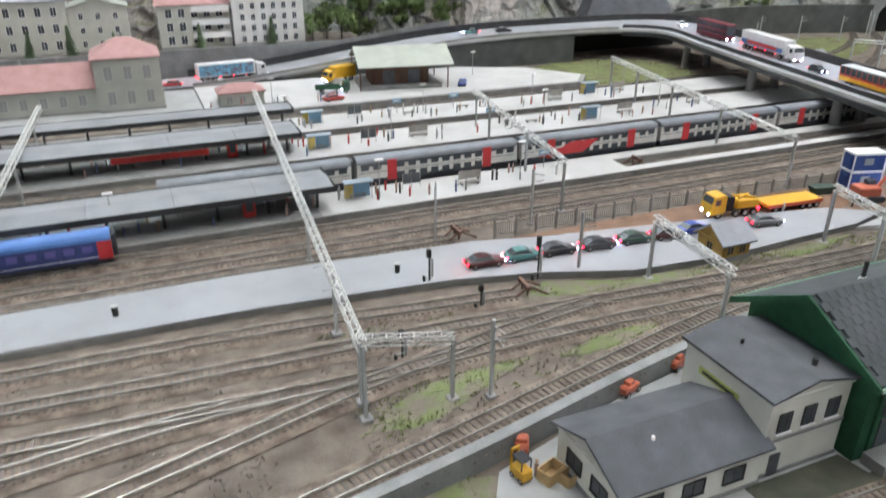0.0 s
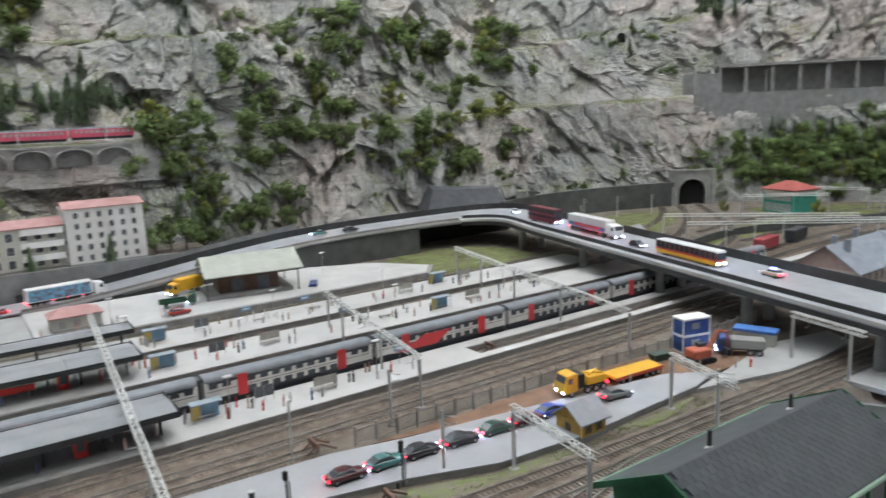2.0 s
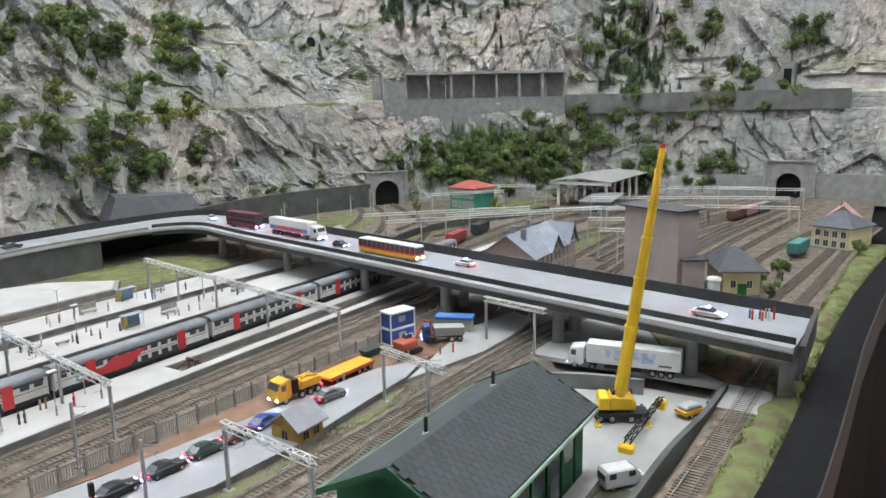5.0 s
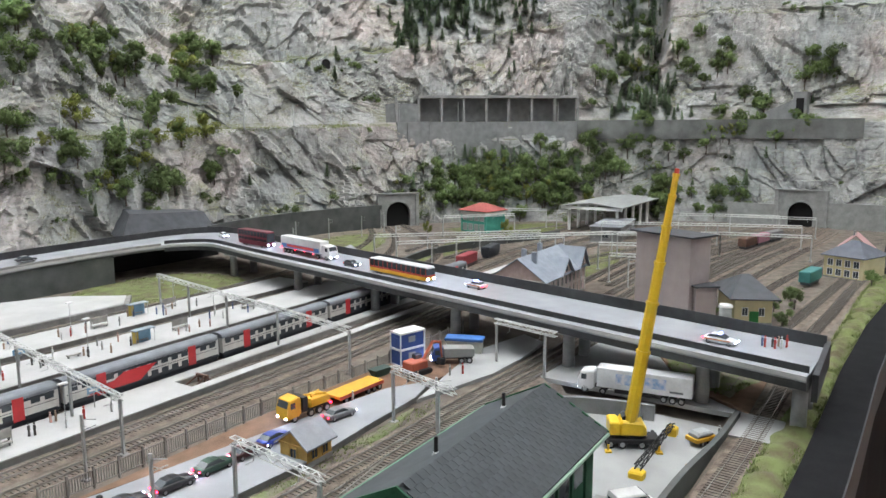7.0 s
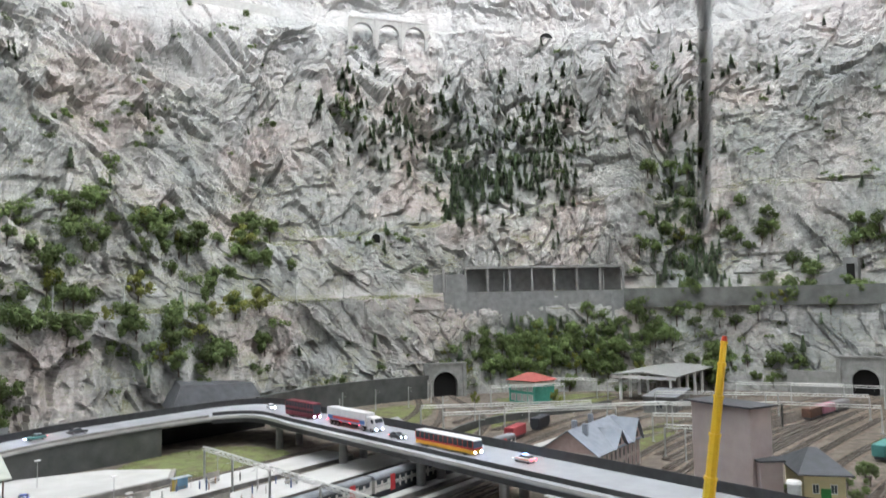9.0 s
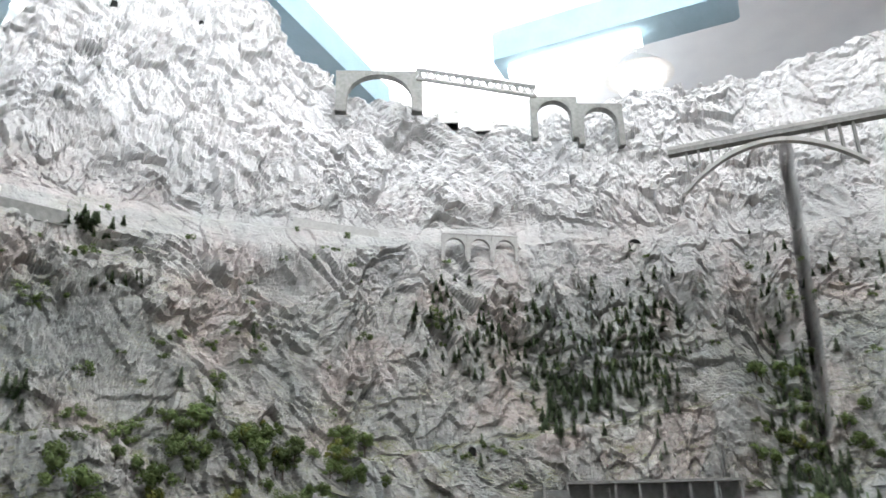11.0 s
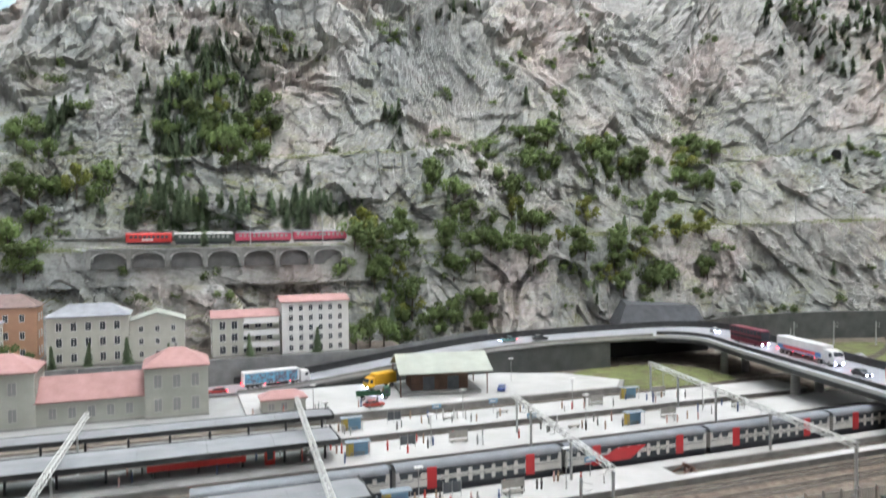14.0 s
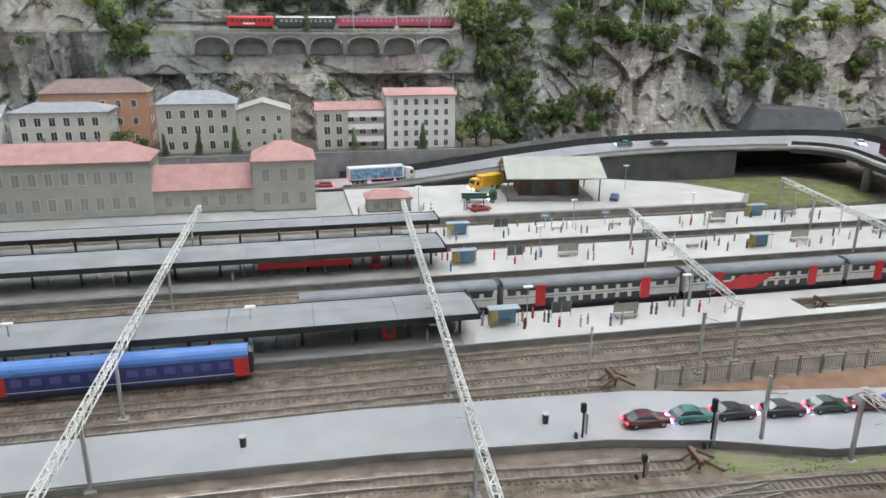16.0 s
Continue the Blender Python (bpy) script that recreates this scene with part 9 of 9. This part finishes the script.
def double_deck(first):
    """A double-deck coach along +x from 0, centred on y 0, wheels on the rails."""
    ob = thing("double_deck_coach", "white double-deck railway coach with red doors and a grey roof", "railway coach", "double-deck train")
    L = 26.3
    part("underframe", scaled(Geo().cbox(0.3, L - 0.3, -1.3, 1.3, 0.3, 0.9, 0.1)), DDDARK, ob)
    part("lower_panel", scaled(Geo().box(0.1, L - 0.1, -1.39, 1.39, 0.9, 1.25)), DDDARK, ob)
    part("body", scaled(Geo().box(0.1, L - 0.1, -1.4, 1.4, 1.25, 3.75)), DDWHITE, ob)
    prof = [(1.4, 3.75), (1.36, 4.05), (1.15, 4.35), (0.8, 4.52), (0.0, 4.6), (-0.8, 4.52), (-1.15, 4.35), (-1.36, 4.05), (-1.4, 3.75)]
    part("roof", scaled(Geo().extrude_x(prof[::-1], 0.1, L - 0.1)), DDROOF, ob)
    up = Geo().box(-0.6, 0.6, -0.012, 0.012, 0, 0.62)
    lowm = scaled(Geo().box(-0.6, 0.6, -0.012, 0.012, 0, 0.72)).mesh("pane", WINDOW)
    upm = scaled(up).mesh("pane", WINDOW)
    for s in (-1, 1):
        part("window_band", scaled(Geo().box(0.6, L - 0.6, s * 1.405 - 0.006, s * 1.405 + 0.006, 3.35, 3.74)), DDDARK, ob, "dark band above the windows")
        part("waist_line", scaled(Geo().box(0.3, L - 0.3, s * 1.405 - 0.006, s * 1.405 + 0.006, 2.38, 2.46)), DDDARK, ob)
        part("sill_band", scaled(Geo().box(0.3, L - 0.3, s * 1.405 - 0.006, s * 1.405 + 0.006, 1.25, 1.42)), DDDARK, ob)
        for k in range(14):
            x = 1.3 + k * 1.82
            if abs(x - 5.4) < 1.2 or abs(x - 20.9) < 1.2:
                continue
            o = part("window_pane", upm, WINDOW, ob)
            o.location = (x * K, s * 1.412 * K, 2.78 * K)
            if 6.6 < x < 20:
                o = part("window_pane", lowm, WINDOW, ob)
                o.location = (x * K, s * 1.412 * K, 1.42 * K)
        for x in (4.7, 20.2):
            part("door", scaled(Geo().box(x, x + 1.45, s * 1.415 - 0.015, s * 1.415 + 0.015, 1.0, 3.74)), COACHRED, ob, "red coach door")
            part("door_cap", scaled(loft([[(x, s * 1.41, 3.74), (x + 1.45, s * 1.41, 3.74), (x + 1.45, s * 1.3, 3.74), (x, s * 1.3, 3.74)], [(x, s * 1.375, 4.06), (x + 1.45, s * 1.375, 4.06), (x + 1.45, s * 1.2, 4.06), (x, s * 1.2, 4.06)]])), COACHRED, ob, "red panel above the door")
    for x in (3.3, 23.0):
        part("bogie", scaled(Geo().box(x - 1.5, x + 1.5, -1.15, 1.15, 0.25, 0.75).rod((x - 1.1, -1.16, 0.42), (x - 1.1, 1.16, 0.42), 0.42, 0.42, 12).rod((x + 1.1, -1.16, 0.42), (x + 1.1, 1.16, 0.42), 0.42, 0.42, 12)), DDDARK, ob)
    part("gangway", scaled(Geo().box(L - 0.1, L + 0.42, -0.9, 0.9, 0.9, 4.3)), DDDARK, ob)
    if first:
        for s in (-1, 1):
            y = s * 1.43 * K
            q = [(3.2, 1.3), (11.5, 1.3), (14.5, 3.3), (9.0, 3.3), (7.1, 2.4), (4.7, 2.3)]
            g = Geo().quad(*[(a * K, y, b * K) for a, b in (q if s < 0 else q[::-1])])
            part("red_flash", g, COACHRED, ob, "large red swoosh panel")
    return ob


dd = double_deck(False)
dd.matrix_world = heading(-0.035, 1.086, RZ0, 0)
for k in range(1, 6):
    if k == 2:
        double_deck(True).matrix_world = heading(-0.035 + 0.31 * k, 1.086, RZ0, 0)
    else:
        copy_thing(dd, heading(-0.035 + 0.31 * k, 1.086, RZ0, 0))

# blue overnight coaches at the front platform
BLUEROOF, BLUESIDE = mat("bright_blue_roof", (0.07, 0.17, 0.42), 0.45, (0.05, 0.13, 0.34), 400, 40, 0.6, 0.03), mat("printed_blue_side", (0.045, 0.06, 0.2), 0.4, (0.025, 0.035, 0.12), 120, 60, 0.5, 0)
PURPLEWIN = glass("violet_window", (0.12, 0.11, 0.3), 0.2)


def blue_coach():
    ob = thing("blue_coach", "blue overnight railway coach with violet windows and red ends", "railway coach", "blue train")
    L = 26.0
    part("underframe", scaled(Geo().cbox(0.3, L - 0.3, -1.2, 1.2, 0.3, 0.9, 0.1)), DDDARK, ob)
    part("body", scaled(Geo().box(1.6, L - 1.6, -1.4, 1.4, 0.9, 3.05)), BLUESIDE, ob)
    part("red_end", scaled(Geo().box(0.1, 1.6, -1.4, 1.4, 0.9, 3.05)), COACHRED, ob)
    part("red_end", scaled(Geo().box(L - 1.6, L - 0.1, -1.4, 1.4, 0.9, 3.05)), COACHRED, ob)
    prof = [(1.4, 3.05), (1.36, 3.4), (1.1, 3.75), (0.7, 3.95), (0.0, 4.05), (-0.7, 3.95), (-1.1, 3.75), (-1.36, 3.4), (-1.4, 3.05)]
    part("roof", scaled(Geo().extrude_x(prof[::-1], 0.1, L - 0.1)), BLUEROOF, ob, "bright blue rounded roof")
    wm = scaled(Geo().box(-0.55, 0.55, -0.012, 0.012, 0, 0.8)).mesh("pane", PURPLEWIN)
    for s in (-1, 1):
        part("pinstripe", scaled(Geo().box(1.6, L - 1.6, s * 1.405 - 0.006, s * 1.405 + 0.006, 1.2, 1.27)), WHITE, ob)
        for k in range(12):
            o = part("window_pane", wm, PURPLEWIN, ob)
            o.location = ((2.6 + k * 1.89) * K, s * 1.41 * K, 1.9 * K)
    for x in (3.3, 22.7):
        part("bogie", scaled(Geo().box(x - 1.4, x + 1.4, -1.1, 1.1, 0.25, 0.75).rod((x - 1.1, -1.12, 0.45), (x - 1.1, 1.12, 0.45), 0.45, 0.45, 12).rod((x + 1.1, -1.12, 0.45), (x + 1.1, 1.12, 0.45), 0.45, 0.45, 12)), DDDARK, ob)
    part("gangway", scaled(Geo().box(L - 0.1, L + 0.4, -0.8, 0.8, 0.9, 3.4)), DDDARK, ob)
    return ob


bc = blue_coach()
bc.matrix_world = heading(-0.40, 0.941, RZ0, 0)
for k in range(1, 4):
    copy_thing(bc, heading(-0.40 - 0.304 * k, 0.943, RZ0, 0))

# red narrow-gauge train on the mountain line
NGRED, NGPINK, NGDARK = paint("loco_red", (0.55, 0.03, 0.03)), paint("coach_pinkred", (0.5, 0.07, 0.12)), paint("dark_green_coach", (0.05, 0.07, 0.06))


def on_mline(x):
    i = int(np.argmin(abs(mline[:, 0] - x)))
    return mline[i]


def mountain_coach(x, length, body, roofmat, name, label):
    a, b = on_mline(x), on_mline(x + length)
    ob = thing(name, label, "railway vehicle", "mountain train")
    ob.matrix_world = Matrix.Translation((a[0], a[1] - 0.012, a[2] + 0.006)) @ Matrix.Rotation(math.atan2(b[1] - a[1], b[0] - a[0]), 4, "Z")
    part("underframe", Geo().box(0.006, length - 0.008, -0.012, 0.012, 0.0, 0.009), DDDARK, ob)
    part("body", Geo().cbox(0.002, length - 0.003, -0.0155, 0.0155, 0.008, 0.034, 0.0015), body, ob)
    part("roof", Geo().extrude_x([(0.0155, 0.033), (0.010, 0.0385), (-0.010, 0.0385), (-0.0155, 0.033)][::-1], 0.002, length - 0.003), roofmat, ob)
    n = int(length / 0.016)
    pm = Geo().box(-0.0045, 0.0045, -0.0002, 0.0002, 0, 0.009).mesh("pane", PALEWIN if "coach" in name else WINDOW)
    for k in range(n):
        o = part("window_pane", pm, PALEWIN, ob)
        o.location = (0.012 + (length - 0.024) * (k + 0.5) / n, -0.0158, 0.020)
    if "loco" in name:
        part("pantograph", Geo().rod((0.03, 0, 0.038), (0.045, 0, 0.052), 0.001).rod((0.045, 0, 0.052), (0.03, 0, 0.062), 0.001).rod((0.03, -0.012, 0.062), (0.03, 0.012, 0.062), 0.001), MAST, ob)
        part("letter_bar", Geo().box(0.05, 0.085, -0.0162, -0.0157, 0.013, 0.018), WHITE, ob)


mountain_coach(-0.20, 0.145, NGRED, NGRED, "mountain_locomotive", "bright red mountain railway locomotive")
mountain_coach(-0.053, 0.19, NGDARK, GALV, "mountain_coach", "dark green coach with a silver roof")
mountain_coach(0.139, 0.19, NGPINK, DDROOF, "mountain_coach", "red coach with pale windows")
mountain_coach(0.331, 0.19, NGPINK, DDROOF, "mountain_coach", "red coach with pale windows")
# freight wagons far away
for x, y, deg, col, lab in ((2.86, 0.47, -10, BROWNWOOD, "brown freight wagon in the far yard"), (2.98, 0.445, -12, paint("wagon_pink", (0.45, 0.2, 0.26), 0.7), "faded pink freight wagon in the far yard"), (3.10, 0.415, -14, paint("wagon_grey", (0.2, 0.2, 0.2), 0.7), "grey freight wagon in the far yard"), (2.27, 0.20, -10, paint("wagon_teal", (0.05, 0.2, 0.19), 0.7), "teal box wagon beside the yellow house"), (2.0, 1.18, 8, paint("coach_deep_red", (0.3, 0.04, 0.05), 0.5), "dark red coach behind the bridge"), (2.2, 1.2, 8, DDDARK, "dark coach behind the bridge")):
    wg = thing("freight_wagon", lab, "railway wagon", "wagons")
    wg.matrix_world = heading(x, y, 0.004, deg)
    part("box_body", Geo().cbox(-0.055, 0.055, -0.016, 0.016, 0.012, 0.042, 0.002), col, wg)
    part("underframe", Geo().box(-0.05, 0.05, -0.012, 0.012, 0.004, 0.012), DDDARK, wg)
    for xx in (-0.035, 0.035):
        part("wheelset", Geo().rod((xx, -0.012, 0.006), (xx, 0.012, 0.006), 0.0055, 0.0055, 10), DDDARK, wg)
# white train high on the rock face
DROW = MT[:, int(0.692 * (NV - 1))]
DAZ = np.degrees(np.arctan2(DROW[:, 1], DROW[:, 0]))


def high(az):
    return DROW[int(np.argmin(abs(DAZ - az)))]


for a0, a1 in ((87.7, 82.8), (82.7, 77.8)):
    p, q = high(a0), high(a1)
    d = math.hypot(q[0] - p[0], q[1] - p[1])
    ob = thing("white_railcar", "white railcar with dark windows on the high line", "railway vehicle", "high train")
    ob.matrix_world = Matrix.Translation((p[0], p[1] - 0.11, 0.462 + 0.397 * math.hypot(p[0], p[1] - 0.11))) @ Matrix.Rotation(math.atan2(q[1] - p[1], q[0] - p[0]), 4, "Z")
    part("body", Geo().cbox(0.002, d - 0.004, -0.02, 0.02, 0.0, 0.042, 0.003), WHITE, ob)
    pm = Geo().box(-0.007, 0.007, -0.0003, 0.0003, 0, 0.011).mesh("pane", WINDOW)
    for k in range(9):
        o = part("window_pane", pm, WINDOW, ob)
        o.location = (0.02 + (d - 0.04) * (k + 0.5) / 9, -0.0203, 0.020)
p = high(82.7)
ZW = 0.462 + 0.394 * math.hypot(p[0], p[1] - 0.11)
wall_along("high_wall", smooth_line([(*(np.array(high(a)[:2]) - np.array((0, 0.10))),) for a in np.arange(88.5, 72.9, -0.75)]), ZW - 0.075, ZW - 0.004, 0.09, STONE, "pale stone wall of the high line")
p, q = np.array(high(56.0)), np.array(high(48.8))
structure("high_gallery_wall", Geo().prism([(p[0] * 1.008, p[1] * 1.008), (q[0] * 1.008, q[1] * 1.008), (q[0] * 1.03, q[1] * 1.03), (p[0] * 1.03, p[1] * 1.03)], p[2] - 0.01, p[2] + 0.085), STONEPALE, "grey retaining wall on the rock face")
structure("high_ledge", Geo().prism([(p[0] * 0.990, p[1] * 0.990), (q[0] * 0.990, q[1] * 0.990), (q[0] * 1.007, q[1] * 1.007), (p[0] * 1.007, p[1] * 1.007)], p[2] - 0.03, p[2] + 0.006), STONEPALE, "pale stone ledge of the high line")
# girder bridge on the skyline
sky = thing("skyline_bridge", "grey girder bridge with stone arches on the ridge", "bridge")
a, b = Vector((2.60, 3.43, 3.415)), Vector((4.02, 2.06, 3.09))
ang = math.atan2(b.y - a.y, b.x - a.x)
Lb = (b - a).length
for t0, t1, kind in ((0.0, 0.30, "arch"), (0.68, 0.84, "arch"), (0.84, 1.0, "arch")):
    c = a + (b - a) * (t0 + t1) / 2
    w = (t1 - t0) * Lb
    m = Matrix.Translation((c.x, c.y, c.z - 0.30)) @ Matrix.Rotation(ang, 4, "Z")
    part("stone_arch", arch_panel(Geo(), m, w, 0.32, w * 0.74, 0.29, 0.06), STONE, sky)
p0, p1 = a + (b - a) * 0.28, a + (b - a) * 0.70
g = Geo()
for dz in (0.0, 0.075):
    g.rod(p0 + Vector((0, 0, dz)), p1 + Vector((0, 0, dz)), 0.016, 0.016, 6)
for k in range(16):
    u, v = p0 + (p1 - p0) * k / 16, p0 + (p1 - p0) * (k + 1) / 16
    g.rod(u, v + Vector((0, 0, 0.075)), 0.008, 0.008, 4).rod(u + Vector((0, 0, 0.075)), v, 0.008, 0.008, 4)
part("girder", g, MAST, sky)
# pale summit houses behind the girder; their white walls stand in for lamp flare
RROW = MT[:, int(0.957 * (NV - 1))]
RAZ = np.degrees(np.arctan2(RROW[:, 1], RROW[:, 0]))
for az, w in ((43.5, 0.15), (41.2, 0.19), (38.6, 0.13)):
    x, y, z = RROW[int(np.argmin(abs(RAZ - az)))]
    house("summit_house", "small white house on the ridge below the girder bridge", at(x, y, z - 0.05, az - 90), w, 0.1, 0.10, 0, WHITE, LIGHTROOF, "gable_x", 0.025, 0, 0, side_n=0, chimneys=0)
# arch bridge before the far cliff
arch = thing("arch_bridge", "slender grey concrete arch bridge before the far cliff", "bridge")
pa, pb = Vector((3.32, 1.40, 2.245)), Vector((3.62, 0.62, 2.24))
au = (pb - pa).normalized()
am = Matrix.Translation(pa) @ Matrix.Rotation(math.atan2(au.y, au.x), 4, "Z")
AL = (pb - pa).length
part("deck", Geo().box(-0.06, AL + 0.2, -0.025, 0.025, -0.012, 0.012, am), STONE, arch)
part("parapet", Geo().box(-0.06, AL + 0.2, -0.027, -0.0255, 0.012, 0.03, am), STONEPALE, arch)
g = Geo()
NA = 28
for k in range(NA + 1):
    u = k / NA
    z = -0.02 - 0.20 * (2 * u - 1) ** 2
    g.v += [tuple(am @ Vector((u * AL, y, z + d))) for y, d in ((-0.018, 0.0), (0.018, 0.0), (0.018, -0.022), (-0.018, -0.022))]
g.f += [(4 * k + e, 4 * k + (e + 1) % 4, 4 * k + 4 + (e + 1) % 4, 4 * k + 4 + e) for k in range(NA) for e in range(4)]
part("arch_rib", g, STONEPALE, arch)
for k in (1, 3, 5, 23, 25, 27):
    u = k / NA
    part("spandrel_post", Geo().box(u * AL - 0.006, u * AL + 0.006, -0.016, 0.016, -0.03 - 0.20 * (2 * u - 1) ** 2, -0.0125, am), STONE, arch)
# toy hot-air balloon hanging before the painted sky
bal = thing("hot_air_balloon", "tiny red and white model hot-air balloon on a thread", "balloon")
cx, cy, cz = -0.632, 4.06, 1.94
REDB = paint("balloon_red", (0.5, 0.04, 0.05), 0.6)
part("envelope", Geo().ball((cx, cy, cz), 0.038, 14, 1, 1, 1.1).rod((cx, cy, cz - 0.05), (cx, cy, cz - 0.022), 0.012, 0.03, 14), REDB, bal, "", True)
part("white_band", Geo().rod((cx, cy, cz - 0.008), (cx, cy, cz + 0.008), 0.0388, 0.0388, 20), WHITE, bal, "white band round the envelope")
part("basket", Geo().cbox(cx - 0.007, cx + 0.007, cy - 0.007, cy + 0.007, cz - 0.078, cz - 0.066, 0.002), BROWNWOOD, bal)
for sx in (-1, 1):
    for sy in (-1, 1):
        part("rope", Geo().rod((cx + sx * 0.006, cy + sy * 0.006, cz - 0.067), (cx + sx * 0.008, cy + sy * 0.008, cz - 0.048), 0.0006, 0.0006, 4), SIGNAL, bal)
part("thread", Geo().rod((cx, cy, cz + 0.04), (cx, cy, 5.3), 0.0006, 0.0006, 4), WHITE, bal)
